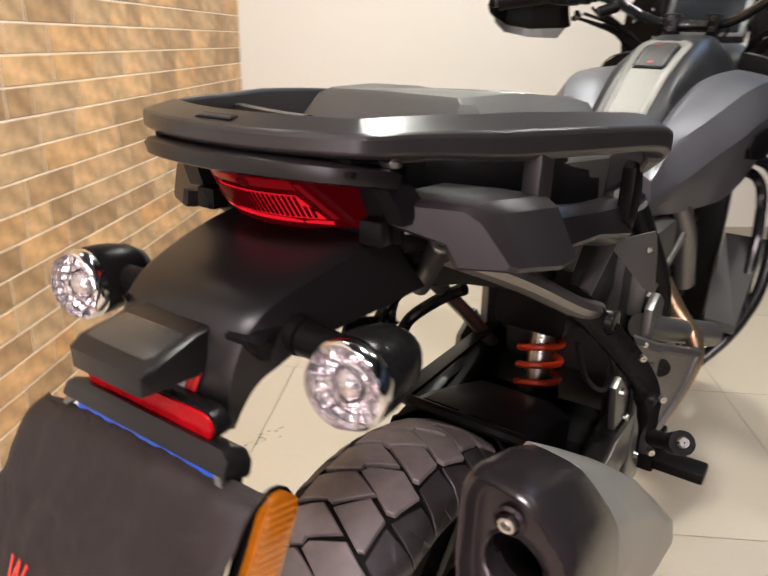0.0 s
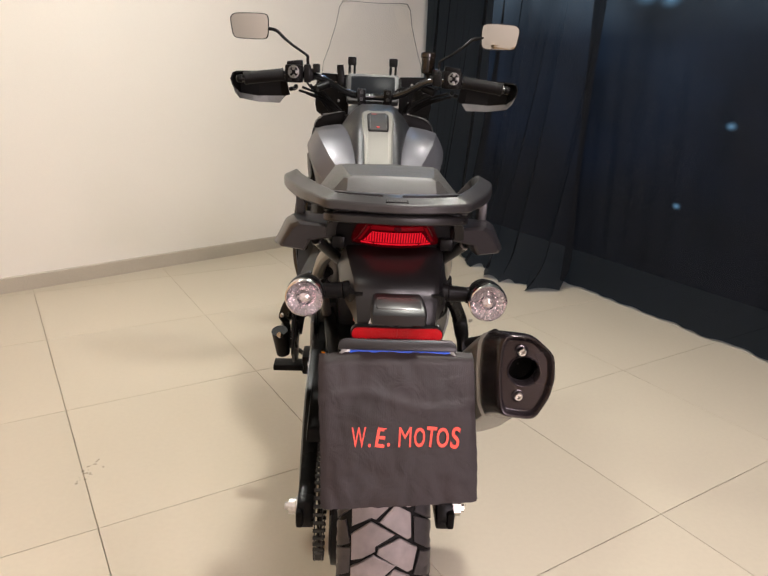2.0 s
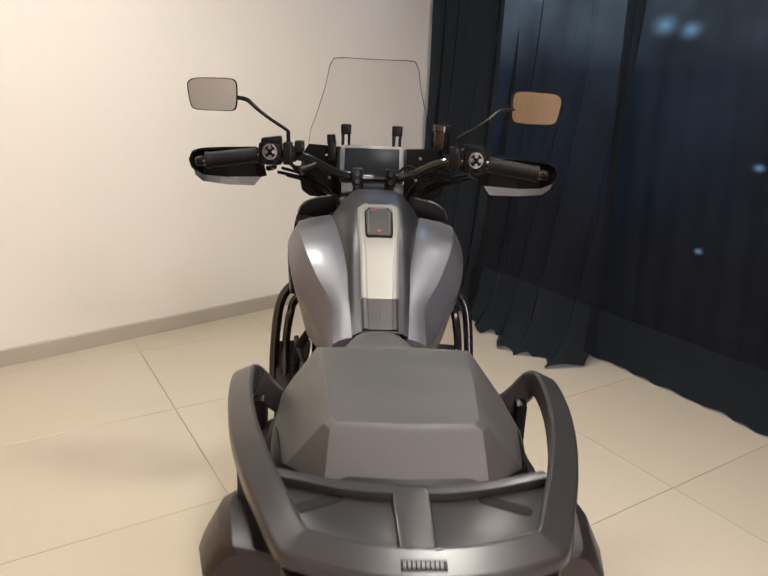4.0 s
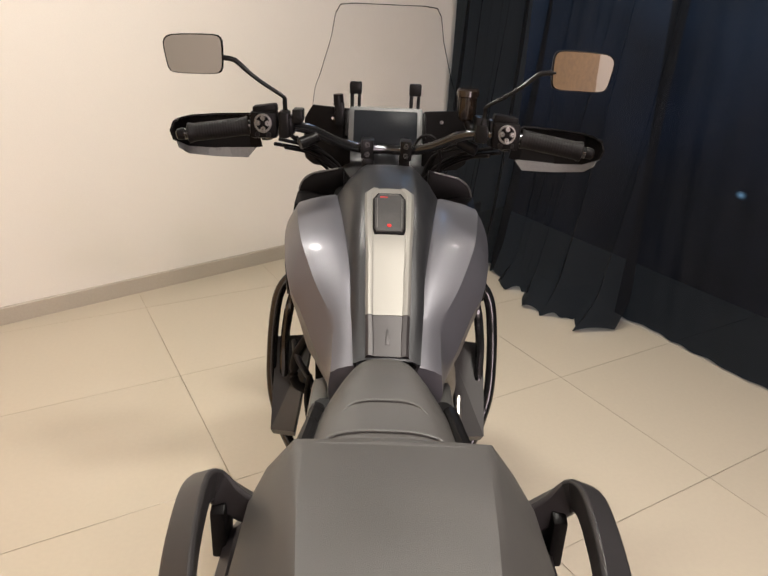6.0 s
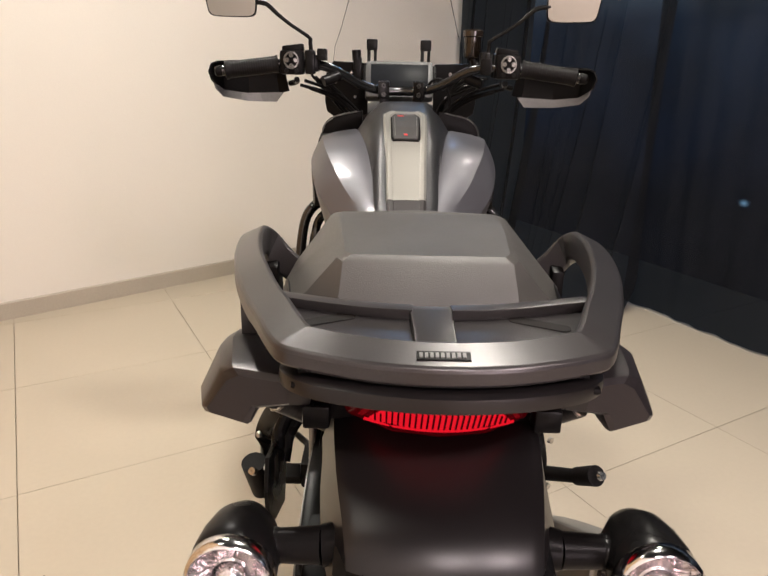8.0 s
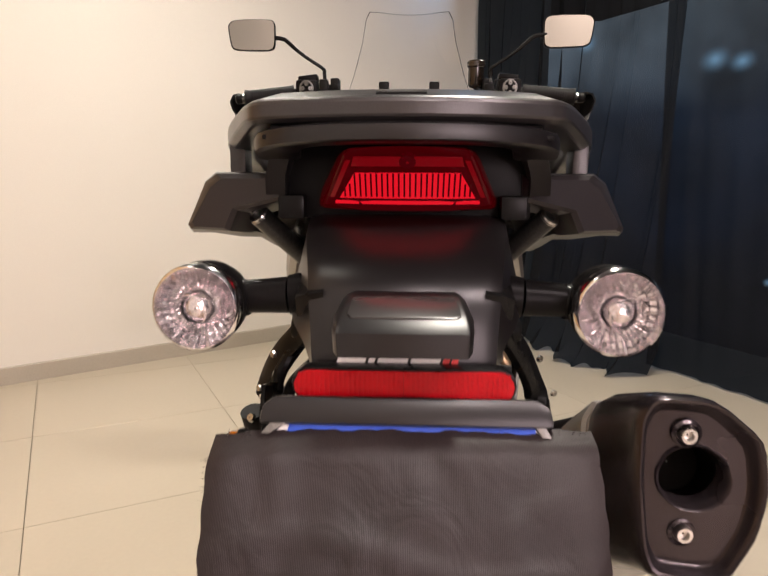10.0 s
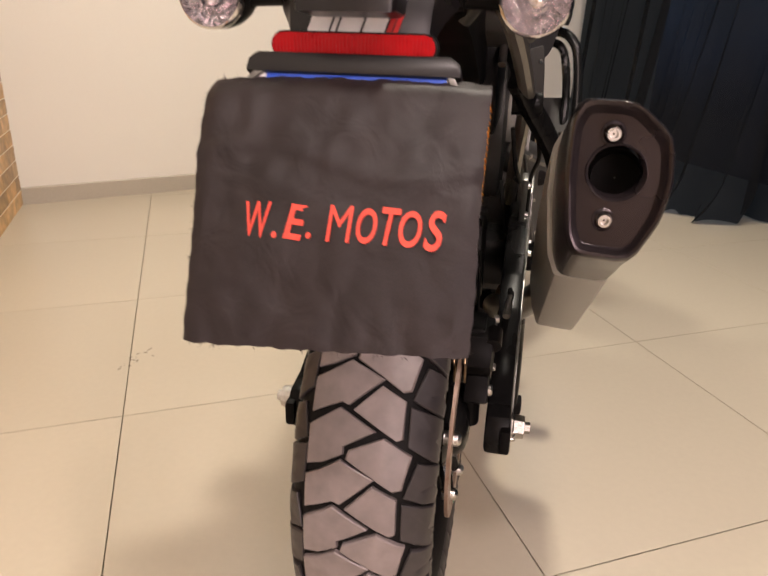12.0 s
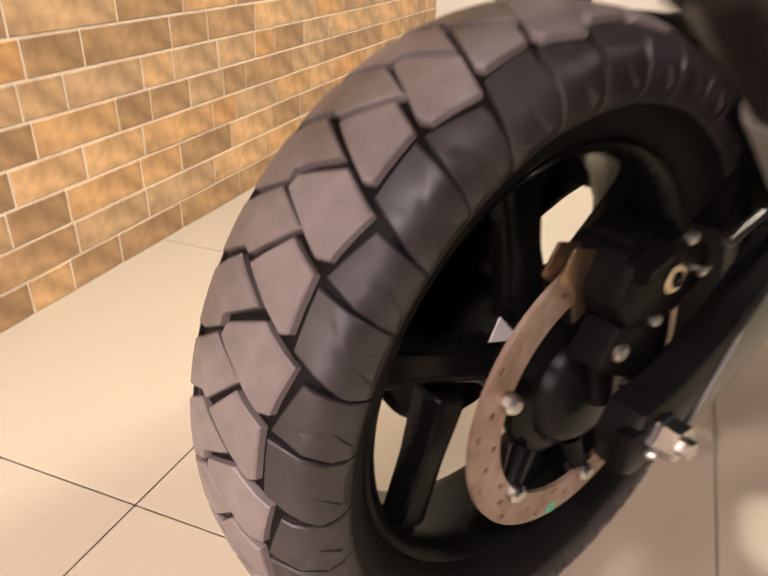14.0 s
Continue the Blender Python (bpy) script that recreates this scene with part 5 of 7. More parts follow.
# rack: rim, plate, posts
half = [(0.0, -0.0385, 1.117), (0.04, -0.035, 1.117), (0.074, -0.025, 1.117), (0.096, -0.0155, 1.117), (0.1035, -0.0115, 1.117), (0.1085, -0.004, 1.1165), (0.1165, 0.014, 1.116), (0.130, 0.05, 1.114), (0.149, 0.10, 1.110), (0.174, 0.18, 1.107), (0.192, 0.26, 1.103), (0.202, 0.33, 1.098), (0.205, 0.375, 1.09), (0.196, 0.398, 1.075), (0.165, 0.405, 1.045), (0.145, 0.41, 1.03)]
path = [(0.003 - x, y, z) for x, y, z in half[::-1]] + [(0.003 + x, y, z) for x, y, z in half[1:]]

def rim_sweep(pts):
    """The cast rim: flat outer face, top sloping down to the outside, chamfered underneath."""
    sec = [(0.0155, -0.0045), (0.0155, 0.0062), (0.0135, 0.0088), (-0.011, 0.0165), (-0.0145, 0.0145), (-0.0145, -0.006), (-0.011, -0.0085), (0.0090, -0.0085)]
    path = curve_points(pts, 3)
    rings = []
    for i, q in enumerate(path):
        d = (path[min(i + 1, len(path) - 1)] - path[max(i - 1, 0)]).normalized()
        n = Vector((d.y, -d.x, 0))
        n = n.normalized() if n.length > 0.05 else Vector((0, -1, 0))
        u = n.cross(d).normalized()
        u = u if u.z >= 0 or abs(u.z) < 0.2 else -u
        k = 1.0 + 0.45 * min(1, max(0, abs(q.x) - 0.11) / 0.05)
        rings.append([q + n * a + u * b * k for a, b in sec])
    bm = ring_loft(rings)
    bmesh.ops.recalc_face_normals(bm, faces=bm.faces)
    bmesh.ops.bevel(bm, geom=[e for e in bm.edges if e.calc_face_angle(0) > 0.3], offset=0.0012, segments=1, affect="EDGES", profile=0.5)
    return bm


rack = bp("luggage_rack", rim_sweep(path), RACK, "dark textured cast luggage rack with grab rails", angle=13)


def plate_half(s):
    o = [(0.006, -0.026), (0.06, -0.018), (0.098, -0.002), (0.112, 0.02), (0.128, 0.06), (0.142, 0.096), (0.137, 0.103), (0.006, 0.074)]
    o = [(s * x, y) for x, y in (o if s > 0 else o[::-1])]
    return slab(o, lambda p, k: Vector((p[0], p[1], 1.1115 if k else 1.100)), 0.002)


for s in (-1, 1):
    pl = sub("rack_plate", plate_half(s), RACK, rack, "sunken rack plate")
    o = []
    for k in range(16):
        w = 2 * math.pi * k / 16
        a, b = 0.0185 * (1 if math.cos(w) > 0 else -1) + 0.0075 * math.cos(w), 0.0075 * math.sin(w)
        o.append((s * 0.0875 + a * 0.89 + s * b * 0.454, 0.063 - s * a * 0.454 + b * 0.89))
    # flat black pill, painting the depth of an open slot
    sub("rack_slot", slab(o, lambda p, k: Vector((p[0], p[1], 1.1122 if k else 1.107)), 0), BORE, rack, "slot with its depth painted black", smooth=False)
    sub("rack_rib", tube(flip([(0.016, 0.074, 1.1155), (0.045, 0.077, 1.1155), (0.08, 0.085, 1.1155), (0.137, 0.104, 1.1155)], s), 0.005, 8, flat=(0.0075, 0.0055)), RACK, rack)
    sub("rack_post", block(0.003 + s * 0.168 - 0.008, 0.003 + s * 0.168 + 0.008, 0.132, 0.162, 1.045, 1.106, 0.003), RACK, rack)
    sub("rack_foot", side_plate([(0.375, 1.06), (0.40, 1.07), (0.42, 1.02), (0.40, 0.985), (0.375, 1.0)], s * 0.185 - 0.008, s * 0.185 + 0.008, 0.003), BLACK, rack)
    sub("bolt", lathe([(0.001, 0.004), (0.007, 0.004), (0.008, 0)], Vector((0.003 + s * 0.112, 0.012, 1.104)), (0, 0, -1), 12), GREYMETAL, rack)
sub("rack_spine", slab([(-0.0145, -0.03), (0.0145, -0.03), (0.0175, 0.068), (0.030, 0.072), (0.030, 0.081), (-0.030, 0.081), (-0.030, 0.072), (-0.0175, 0.068)], lambda p, k: Vector((p[0] - 0.001, p[1], 1.1195 if k else 1.1)), 0.003), RACK, rack)
sub("rack_label", slab([(-0.018, -0.005), (0.018, -0.005), (0.018, 0.003), (-0.018, 0.003)], lambda p, k: Vector((p[0], p[1] - 0.041, 1.1302 + (p[1]) * 0.3 if k else 1.124)), 0), BLACK, rack, "small printed label", smooth=False)
for k in range(9):
    x = -0.016 + k * 0.0036
    sub("label_bar", slab([(0, 0.0), (0.0021, 0.0), (0.0021, 0.0045), (0, 0.0045)], lambda p, q: Vector((x + p[0], p[1] - 0.0445, 1.1298 + p[1] * 0.3 if q else 1.127)), 0), SHIELD, rack, smooth=False)
# black plate added so that the rack's underside looks shaded
sub("underside_shade", block(-0.10, 0.106, -0.022, 0.1, 1.102, 1.1085, 0.003), BLACK, rack)

# tail under the rack: arch round the lamp
tail = bp("tail_fairing", joined(tube([(-0.100, 0.015, 1.09), (-0.096, -0.006, 1.0955), (-0.079, -0.024, 1.099), (-0.04, -0.038, 1.1008), (0.004, -0.043, 1.101), (0.048, -0.038, 1.1008), (0.085, -0.024, 1.099), (0.102, -0.006, 1.0955), (0.106, 0.015, 1.09)], 0.012, 14, 5, flat=(0.018, 0.0075)), block(-0.07, 0.078, 0.052, 0.2, 1.03, 1.095, 0.01)), GRAPHITE, "black plastic tail fairing", angle=40)
# two black sheets added to keep the space under the rack dark
sub("tail_dark_sheet", joined(block(-0.100, 0.108, 0.036, 0.046, 1.035, 1.1, 0.003), block(-0.104, 0.112, -0.03, 0.04, 1.0965, 1.101, 0.002)), BLACK, tail, "black sheets added to darken the space under the rack")
for s in (-1, 1):
    sub("fairing_leg", ring_loft([[(0.004 + s * (x + dx), y + dy, z) for dx, dy in ((-0.009, 0.002), (0.007, 0.0), (0.009, 0.03), (-0.009, 0.035))] for x, y, z in ((0.088, -0.006, 1.1035), (0.096, -0.002, 1.0975), (0.104, 0.008, 1.084), (0.109, 0.016, 1.070), (0.110, 0.022, 1.055))]), GRAPHITE, tail, angle=40)


def side_cap(s):
    rows = []
    for y, x0, x1, zt, zb in ((0.030, 0.104, 0.169, 1.068, 1.025), (0.034, 0.100, 0.175, 1.072, 1.0225), (0.042, 0.098, 0.178, 1.0735, 1.0215), (0.12, 0.098, 0.190, 1.070, 1.015), (0.15, 0.1, 0.190, 1.066, 1.014)):
        sec = [(x0, zt), (x1 - 0.012, zt), (x1, zt - 0.008), (x1 + 0.021, zb + 0.004), (x1 + 0.018, zb), (x0 + 0.052, zb), (x0 + 0.043, zb + 0.018), (x0, zb + 0.028)]
        # the back face slants forward to the outside
        rows.append(flip([(x, y + (max(0, x - 0.125) * 0.5 if y < 0.1 else 0.0), z) for x, z in sec], s))
    for y, x0, x1, zt, zb in ((0.19, 0.115, 0.175, 1.045, 1.005), (0.30, 0.12, 0.178, 1.03, 0.995), (0.40, 0.12, 0.182, 1.02, 0.975), (0.44, 0.13, 0.175, 1.005, 0.965)):
        rows.append(flip([(x0, y, zt), (x1 - 0.012, y, zt), (x1, y, zt - 0.008), (x1 + 0.008, y, zb + 0.006), (x1 + 0.004, y, zb), (x0 + 0.03, y, zb), (x0 + 0.02, y, zb + 0.008), (x0, y, zb + 0.014)], s))
    c = bp("side_cap", ring_loft(rows), CAPS, "black plastic pannier mount cover", angle=25)
    sub("mount_tube", rod((s * 0.130, 0.066, 1.036), (s * 0.07, 0.135, 0.965), 0.010, 0.010), ENGINE, c, "grey steel mount tube")
    sub("mount_eye", lathe([(0.0055, -0.006), (0.006, 0.001), (0.009, 0.001), (0.0102, -0.002)], Vector((s * 0.1305, 0.0655, 1.0365)), (s * 0.5, -0.6, 0.6), 14), STEEL, c)
    sub("mount_clip", block(s * 0.092 - 0.011, s * 0.092 + 0.011, 0.02, 0.04, 1.035, 1.055, 0.003), SATIN, c)
    return c


both(side_cap)

# tail lamp
def lamp_outline(k):
    half = [(0.0, 0.0236), (0.024, 0.0232), (0.043, 0.0226), (0.0475, 0.0185), (0.0675, -0.0175), (0.066, -0.0222), (0.033, -0.0226), (0.0, -0.0228)]
    return [(x * k, z * k) for x, z in half] + [(-x * k, z * k) for x, z in half[-2:0:-1]]


LAMP = Vector((0.0045, -0.012, 1.0675))


def lamp_at(d):
    return lambda p, s: LAMP + Vector((p[0], d + abs(p[0]) ** 2 * 5.0 - p[1] * 0.7, p[1])) if s else LAMP + Vector((p[0] * 1.16, 0.06 - p[1] * 0.5, p[1] * 1.06))


lamp = bp("tail_lamp", slab(lamp_outline(1.06), lamp_at(-0.001), 0.004, 3), REDLENS, "lit red tail lamp", angle=30)


def lamp_on(d):
    """Places a piece on the lens, d in front of its face."""
    return lambda p, s: LAMP + Vector((p[0], (-0.0005 if not s else d) + abs(p[0]) ** 2 * 5.0 - p[1] * 0.7, p[1]))


def band(x0, x1, z0, z1, d, x2=None, x3=None, n=14):
    """A curved band on the lens between x0 and x1 (x2, x3 at the top)."""
    x2, x3 = x0 if x2 is None else x2, x1 if x3 is None else x3
    f = lamp_on(d)
    rows = [[f((a + (b - a) * k / n, z), 1) for k in range(n + 1)] for a, b, z in ((x0, x1, z0), (x2, x3, z1))]
    return sheet_loft(rows, 0.0015)


sub("lit_band", band(-0.054, 0.054, -0.0135, 0.0055, -0.003, -0.041, 0.041), REDLIT, lamp, "glowing red band of light")
for k in range(24):
    x = -0.0495 + k * 0.0043
    top = 0.005 if abs(x) < 0.041 else -0.003
    sub("prism", slab([(x - 0.0007, -0.013), (x + 0.0007, -0.013), (x + 0.0007, top), (x - 0.0007, top)], lamp_on(-0.0068), 0), REDLENS, lamp, smooth=False)
sub("lower_lip", band(-0.058, 0.058, -0.0182, -0.0162, -0.0025), REDLIT, lamp)
sub("upper_band", band(-0.043, 0.043, 0.011, 0.0175, -0.002, -0.041, 0.041), REDMID, lamp, "softly lit red upper band")
for q in (-1, 1):
    sub("side_band", band(0.0585 * q, 0.0625 * q, -0.013, 0.015, -0.002, 0.0435 * q, 0.0475 * q, 3), REDMID, lamp)
sub("lens_boss", lathe([(0.001, 0.003), (0.006, 0.003), (0.0075, 0)], LAMP + Vector((0, -0.011, 0.0145)), (0, -0.82, -0.57), 18), REDLENS, lamp)

# licence holder arm
ARM = (((0.050, 1.040, 0.080), (0.090, 0.985, 0.098)), ((0.020, 1.036, 0.078), (0.060, 0.983, 0.095)), ((-0.012, 1.030, 0.0745), (0.020, 0.982, 0.093)), ((-0.040, 1.023, 0.0705), (-0.012, 0.981, 0.090)), ((-0.062, 1.0165, 0.0665), (-0.038, 0.979, 0.087)),
       ((-0.080, 1.008, 0.0635), (-0.058, 0.975, 0.083)), ((-0.094, 0.995, 0.061), (-0.074, 0.967, 0.078)), ((-0.102, 0.978, 0.059), (-0.083, 0.958, 0.071)), ((-0.107, 0.958, 0.0575), (-0.090, 0.945, 0.065)), ((-0.110, 0.930, 0.056), (-0.098, 0.922, 0.058)))
rings = []
for (y, z, w), (yb, zb, wb) in ARM:
    rings.append([(0.004 + x, yy, zz) for x, yy, zz in ((-wb, yb, zb), (-w - 0.004, y + 0.004, z - 0.004), (-w + 0.006, y, z), (0, y - 0.0015, z + 0.0005), (w - 0.006, y, z), (w + 0.004, y + 0.004, z - 0.004), (wb, yb, zb), (wb - 0.012, yb + 0.003, zb - 0.001), (-wb + 0.012, yb + 0.003, zb - 0.001))])
fine = [curve_points([r[k] for r in rings], 3) for k in range(9)]
bm = ring_loft([list(r) for r in zip(*fine)])
bmesh.ops.recalc_face_normals(bm, faces=bm.faces)
holder = bp("plate_holder", bm, GRAPHITE, "black plastic licence plate holder arm", angle=32)
for s in (-1, 1):
    rr = [[(0.004 + s * x, y, z) for y, z in ((-0.098 + d, 0.994 - d * 0.5), (-0.070 + d * 0.2, 1.006 - d), (-0.044 - d * 0.5, 0.998 - d * 0.4), (-0.036 - d, 0.982), (-0.05 - d * 0.3, 0.962 + d), (-0.088 + d, 0.958 + d))] for x, d in ((0.054, 0.0), (0.068, 0.006), (0.075, 0.012))]
    sub("stem_gusset", ring_loft(rr), SATIN, holder, "flared stem root", angle=40)
side = ((-0.05, 0.996, 0.033), (-0.080, 0.9955, 0.0345), (-0.113, 0.9940, 0.0390), (-0.147, 0.9865, 0.0420), (-0.156, 0.980, 0.0420), (-0.156, 0.9655, 0.0412), (-0.10, 0.961, 0.040), (-0.05, 0.960, 0.040))
cy, cz = -0.1, 0.980
rings = []
for f, k in ((-1, 0.88), (-0.93, 0.985), (-0.88, 1.0), (0.0, 1.0), (0.88, 1.0), (0.93, 0.985), (1, 0.88)):
    rings.append([(0.004 + f * w, cy + (y - cy) * (k if y < -0.06 else 1), cz + (z - cz) * k) for y, z, w in side])
bm = ring_loft(rings)
bmesh.ops.bevel(bm, geom=[e for e in bm.edges if e.calc_face_angle(0) > 0.35], offset=0.0025, segments=2, affect="EDGES", profile=0.5)
sub("plate_lamp_box", bm, GRAPHITE, holder, "black plate lamp housing", angle=35)
# lighter grey paints the ceiling's reflection onto this face
sub("lamp_box_panel", slab([(-0.026, -0.1145), (0.035, -0.1145), (0.0375, -0.119), (0.0385, -0.142), (0.036, -0.146), (-0.027, -0.146), (-0.0295, -0.142), (-0.0285, -0.119)], lambda p, k: Vector((p[0], p[1], 0.9940 + 0.2206 * (p[1] + 0.113) + (0.0012 if k else -0.002))), 0.0005), INSET, holder, "inset panel with ceiling sheen painted grey")
# sticker as plain shapes
SK = Vector((0.0025, -0.1085, 0.957))
def sticker_at(p, s):
    return SK + Vector((p[0], -0.0014 - 0.0008 * s + p[1] * 0.12, p[1]))
for x0, x1 in ((-0.043, -0.0245), (-0.0225, -0.0185), (-0.0165, 0.003), (0.005, 0.024)):
    sub("sticker_mark", slab([(x0, -0.009), (x1, -0.009), (x1 + 0.007, 0.009), (x0 + 0.007, 0.009)], sticker_at, 0), WHITEPAINT, holder, "white sticker block", smooth=False)
for x0 in (0.026, 0.0315):
    sub("sticker_mark", slab([(x0, -0.009), (x0 + 0.0042, -0.009), (x0 + 0.0112, 0.009), (x0 + 0.007, 0.009)], sticker_at, 0), REDPAINT, holder, "red sticker stripe", smooth=False)

# red reflector bar
def pill(w, h, n=8):
    out = []
    for k in range(n + 1):
        a = -math.pi / 2 + math.pi * k / n
        out.append((w - h + h * math.cos(a), h * math.sin(a)))
    return out + [(-x, -y) for x, y in out]


RB = Vector((0.0045, -0.1245, 0.9395))
refl = bp("rear_reflector", slab(pill(0.0715, 0.0112), lambda p, s: RB + Vector((p[0], 0.012 if not s else -0.001, p[1])), 0.001), SATIN, "black reflector tray")
for s in (-1, 1):
    o = [(x, y) for x, y in pill(0.0695, 0.0098) if x * s > 0]
    o = o + ([(0.0001, 0.0098), (0.0001, -0.0098)] if s > 0 else [(-0.0001, -0.0098), (-0.0001, 0.0098)])
    sub("lens", slab(o, lambda p, k: RB + Vector((p[0], 0.0 if not k else -0.0035, p[1])), 0), REFLECT, refl, "red ribbed reflector lens", smooth=False)
for k in range(44):
    x = -0.066 + k * 0.00307
    if abs(x) > 0.002:
        sub("rib", slab([(x - 0.0007, -0.0085), (x + 0.0007, -0.0085), (x + 0.0007, 0.0085), (x - 0.0007, 0.0085)], lambda p, s: RB + Vector((p[0], -0.003 - 0.0009 * s, p[1])), 0), RIB, refl, smooth=False)

# number plate bracket, plate, amber side reflectors
PT, PB = Vector((0.0, -0.128, 0.919)), Vector((0.0, -0.215, 0.735))
PD = (PB - PT).normalized()
PN = Vector((0, PD.z, -PD.y)).normalized()
PN = PN if PN.y < 0 else -PN
def plate_at(off, th):
    return lambda p, s: PT + PD * (-p[1]) + Vector((p[0], 0, 0)) + PN * (off + th * s)
po = [(-0.078, -0.19), (0.09, -0.19), (0.092, -0.01), (0.082, 0.0), (-0.07, 0.0), (-0.08, -0.01)]
plate = bp("number_plate", slab(po, plate_at(0.004, 0.003), 0.001), WHITEPAINT, "number plate with a blue band, hidden under cloth")
sub("plate_bracket", slab([(-0.084, -0.195), (0.096, -0.195), (0.098, -0.006), (0.088, 0.008), (-0.076, 0.008), (-0.086, -0.006)], plate_at(-0.008, 0.011), 0.004), BLACK, plate, "black plate bracket")
sub("bracket_lip", slab([(-0.086, -0.006), (0.098, -0.006), (0.096, 0.006), (0.088, 0.012), (-0.076, 0.012), (-0.084, 0.006)], plate_at(-0.014, 0.026), 0.004), GRAPHITE, plate, "black rounded bracket top", angle=40)
sub("plate_frame", joined(*[slab(o, plate_at(0.003, 0.007), 0.001) for o in ([(-0.084, -0.012), (-0.078, -0.012), (-0.066, -0.003), (-0.072, 0.003)], [(-0.072, -0.0025), (0.084, -0.0025), (0.084, 0.003), (-0.072, 0.003)], [(0.084, -0.003), (0.09, -0.012), (0.096, -0.012), (0.088, 0.003)])]), GREYMETAL, plate, "thin bright plate edge")
sub("blue_band", slab([(-0.074, -0.034), (0.086, -0.034), (0.086, -0.004), (-0.066, -0.004)], plate_at(0.0071, 0.0006), 0), BLUEPAINT, plate, "blue band of the plate", smooth=False)
for s in (-1, 1):
    o = [(y, x) for x, y in pill(0.0475, 0.0185)]
    def amb(th):
        return lambda p, k: Vector((0.005 + s * 0.106, -0.128, 0.8575)) - PD * p[1] - PN * p[0] + Vector((s * th * k, 0, 0))
    bk = sub("reflector_tray", slab([(a * 1.1, b * 1.04) for a, b in o], amb(0.004), 0.001), SATIN, plate, "black reflector tray")
    sub("amber_reflector", slab(o, lambda p, k: amb(0.003 + 0.007 * k)(p, 1), 0.001), AMBER, plate, "amber side reflector lens")
    sub("reflector_arm", slab([(0.0, -0.085), (0.012, -0.085), (0.012, -0.035), (0, -0.035)], lambda p, k: PT + PD * (-p[1]) + Vector((s * (0.088 + 0.012 * k) + 0.006, 0, 0)) - PN * (0.022 + p[0] * 0.6), 0.001), BLACK, plate)
    for k in range(15):
        v = -0.042 + k * 0.0056
        sub("lens_rib", slab([(-0.014, v), (0.014, v + 0.0045), (0.014, v + 0.0058), (-0.014, v + 0.0013)], lambda p, q: amb(0.0095 + 0.0012 * q)(p, 1), 0), AMBER_PALE, plate, smooth=False)

# turn signals
def signal(s):
    x = s * 0.1445 + 0.004
    c = Vector((x + (0.0015 if s > 0 else 0.0), -0.088, 0.9795))
    body = bp("turn_signal", lathe([(0.0285, 0.012), (0.0305, 0.016), (0.0305, 0.026), (0.029, 0.04), (0.025, 0.056), (0.017, 0.069), (0.007, 0.076), (0.0005, 0.077)], c, (0, 1, 0), 32), SATIN, "black bullet turn signal with clear lens", angle=50)
    sub("chrome_ring", lathe([(0.0285, 0.002), (0.0308, 0.004), (0.0308, 0.014), (0.0285, 0.016)], c, (0, 1, 0), 32), CHROME, body, "bright lens ring", angle=50)
    bm = lathe([(0.0285, 0.004), (0.0262, 0.0085), (0.0242, 0.0105), (0.0238, 0.0125), (0.0205, 0.0145), (0.0201, 0.0162), (0.0165, 0.0175), (0.0125, 0.019), (0.0125, 0.011), (0.0115, 0.010), (0.0105, 0.017), (0.0005, 0.018)], c, (0, 1, 0), 56)
    for v in bm.verts:
        u = v.co - c
        r = math.hypot(u.x, u.z)
        if 0.014 < r < 0.027:
            k = round(math.atan2(u.z, u.x) / (2 * math.pi) * 56)
            v.co.y += 0.0007 if k % 2 else -0.0007
    bowl = sub("reflector_bowl", bm, BOWL, body, "faceted chrome reflector bowl", angle=6)
    for k in range(14):
        w = 2 * math.pi * k / 14
        u = Vector((math.cos(w), 0, math.sin(w)))
        sub("flute", rod(c + u * 0.0135 + Vector((0, 0.0175, 0)), c + u * 0.0265 + Vector((0, 0.008, 0)), 0.0005, 0.0012, 5), BOWL, body)
    sub("bulb", lathe([(0.0102, 0.018), (0.0102, 0.011), (0.0088, 0.0075), (0.006, 0.005), (0.003, 0.0038), (0.0005, 0.0035)], c, (0, 1, 0), 24), BOWL, body, "frosted bulb cap")
    lens = sub("lens", lathe([(0.0285, 0.008), (0.0283, 0.0), (0.0255, -0.0055), (0.018, -0.0095), (0.009, -0.0115), (0.0005, -0.012)], c, (0, 1, 0), 40), LENSGLASS, body, "domed clear lens", angle=60)
    sub("lens_ring", lathe([(0.0105, -0.0108), (0.0112, -0.0122), (0.0119, -0.0106)], c, (0, 1, 0), 28), LENSGLASS, body)
    sub("stem", joined(rod((x - s * 0.012, -0.05, 0.981), (s * 0.085 + 0.004, -0.052, 0.984), 0.0115, 0.0135), rod((s * 0.085 + 0.004, -0.052, 0.984), (s * 0.064 + 0.004, -0.05, 0.985), 0.0145, 0.018)), BLACK, body, "black rubber stem", angle=40)
    sub("stem_collar", lathe([(0.0125, 0), (0.0135, 0.002), (0.0135, 0.006), (0.0125, 0.008)], Vector((x - s * 0.03, -0.0505, 0.981)), (s, 0, 0), 18), SATIN, body)
    lens.visible_shadow = False
    return body


both(signal)

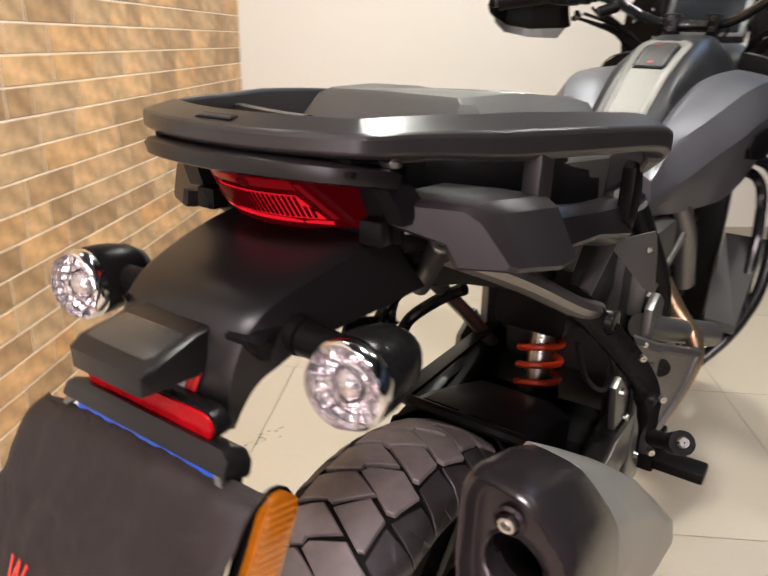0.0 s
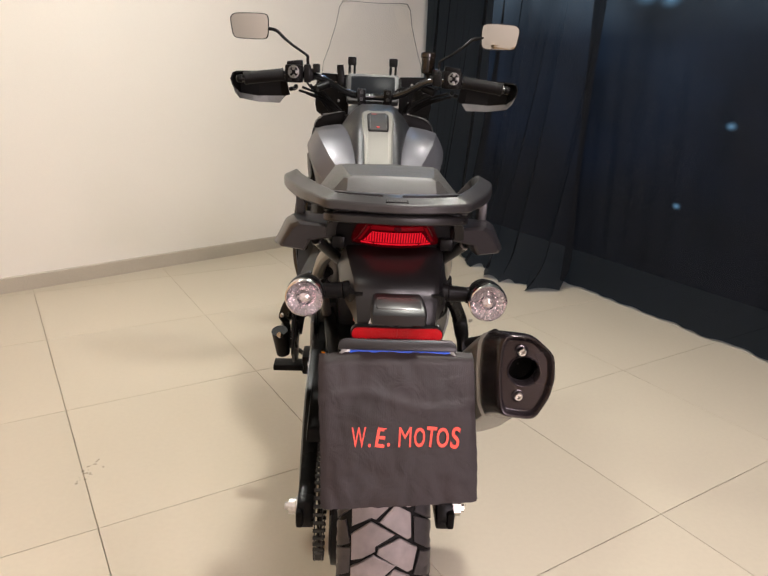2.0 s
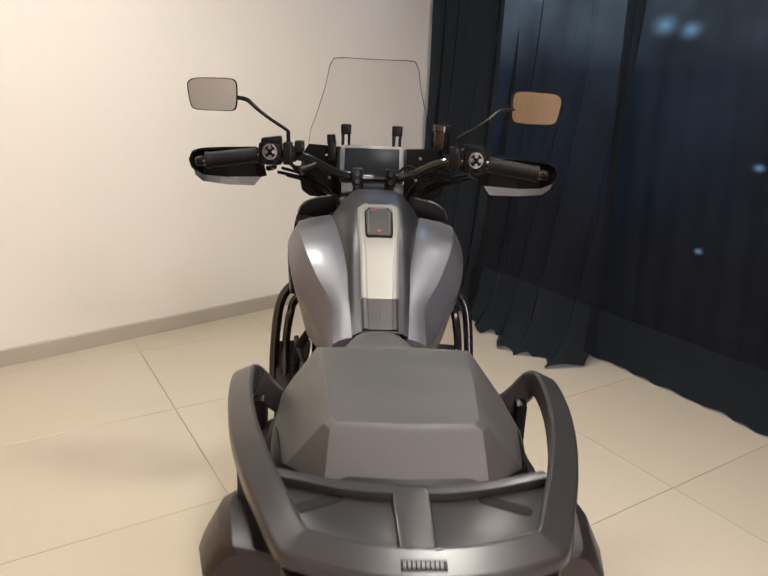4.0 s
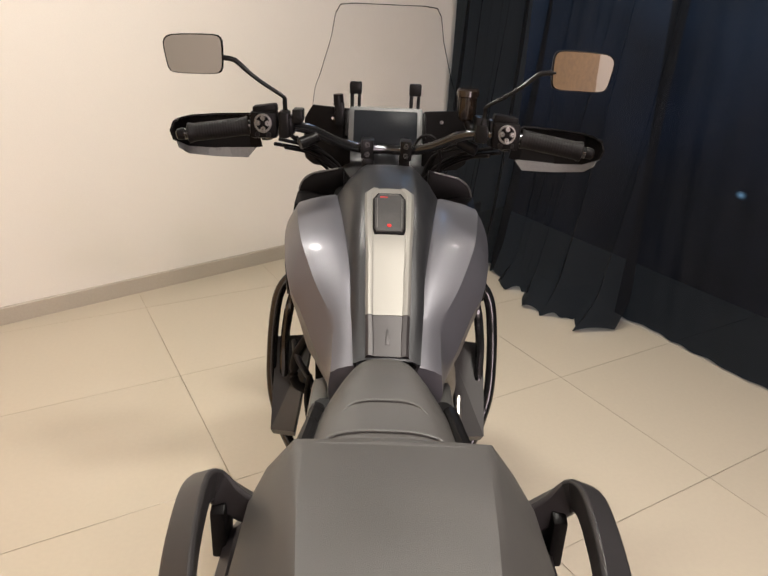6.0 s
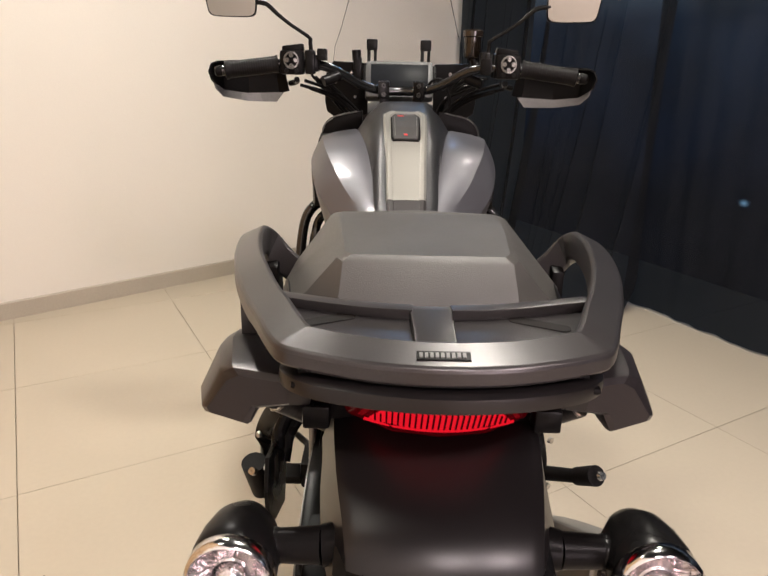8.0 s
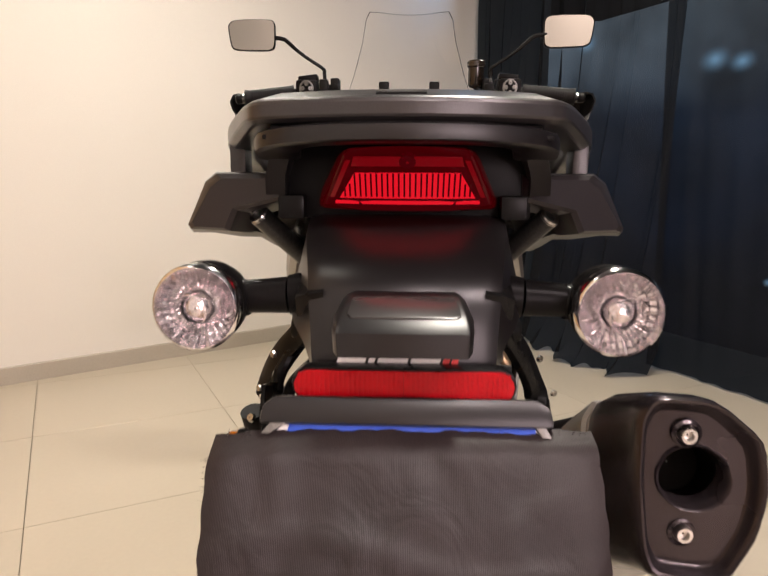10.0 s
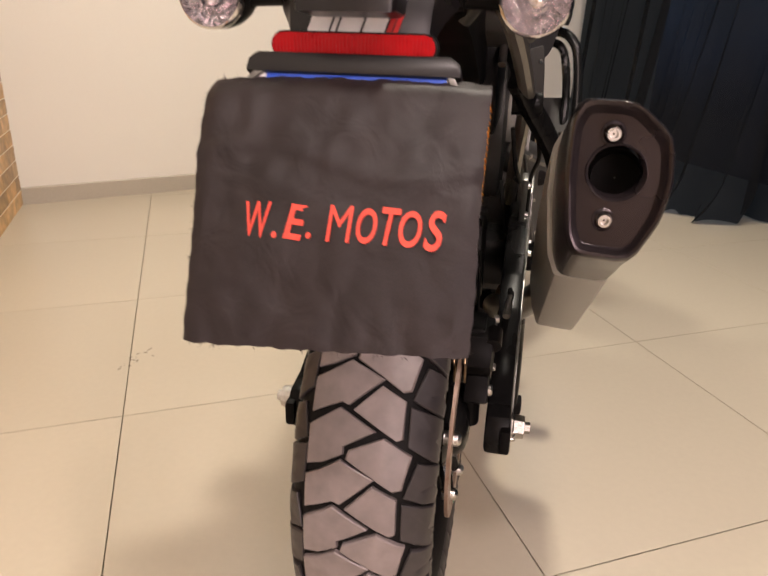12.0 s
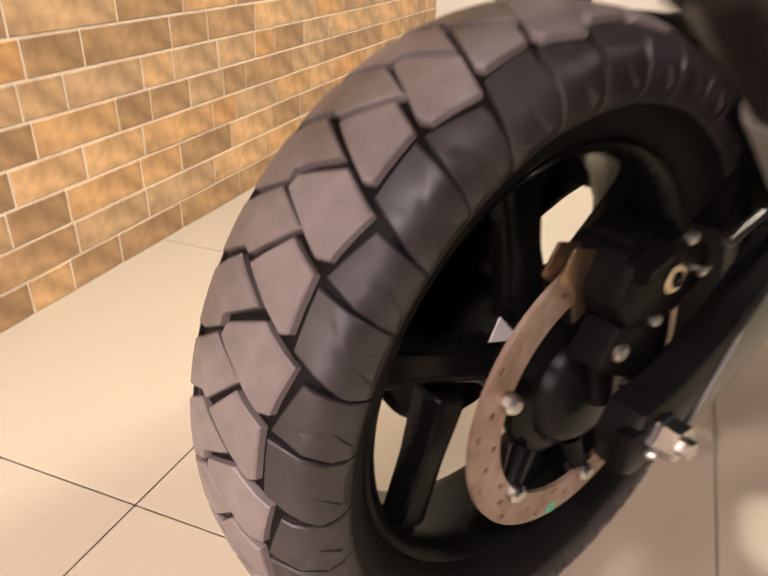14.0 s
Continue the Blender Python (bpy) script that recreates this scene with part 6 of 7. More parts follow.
# handlebar
before_bars = set(bpy.data.objects)
BAR = [(0.0, 1.505, 1.205), (0.06, 1.505, 1.207), (0.12, 1.49, 1.222), (0.2, 1.455, 1.262), (0.255, 1.44, 1.272), (0.34, 1.428, 1.272), (0.5, 1.395, 1.252)]
bar = bp("handlebar", tube([(-x, y, z) for x, y, z in BAR[::-1]] + BAR[1:], 0.0125, 14, 6), GLOSS, "black tubular handlebar", angle=60)
for s in (-1, 1):
    sub("clamp", block(s * 0.053 - 0.0165, s * 0.053 + 0.0165, 1.480, 1.530, 1.185, 1.232, 0.004), SATIN, bar, angle=40)
    for dz in (1.197, 1.221):
        sub("clamp_bolt", lathe([(0.0022, 0.002), (0.0028, 0.006), (0.0058, 0.006), (0.0066, 0.004), (0.0066, 0)], Vector((s * 0.053, 1.480, dz)), (0, -1, 0), 12), ENGINE, bar)
    sub("riser", block(s * 0.05 - 0.016, s * 0.05 + 0.016, 1.485, 1.525, 1.10, 1.19, 0.006), SATIN, bar)
    a, b = Vector((s * 0.345, 1.4275, 1.2715)), Vector((s * 0.497, 1.3965, 1.253))
    d = (b - a).normalized()
    prof = [(0.0235, 0.0), (0.0215, 0.006), (0.021, 0.012)]
    for k in range(18):
        prof += [(0.0212, 0.014 + k * 0.0065), (0.0205, 0.0165 + k * 0.0065), (0.0205, 0.0185 + k * 0.0065)]
    prof += [(0.0212, 0.137), (0.0228, 0.142), (0.0228, 0.149), (0.014, 0.152), (0.001, 0.152)]
    sub("grip", lathe(prof, a, d, 20), RUBBER, bar, "black ribbed rubber grip", angle=40)
    sub("bar_end", lathe([(0.012, 0.0), (0.014, 0.006), (0.012, 0.02), (0.006, 0.024), (0.001, 0.024)], b, d, 16), BLACK, bar)
    sub("switch_housing", block(-0.034, 0.034, -0.022, 0.024, -0.03, 0.03, 0.009, Matrix.Translation((s * 0.305, 1.432, 1.276))), BLACK, bar, "black switch housing", angle=40)
    for k, (dx, dz) in enumerate(((-0.012, 0.006), (0.012, 0.006), (0, 0.018), (0, -0.008), (-0.014, -0.02), (0.014, -0.02))):
        if k == 0:
            sub("button_ring", lathe([(0.0165, 0.0), (0.018, 0.003), (0.021, 0.003), (0.022, 0.0)], Vector((s * 0.305, 1.41, 1.282)), (0, -1, 0), 24), GREYMETAL, bar, "grey button surround")
            sub("switch_lid", block(-0.03, 0.03, -0.016, 0.02, -0.004, 0.016, 0.006, Matrix.Translation((s * 0.302, 1.436, 1.304)) @ Matrix.Rotation(0.12 * s, 4, "Y")), BLACK, bar, angle=40)
        sub("button", lathe([(0.001, 0.004), (0.005, 0.004), (0.0062, 0.002), (0.0065, 0)], Vector((s * 0.305 + dx, 1.41, 1.276 + dz)), (0, -1, 0), 10), (GREYMETAL if k < 4 else RUBBER), bar)
    sub("perch", block(-0.016, 0.016, -0.02, 0.02, -0.02, 0.022, 0.006, Matrix.Translation((s * 0.246, 1.442, 1.274))), SATIN, bar)
    sub("lever", tube(flip([(0.25, 1.462, 1.272), (0.31, 1.485, 1.268), (0.4, 1.465, 1.258), (0.48, 1.44, 1.246)], s), 0.0065, 8, flat=(0.0045, 0.008)), SATIN, bar, "black control lever")
bar_things = set(bpy.data.objects) - before_bars


# mirrors
def mirror(s):
    c = Vector((s * 0.458, 1.40, 1.452))
    st = bp("mirror_stem", tube(flip([(0.247, 1.438, 1.29), (0.248, 1.436, 1.335), (0.252, 1.432, 1.352), (0.30, 1.425, 1.39), (0.352, 1.418, 1.436), (0.37, 1.416, 1.446), (0.40, 1.412, 1.449)], s), 0.0058, 10, 5), SATIN, "black mirror stem")
    sub("stem_nut", lathe([(0.008, 0), (0.0105, 0.003), (0.0105, 0.014), (0.007, 0.02)], Vector((s * 0.247, 1.438, 1.292)), (0, 0, 1), 6), SATIN, st)
    o = [(-0.072, 0.028), (-0.055, 0.043), (0.055, 0.046), (0.07, 0.036), (0.069, -0.028), (0.055, -0.042), (-0.045, -0.042), (-0.062, -0.032)]
    o = rounded([(x, 0, z) for x, z in o], 0.3)
    turn = Matrix.Rotation(radians(7 if s < 0 else -9), 3, "Z") @ Matrix.Rotation(radians(-2.5 if s < 0 else -2), 3, "X")
    def at(k, y):
        return [c + turn @ Vector((p.x * k * -s, y, p.z * k)) for p in map(Vector, o)]
    sub("mirror_shell", ring_loft([at(0.97, 0.0), at(1.0, 0.003), at(1.0, 0.01), at(0.9, 0.019), at(0.6, 0.026)]), SATIN, st, "black mirror shell", angle=50)
    sub("mirror_glass", ring_loft([at(0.945, -0.0005), at(0.945, -0.002)]), MIRROR, st, "mirror glass", smooth=False)
    return st


both(mirror)


def turned(obs, f):
    """Sets the parts of the steering as they stand: turned a little to one side."""
    for ob in obs:
        for v in ob.data.vertices:
            v.co = f(v.co)


mirror_things = set(bpy.data.objects) - before_bars - bar_things
turned(bar_things, lambda p: Vector((0.91 * p.x - 0.011 * clamp01(abs(p.x) / 0.25), p.y - 0.065 * clamp01(abs(p.x) / 0.3) - 0.0333 * p.x, p.z + 0.030)))
turned(mirror_things, lambda p: Vector((0.93 * p.x - 0.012, p.y - 0.055 - 0.04 * p.x, p.z + 0.030 * (1 - clamp01((p.z - 1.30) / 0.12)))))


def hand_guard(s):
    def at(rows):
        return [[(s * x - 0.005, y - 0.0333 * s * x, z) for x, y, z in r] for r in rows]
    g = bp("hand_guard", sheet_loft(at((
        [(0.310, 1.492, 1.230), (0.340, 1.505, 1.222), (0.426, 1.495, 1.221), (0.488, 1.455, 1.230), (0.503, 1.405, 1.250), (0.503, 1.380, 1.258)],
        [(0.318, 1.492, 1.265), (0.345, 1.505, 1.265), (0.426, 1.497, 1.265), (0.490, 1.456, 1.268), (0.508, 1.405, 1.278), (0.509, 1.378, 1.280)],
        [(0.322, 1.490, 1.300), (0.340, 1.500, 1.309), (0.421, 1.490, 1.306), (0.484, 1.452, 1.304), (0.501, 1.405, 1.303), (0.502, 1.385, 1.300)],
        [(0.324, 1.478, 1.304), (0.340, 1.484, 1.313), (0.420, 1.476, 1.310), (0.476, 1.444, 1.308), (0.490, 1.405, 1.307), (0.491, 1.390, 1.304)])), 0.004), BLACK, "black plastic hand guard", angle=25)
    sub("guard_deflector", sheet_loft(at((
        [(0.349, 1.502, 1.199), (0.428, 1.492, 1.200), (0.490, 1.453, 1.212), (0.500, 1.41, 1.235)],
        [(0.327, 1.500, 1.226), (0.426, 1.494, 1.222), (0.488, 1.454, 1.231), (0.503, 1.406, 1.251)])), 0.003), SMOKE, g, "smoke grey lower deflector", angle=50)
    sub("guard_mount", tube(at(([(0.285, 1.46, 1.262), (0.29, 1.49, 1.255), (0.31, 1.507, 1.25)],))[0], 0.008, 8), SATIN, g)
    return g


both(hand_guard)
# cable bundle and brake reservoir
for s in (-1, 1):
    for k, (dx, dz) in enumerate(((0, 0), (0.012, -0.012), (-0.014, -0.02))):
        bp("cable", tube(flip([(0.265 + dx, 1.45, 1.26 + dz), (0.2, 1.5 + 0.01 * k, 1.235 + dz), (0.14, 1.56, 1.19 + dz), (0.09, 1.58, 1.12 + dz), (0.07, 1.54, 1.05)], s), 0.0045, 8), RUBBER, "black control cable")
bp("cable", tube([(0.06, 1.56, 1.21), (0.085, 1.54, 1.262), (0.12, 1.53, 1.262), (0.14, 1.54, 1.2), (0.12, 1.56, 1.12)], 0.0038, 8), RUBBER, "black looped cable")

# dash, brackets, windscreen
tilt = Matrix.Translation((-0.005, 1.662, 1.262)) @ Matrix.Rotation(radians(-28), 4, "X")
dash = bp("instrument_panel", block(-0.103, 0.103, -0.012, 0.03, -0.062, 0.058, 0.014, tilt), BEZEL, "grey instrument panel with a dark screen", angle=40)
sub("screen", block(-0.087, 0.087, -0.0145, -0.008, -0.05, 0.044, 0.004, tilt), SCREEN, dash, "dark unlit screen", angle=40)
for s in (-1, 1):
    sub("panel_ear", block(s * 0.105 - 0.006, s * 0.105 + 0.006, -0.008, 0.02, -0.03, 0.045, 0.004, tilt), BLACK, dash)
    bx = s * 0.0815 - 0.008
    br = bp("screen_bracket", joined(block(bx - 0.0145, bx - 0.0045, 1.7, 1.714, 1.26, 1.365, 0.002), block(bx + 0.0055, bx + 0.0145, 1.7, 1.714, 1.26, 1.365, 0.002), block(bx - 0.0165, bx + 0.0165, 1.692, 1.716, 1.345, 1.377, 0.004)), SATIN, "black windscreen slide bracket")
bp("screen_knob", joined(block(-0.145, -0.119, 1.665, 1.69, 1.262, 1.325, 0.005), rod((-0.134, 1.678, 1.315), (-0.136, 1.678, 1.345), 0.0145, 0.0135)), SATIN, "black screen adjuster knob")
rows = []
for y, z, w in ((1.77, 1.20, 0.20), (1.745, 1.28, 0.197), (1.72, 1.355, 0.186), (1.70, 1.40, 0.168), (1.655, 1.49, 0.138), (1.62, 1.55, 0.125), (1.605, 1.57, 0.112)):
    rows.append([(w * t + 0.018 * min(0.0, t), y + 0.10 * (1 - t * t) * 0.6, z + (0.004 if abs(t) < 0.8 else 0)) for t in (-1, -0.75, -0.5, -0.25, 0, 0.25, 0.5, 0.75, 1)])
ws = bp("windscreen", sheet_loft(rows, 0.003), GLASS, "clear polycarbonate windscreen", angle=60)
ws.visible_shadow = False
for s in (-1, 1):
    cw = bp("cockpit_wing", slab(flip2([(0.10, 1.308), (0.207, 1.312), (0.230, 1.275), (0.234, 1.194), (0.228, 1.163), (0.204, 1.146), (0.10, 1.14)], s), lambda p, k: Vector((p[0], 1.662 + 0.2 * abs(p[0]) - 0.008 * k, p[1])), 0.003), BLACK, "black plastic cockpit side wing", angle=30)
    for x, z in ((0.15, 1.28), (0.14, 1.21), (0.2, 1.25)):
        sub("wing_bolt", lathe([(0.001, 0.004), (0.004, 0.004), (0.0055, 0)], Vector((s * x, 1.654 + 0.2 * x, z)), (0, -1, 0), 10), STEEL, cw)
    ear = [(0.11, 1.178), (0.126, 1.175), (0.190, 1.160), (0.216, 1.141), (0.226, 1.117), (0.224, 1.088), (0.138, 1.10), (0.11, 1.11)]
    te = bp("tank_ear", slab(flip2(ear, s), lambda p, k: Vector((p[0], 1.545 - 0.02 * k, p[1])), 0.003), BLACK, "black pointed duct ear", angle=30)
    # thin pale tube along the ear's top edge
    sub("ear_edge", tube([(s * x, 1.526, z + 0.001) for x, z in ear[1:6]], 0.0022, 8), GREYMETAL, te, "thin pale edge")
    bp("switch_clamp", joined(block(s * 0.242 - 0.012, s * 0.242 + 0.012, 1.36, 1.40, 1.278, 1.338, 0.005), block(s * 0.212 - 0.012, s * 0.212 + 0.012, 1.37, 1.42, 1.312, 1.342, 0.004), rod((s * 0.17, 1.42, 1.275), (s * 0.21, 1.40, 1.26), 0.014)), SATIN, "black bar clamp with cable sockets", angle=40)
bp("reservoir_cap", lathe([(0.022, 0.0), (0.0265, 0.003), (0.0265, 0.016), (0.022, 0.02), (0.001, 0.02)], Vector((0.184, 1.44, 1.378)), (0, 0, 1), 20), CUP, "dark brown reservoir cap", angle=40)
bp("reservoir_cup", lathe([(0.018, 0.0), (0.0225, 0.006), (0.0225, 0.06)], Vector((0.184, 1.44, 1.325)), (0, 0, 1), 20), CUP, "smoky brown fluid cup", angle=40)
bp("reservoir_mount", tube([(0.184, 1.44, 1.335), (0.195, 1.435, 1.31), (0.21, 1.42, 1.295)], 0.012, 10), SATIN, "black reservoir mount")
for k in range(5):
    bp("cable", tube([(0.2 + 0.008 * k, 1.46, 1.25 + 0.006 * k), (0.17, 1.53 + 0.012 * k, 1.235 + 0.008 * k), (0.12, 1.59 + 0.01 * k, 1.20 - 0.01 * k), (0.09 + 0.01 * k, 1.60, 1.12)], 0.0036, 8), RUBBER, "black control cable")
    bp("cable", tube([(-0.2 - 0.012 * k, 1.46, 1.255 + 0.005 * k), (-0.17, 1.54 + 0.01 * k, 1.22 - 0.012 * k), (-0.13, 1.58, 1.17 - 0.008 * k), (-0.1 - 0.008 * k, 1.57, 1.08)], 0.0036, 8), RUBBER, "black control cable")
# fork, front wheel, nose
bp("triple_clamp", block(-0.12, 0.12, 1.49, 1.56, 1.08, 1.11, 0.012), SATIN)
for s in (-1, 1):
    bp("fork_leg", joined(rod((s * 0.105, 1.5, 1.12), (s * 0.105, 1.74, 0.58), 0.027), rod((s * 0.105, 1.74, 0.58), (s * 0.105, 1.815, 0.36), 0.03)), SATIN, "black fork leg")
FX = Vector((0, 1.81, 0.385))
fp = [(r + 0.012, x * 0.68) for r, x in TYRE_PROFILE]
bp("front_tyre", lathe([(r, x) for r, x in fp] + [(r, -x) for r, x in fp[-2::-1]], FX, seg=64), RUBBER, "black front tyre", angle=60)
fr = bp("front_rim", lathe([(0.235, -0.044), (0.215, -0.038), (0.21, 0), (0.215, 0.038), (0.235, 0.044), (0.222, 0.046), (0.205, 0.03), (0.2, 0), (0.205, -0.03), (0.222, -0.046)], FX, seg=48, close=True), SATIN, "black front rim", angle=50)
for k in range(10):
    w = radians(36 * k)
    sub("spoke", rod(FX + Vector((0.02 * (-1) ** k, 0.03 * math.cos(w), 0.03 * math.sin(w))), FX + Vector((0, 0.205 * math.cos(w), 0.205 * math.sin(w))), 0.014, 0.01, 8), SATIN, fr)
sub("hub", rod(FX - Vector((0.09, 0, 0)), FX + Vector((0.09, 0, 0)), 0.03), SATIN, fr)
rows = []
for k in range(9):
    w = radians(140 - 14 * k)
    rows.append([(x, FX.y + (0.36 - dz) * math.cos(w), FX.z + (0.36 - dz) * math.sin(w)) for x, dz in ((-0.07, 0.05), (-0.06, 0.01), (0, 0), (0.06, 0.01), (0.07, 0.05))])
bp("front_mudguard", sheet_loft(rows, 0.004), BLACK, "black front mudguard", angle=50)
bp("nose_fairing", ring_loft([[(-w, y, z0), (-w * 1.05, y, (z0 + z1) / 2), (-w * 0.8, y, z1), (0, y, z1 + 0.02), (w * 0.8, y, z1), (w * 1.05, y, (z0 + z1) / 2), (w, y, z0), (0, y, z0 - 0.02)] for y, w, z0, z1 in ((1.6, 0.12, 0.98, 1.12), (1.68, 0.17, 0.96, 1.18), (1.78, 0.18, 0.95, 1.2), (1.86, 0.15, 0.97, 1.17), (1.9, 0.11, 1.0, 1.13))]), DARKPANEL, "dark grey headlamp fairing", soft=1, angle=180)

# ---- cloth over the number plate ----
rng = random.Random(5)
CORNERS = [Vector(p) for p in ((-0.113, -0.150, 0.911), (0.121, -0.143, 0.915), (-0.101, -0.252, 0.715), (0.126, -0.244, 0.723))]


def cloth_at(u, v):
    """A point of the cloth: u from -1 to 1 across, v from 0 at the top to 1, bulging a little in the middle."""
    a = CORNERS[0].lerp(CORNERS[1], (u + 1) / 2)
    b = CORNERS[2].lerp(CORNERS[3], (u + 1) / 2)
    p = a.lerp(b, v)
    p.y -= 0.010 * 4 * v * (1 - v) * (1 - 0.35 * u * u)
    return p


CT, CB = cloth_at(0, 0), cloth_at(0, 1)
cols, rws = 44, 44
rows = []
for j in range(rws + 1):
    v = j / rws
    row = []
    for i in range(cols + 1):
        u = i / cols * 2 - 1
        p = cloth_at(u, v)
        x = 0.0008 * math.sin(v * 9 + (1 if u > 0 else 2.5)) * abs(u)
        sag = 0.0028 * noise.noise(Vector((u * 2.2, v * 2.6, 1.0))) + 0.0022 * noise.noise(Vector((u * 6, v * 7, 4.0))) + 0.0008 * noise.noise(Vector((u * 17, v * 21, 7.0)))
        crease = 0.0022 * math.exp(-((v - 0.30 - 0.06 * math.sin(u * 3)) / 0.03) ** 2)
        edge = max(0, abs(u) - 0.9) / 0.1
        back = 0.003 * edge ** 2 + 0.012 * max(0, 0.03 - v) / 0.03
        row.append((p.x + x + 0.0005 * math.sin(v * 60 + i) * (abs(u) == 1), p.y + (sag * -1 - crease) + back, p.z - 0.005 * abs(u) ** 4 * max(0, 1 - 6 * v) + (0.0005 * math.sin(i * 1.9) + 0.0004 * math.sin(i * 0.7) if j in (0, rws) else 0)))
    rows.append(row)
cover = tagged(part("plate_cover", sheet_loft(rows, -0.003), CLOTH, None, angle=80), "black cloth with red hand-painted words, draped over the number plate", "cloth")


# loose threads along its cut edges
bm = bmesh.new()
for k in range(150):
    e = rng.choice(("top", "top", "side", "side", "low"))
    sx, v = rng.choice((-1, 1)), rng.uniform(0.0, 1.0)
    if e == "side":
        p = cloth_at(sx, v) + Vector((0, 0.002, 0))
        d = Vector((sx, rng.uniform(-0.5, 0.3), rng.uniform(-0.7, 0.4)))
    else:
        p = cloth_at(rng.uniform(-0.98, 0.98), 0 if e == "top" else 1) + Vector((0, 0.006 if e == "top" else 0.0, -0.001))
        d = Vector((rng.uniform(-0.8, 0.8), rng.uniform(-0.6, 0.4), 1 if e == "top" else -1))
    d = d.normalized() * rng.uniform(0.002, 0.006)
    w = d.cross(Vector((0, 1, 0.2))).normalized() * 0.0003
    a, b, c = bm.verts.new(p - w), bm.verts.new(p + w), bm.verts.new(p + d)
    t = bm.verts.new(p + Vector((0, 0.0004, 0)))
    for f in ((a, b, c), (b, t, c), (t, a, c)):
        bm.faces.new(f)
fray = part("loose_thread", bm, CLOTH, None, smooth=False)
fray.parent = cover
tagged(fray, "short frayed black threads", kind="stuff")


def cloth_y(z):
    return cloth_at(0, (CT.z - z) / (CT.z - CB.z)).y


LEAN_BACK = math.atan2(CT.y - CB.y, CT.z - CB.z)


def letter(char, x0, x1, z0, z1, turn_by=0.0):
    """One painted letter between x0 and x1, z0 and z1, on the cloth."""
    cu = bpy.data.curves.new("letter", "FONT")
    cu.body, cu.size, cu.extrude, cu.offset, cu.shear = char, 1.0, 0.02, -0.005 if char == "M" else 0.0 if char == "W" else 0.014, 0.1
    tmp = bpy.data.objects.new("tmp", cu)
    me = bpy.data.meshes.new_from_object(tmp)
    bpy.data.objects.remove(tmp)
    xs, ys = [v.co.x for v in me.vertices], [v.co.y for v in me.vertices]
    kx, ky = (x1 - x0) / (max(xs) - min(xs)), (z1 - z0) / (max(ys) - min(ys))
    up = 1 / math.cos(LEAN_BACK)
    me.transform(Matrix.Rotation(radians(turn_by), 4, "Z") @ Matrix.Diagonal((kx, ky * up, 0.04, 1)) @ Matrix.Translation((-(max(xs) + min(xs)) / 2, -min(ys), 0)))
    me.transform(Matrix.Translation(((x0 + x1) / 2, cloth_y(z0) - 0.0042, z0)) @ Matrix.Rotation(math.pi / 2 - LEAN_BACK, 4, "X"))
    me.materials.append(LETTER)
    ob = new("letter", me)
    ob.parent = cover
    return tagged(ob, "red hand-painted letter")


for spec_ in (("W", -0.0595, -0.0385, 0.7975, 0.8235, 3), (".", -0.0365, -0.0325, 0.7985, 0.803, 0), ("E", -0.0268, -0.0112, 0.7985, 0.8235, -4), (".", -0.0085, -0.0045, 0.8, 0.8045, 0), ("M", 0.008, 0.0283, 0.7995, 0.825, 2), ("O", 0.0312, 0.0472, 0.8, 0.8245, 0), ("T", 0.0488, 0.0638, 0.8, 0.8262, -3), ("O", 0.0645, 0.0822, 0.8, 0.825, 0), ("S", 0.0843, 0.0978, 0.7985, 0.8265, -4)):
    letter(*spec_)

# ---- pieces of floor and wall ----
def tile_mesh():
    g = 0.0011
    a = 0.4 - g
    bm = bmesh.new()
    prof = [(a, -0.0016), (a, -0.0006), (a - 0.0008, 0.0)]
    rings = [[bm.verts.new((sx * r, sy * r, z)) for sx, sy in ((-1, -1), (1, -1), (1, 1), (-1, 1))] for r, z in prof]
    for p, q in zip(rings, rings[1:]):
        for i in range(4):
            bm.faces.new((p[i], p[(i + 1) % 4], q[(i + 1) % 4], q[i]))
    bm.faces.new(rings[-1])
    me = finish(bm, False)
    me.materials.append(TILE)
    return me


rng = random.Random(21)
bm = bmesh.new()
for k in range(26):
    c = Vector((-0.935 + rng.gauss(0, 0.012), 0.90 + rng.gauss(0, 0.035), 0.0))
    r, n = rng.uniform(0.0015, 0.006), 7
    ring = [bm.verts.new(c + Vector((r * rng.uniform(0.5, 1.2) * math.cos(6.283 * j / n), r * rng.uniform(0.5, 1.2) * math.sin(6.283 * j / n), 0.0004))) for j in range(n)]
    top = bm.verts.new(c + Vector((0, 0, 0.0014)))
    for j in range(n):
        bm.faces.new((ring[j], ring[(j + 1) % n], top))
dirt = part("dirt_crumb", bm, material("grey_brown_dirt", (0.27, 0.23, 0.18), 0.9, vary=0.3), None, smooth=False)
dirt.parent = floor
tagged(dirt, "small grey-brown dirt crumbs along a tile joint", kind="stuff")
tile_me = tile_mesh()
tile_me.transform(Matrix(((TU.x / 0.8, TV.x / 0.8, 0), (TU.y / 0.8, TV.y / 0.8, 0), (0, 0, 1))).to_4x4())
for i in range(-6, 7):
    for j in range(-8, 6):
        c = TO + TU * (i + 0.5) + TV * (j + 0.5)
        if -3.6 < c.x < 4.4 and -4.5 < c.y < 6.0 and (c - CUR0).dot(GN) < 0.5:
            ob = new("tile", tile_me)
            ob.parent = floor
            ob.matrix_basis = Matrix.Translation(c)


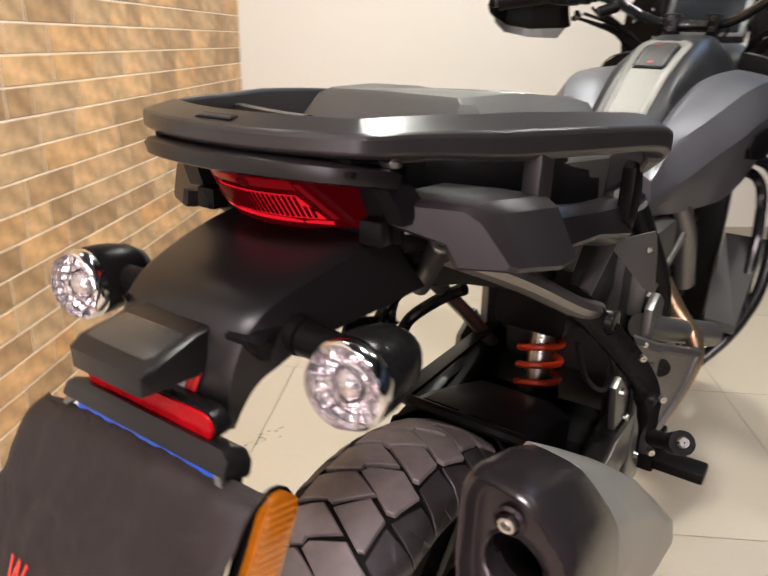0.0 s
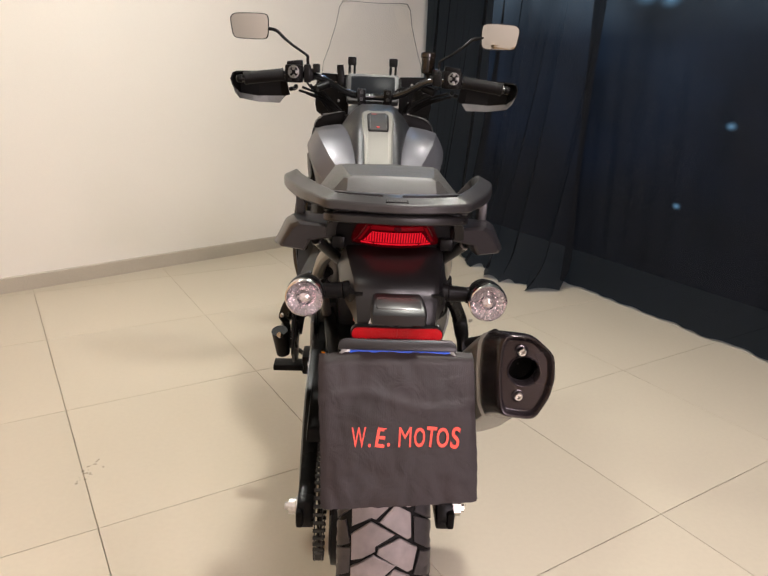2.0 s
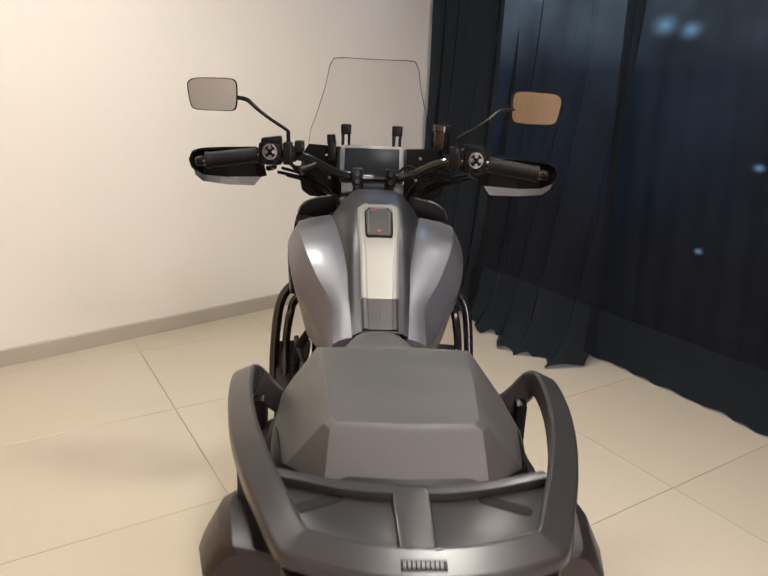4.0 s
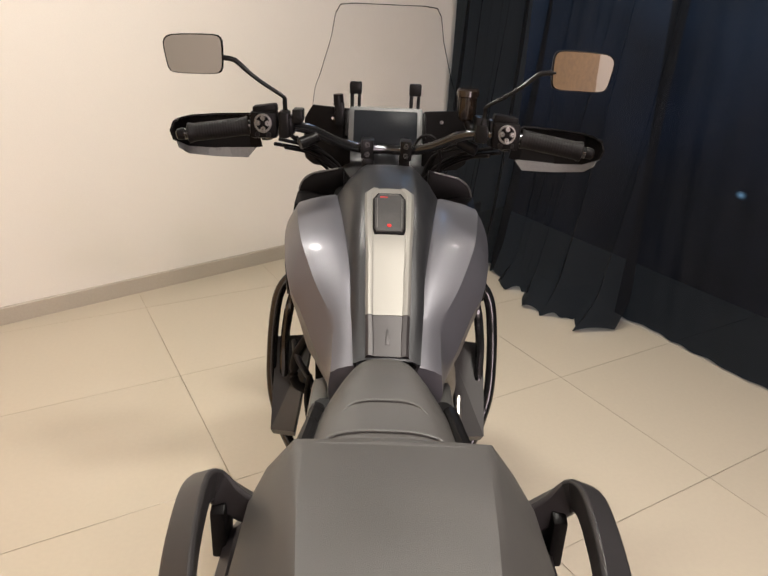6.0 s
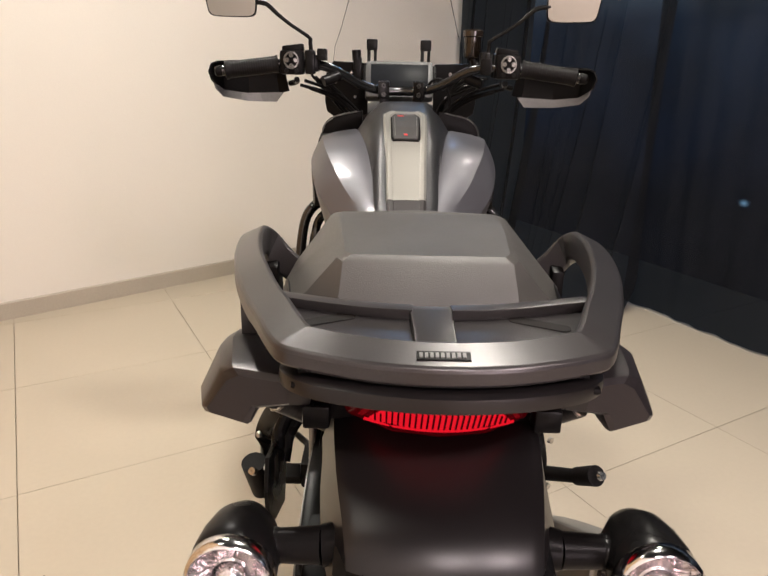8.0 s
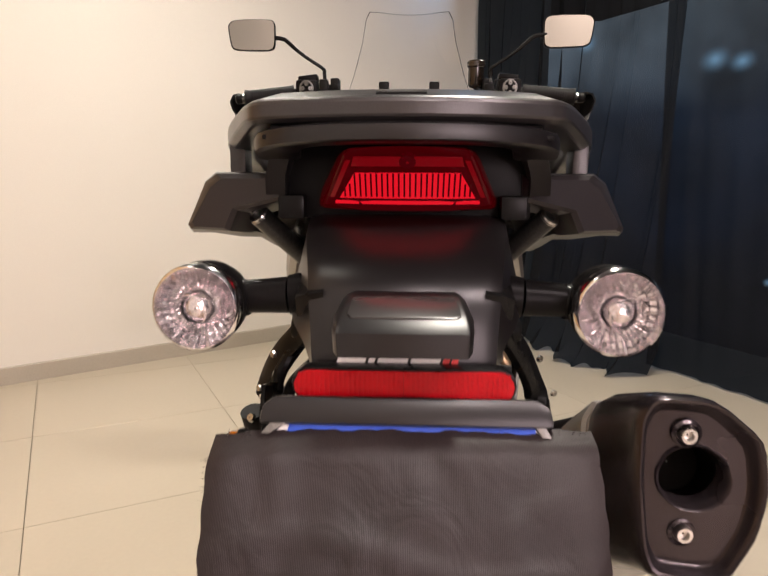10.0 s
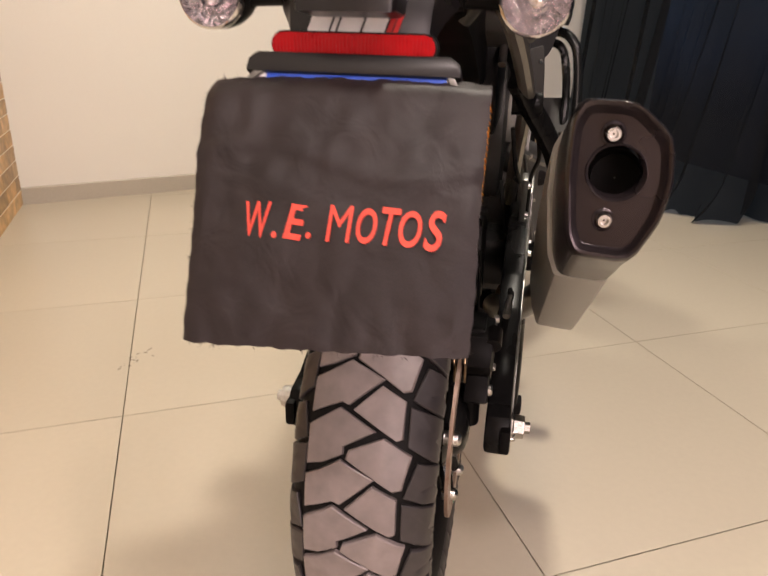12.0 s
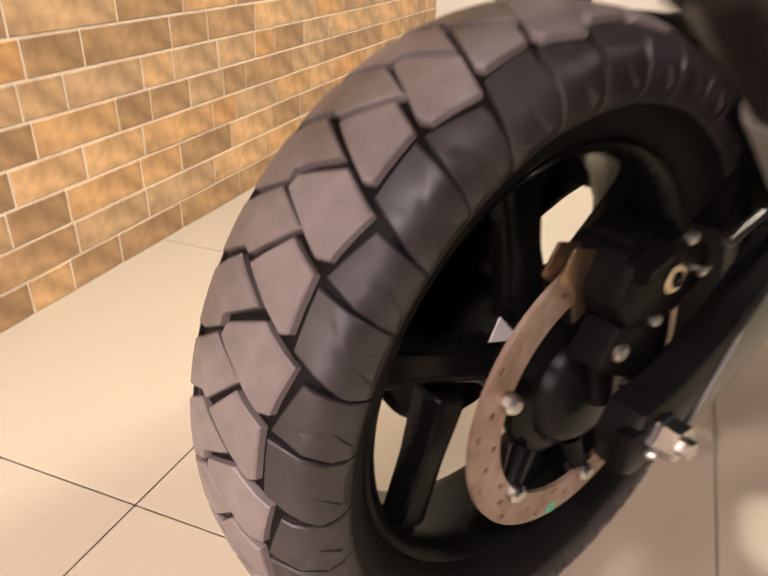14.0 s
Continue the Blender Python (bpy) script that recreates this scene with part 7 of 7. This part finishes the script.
def brick_mesh(length, h=0.0748):
    bm = bmesh.new()
    l, t = length - 0.005, 0.0025
    rng = random.Random(int(length * 1000))
    xs = [0.0, 0.33, 0.66, 1.0]
    lo = [(x, z) for x, z in ((0, 0), (l, 0), (l, h), (0, h))]
    base = [bm.verts.new((x, 0.0, z)) for x, z in lo]
    e = 0.0022
    top = [bm.verts.new((x + (e if x == 0 else -e), t + rng.uniform(-0.0012, 0.0012), z + (e if z == 0 else -e))) for x, z in lo]
    bm.faces.new(top)
    for i in range(4):
        bm.faces.new((base[i], base[(i + 1) % 4], top[(i + 1) % 4], top[i]))
    me = finish(bm, False)
    me.materials.append(BRICK)
    return me


LENGTHS = (0.12, 0.16, 0.20, 0.245, 0.30)
brick_me = {l: brick_mesh(l) for l in LENGTHS}
rng = random.Random(11)
face_turn = Matrix.Rotation(math.atan2(BD.y, BD.x), 4, "Z")
near, rest = [], []
for row in range(int(ROOM_H / 0.08)):
    s = -rng.choice((0.02, 0.06, 0.1))
    while s < 3.05:
        l = rng.choice((0.12, 0.16, 0.20, 0.245, 0.245, 0.30))
        if s >= 0 or True:
            (near if (0.25 < s < 3.0 and row < 20) else rest).append((max(s, 0.0), row * 0.08 + 0.003, l))
        s += l
near.sort(key=lambda b: (abs(b[0] - 1.9) * 0.6 + b[1]))
rest += near[300:]
near = near[:300]
rot = face_turn
for s, z, l in near:
    ob = new("brick", brick_me[l])
    ob.parent = brick_wall
    ob.matrix_basis = Matrix.Translation(CORNER + BD * s + Vector((0, 0, z))) @ rot
bm = bmesh.new()
verts, faces = [], []
for s, z, l in rest:
    m = Matrix.Translation(CORNER + BD * s + Vector((0, 0, z))) @ rot
    base = len(verts)
    me = brick_me[l]
    verts += [m @ v.co for v in me.vertices]
    faces += [[base + i for i in p.vertices] for p in me.polygons]
me = bpy.data.meshes.new("bricks")
me.from_pydata(verts, [], faces)
me.materials.append(BRICK)
ob = new("bricks", me)
ob.parent = brick_wall
tagged(ob, "ochre brick tiles", kind="stuff")
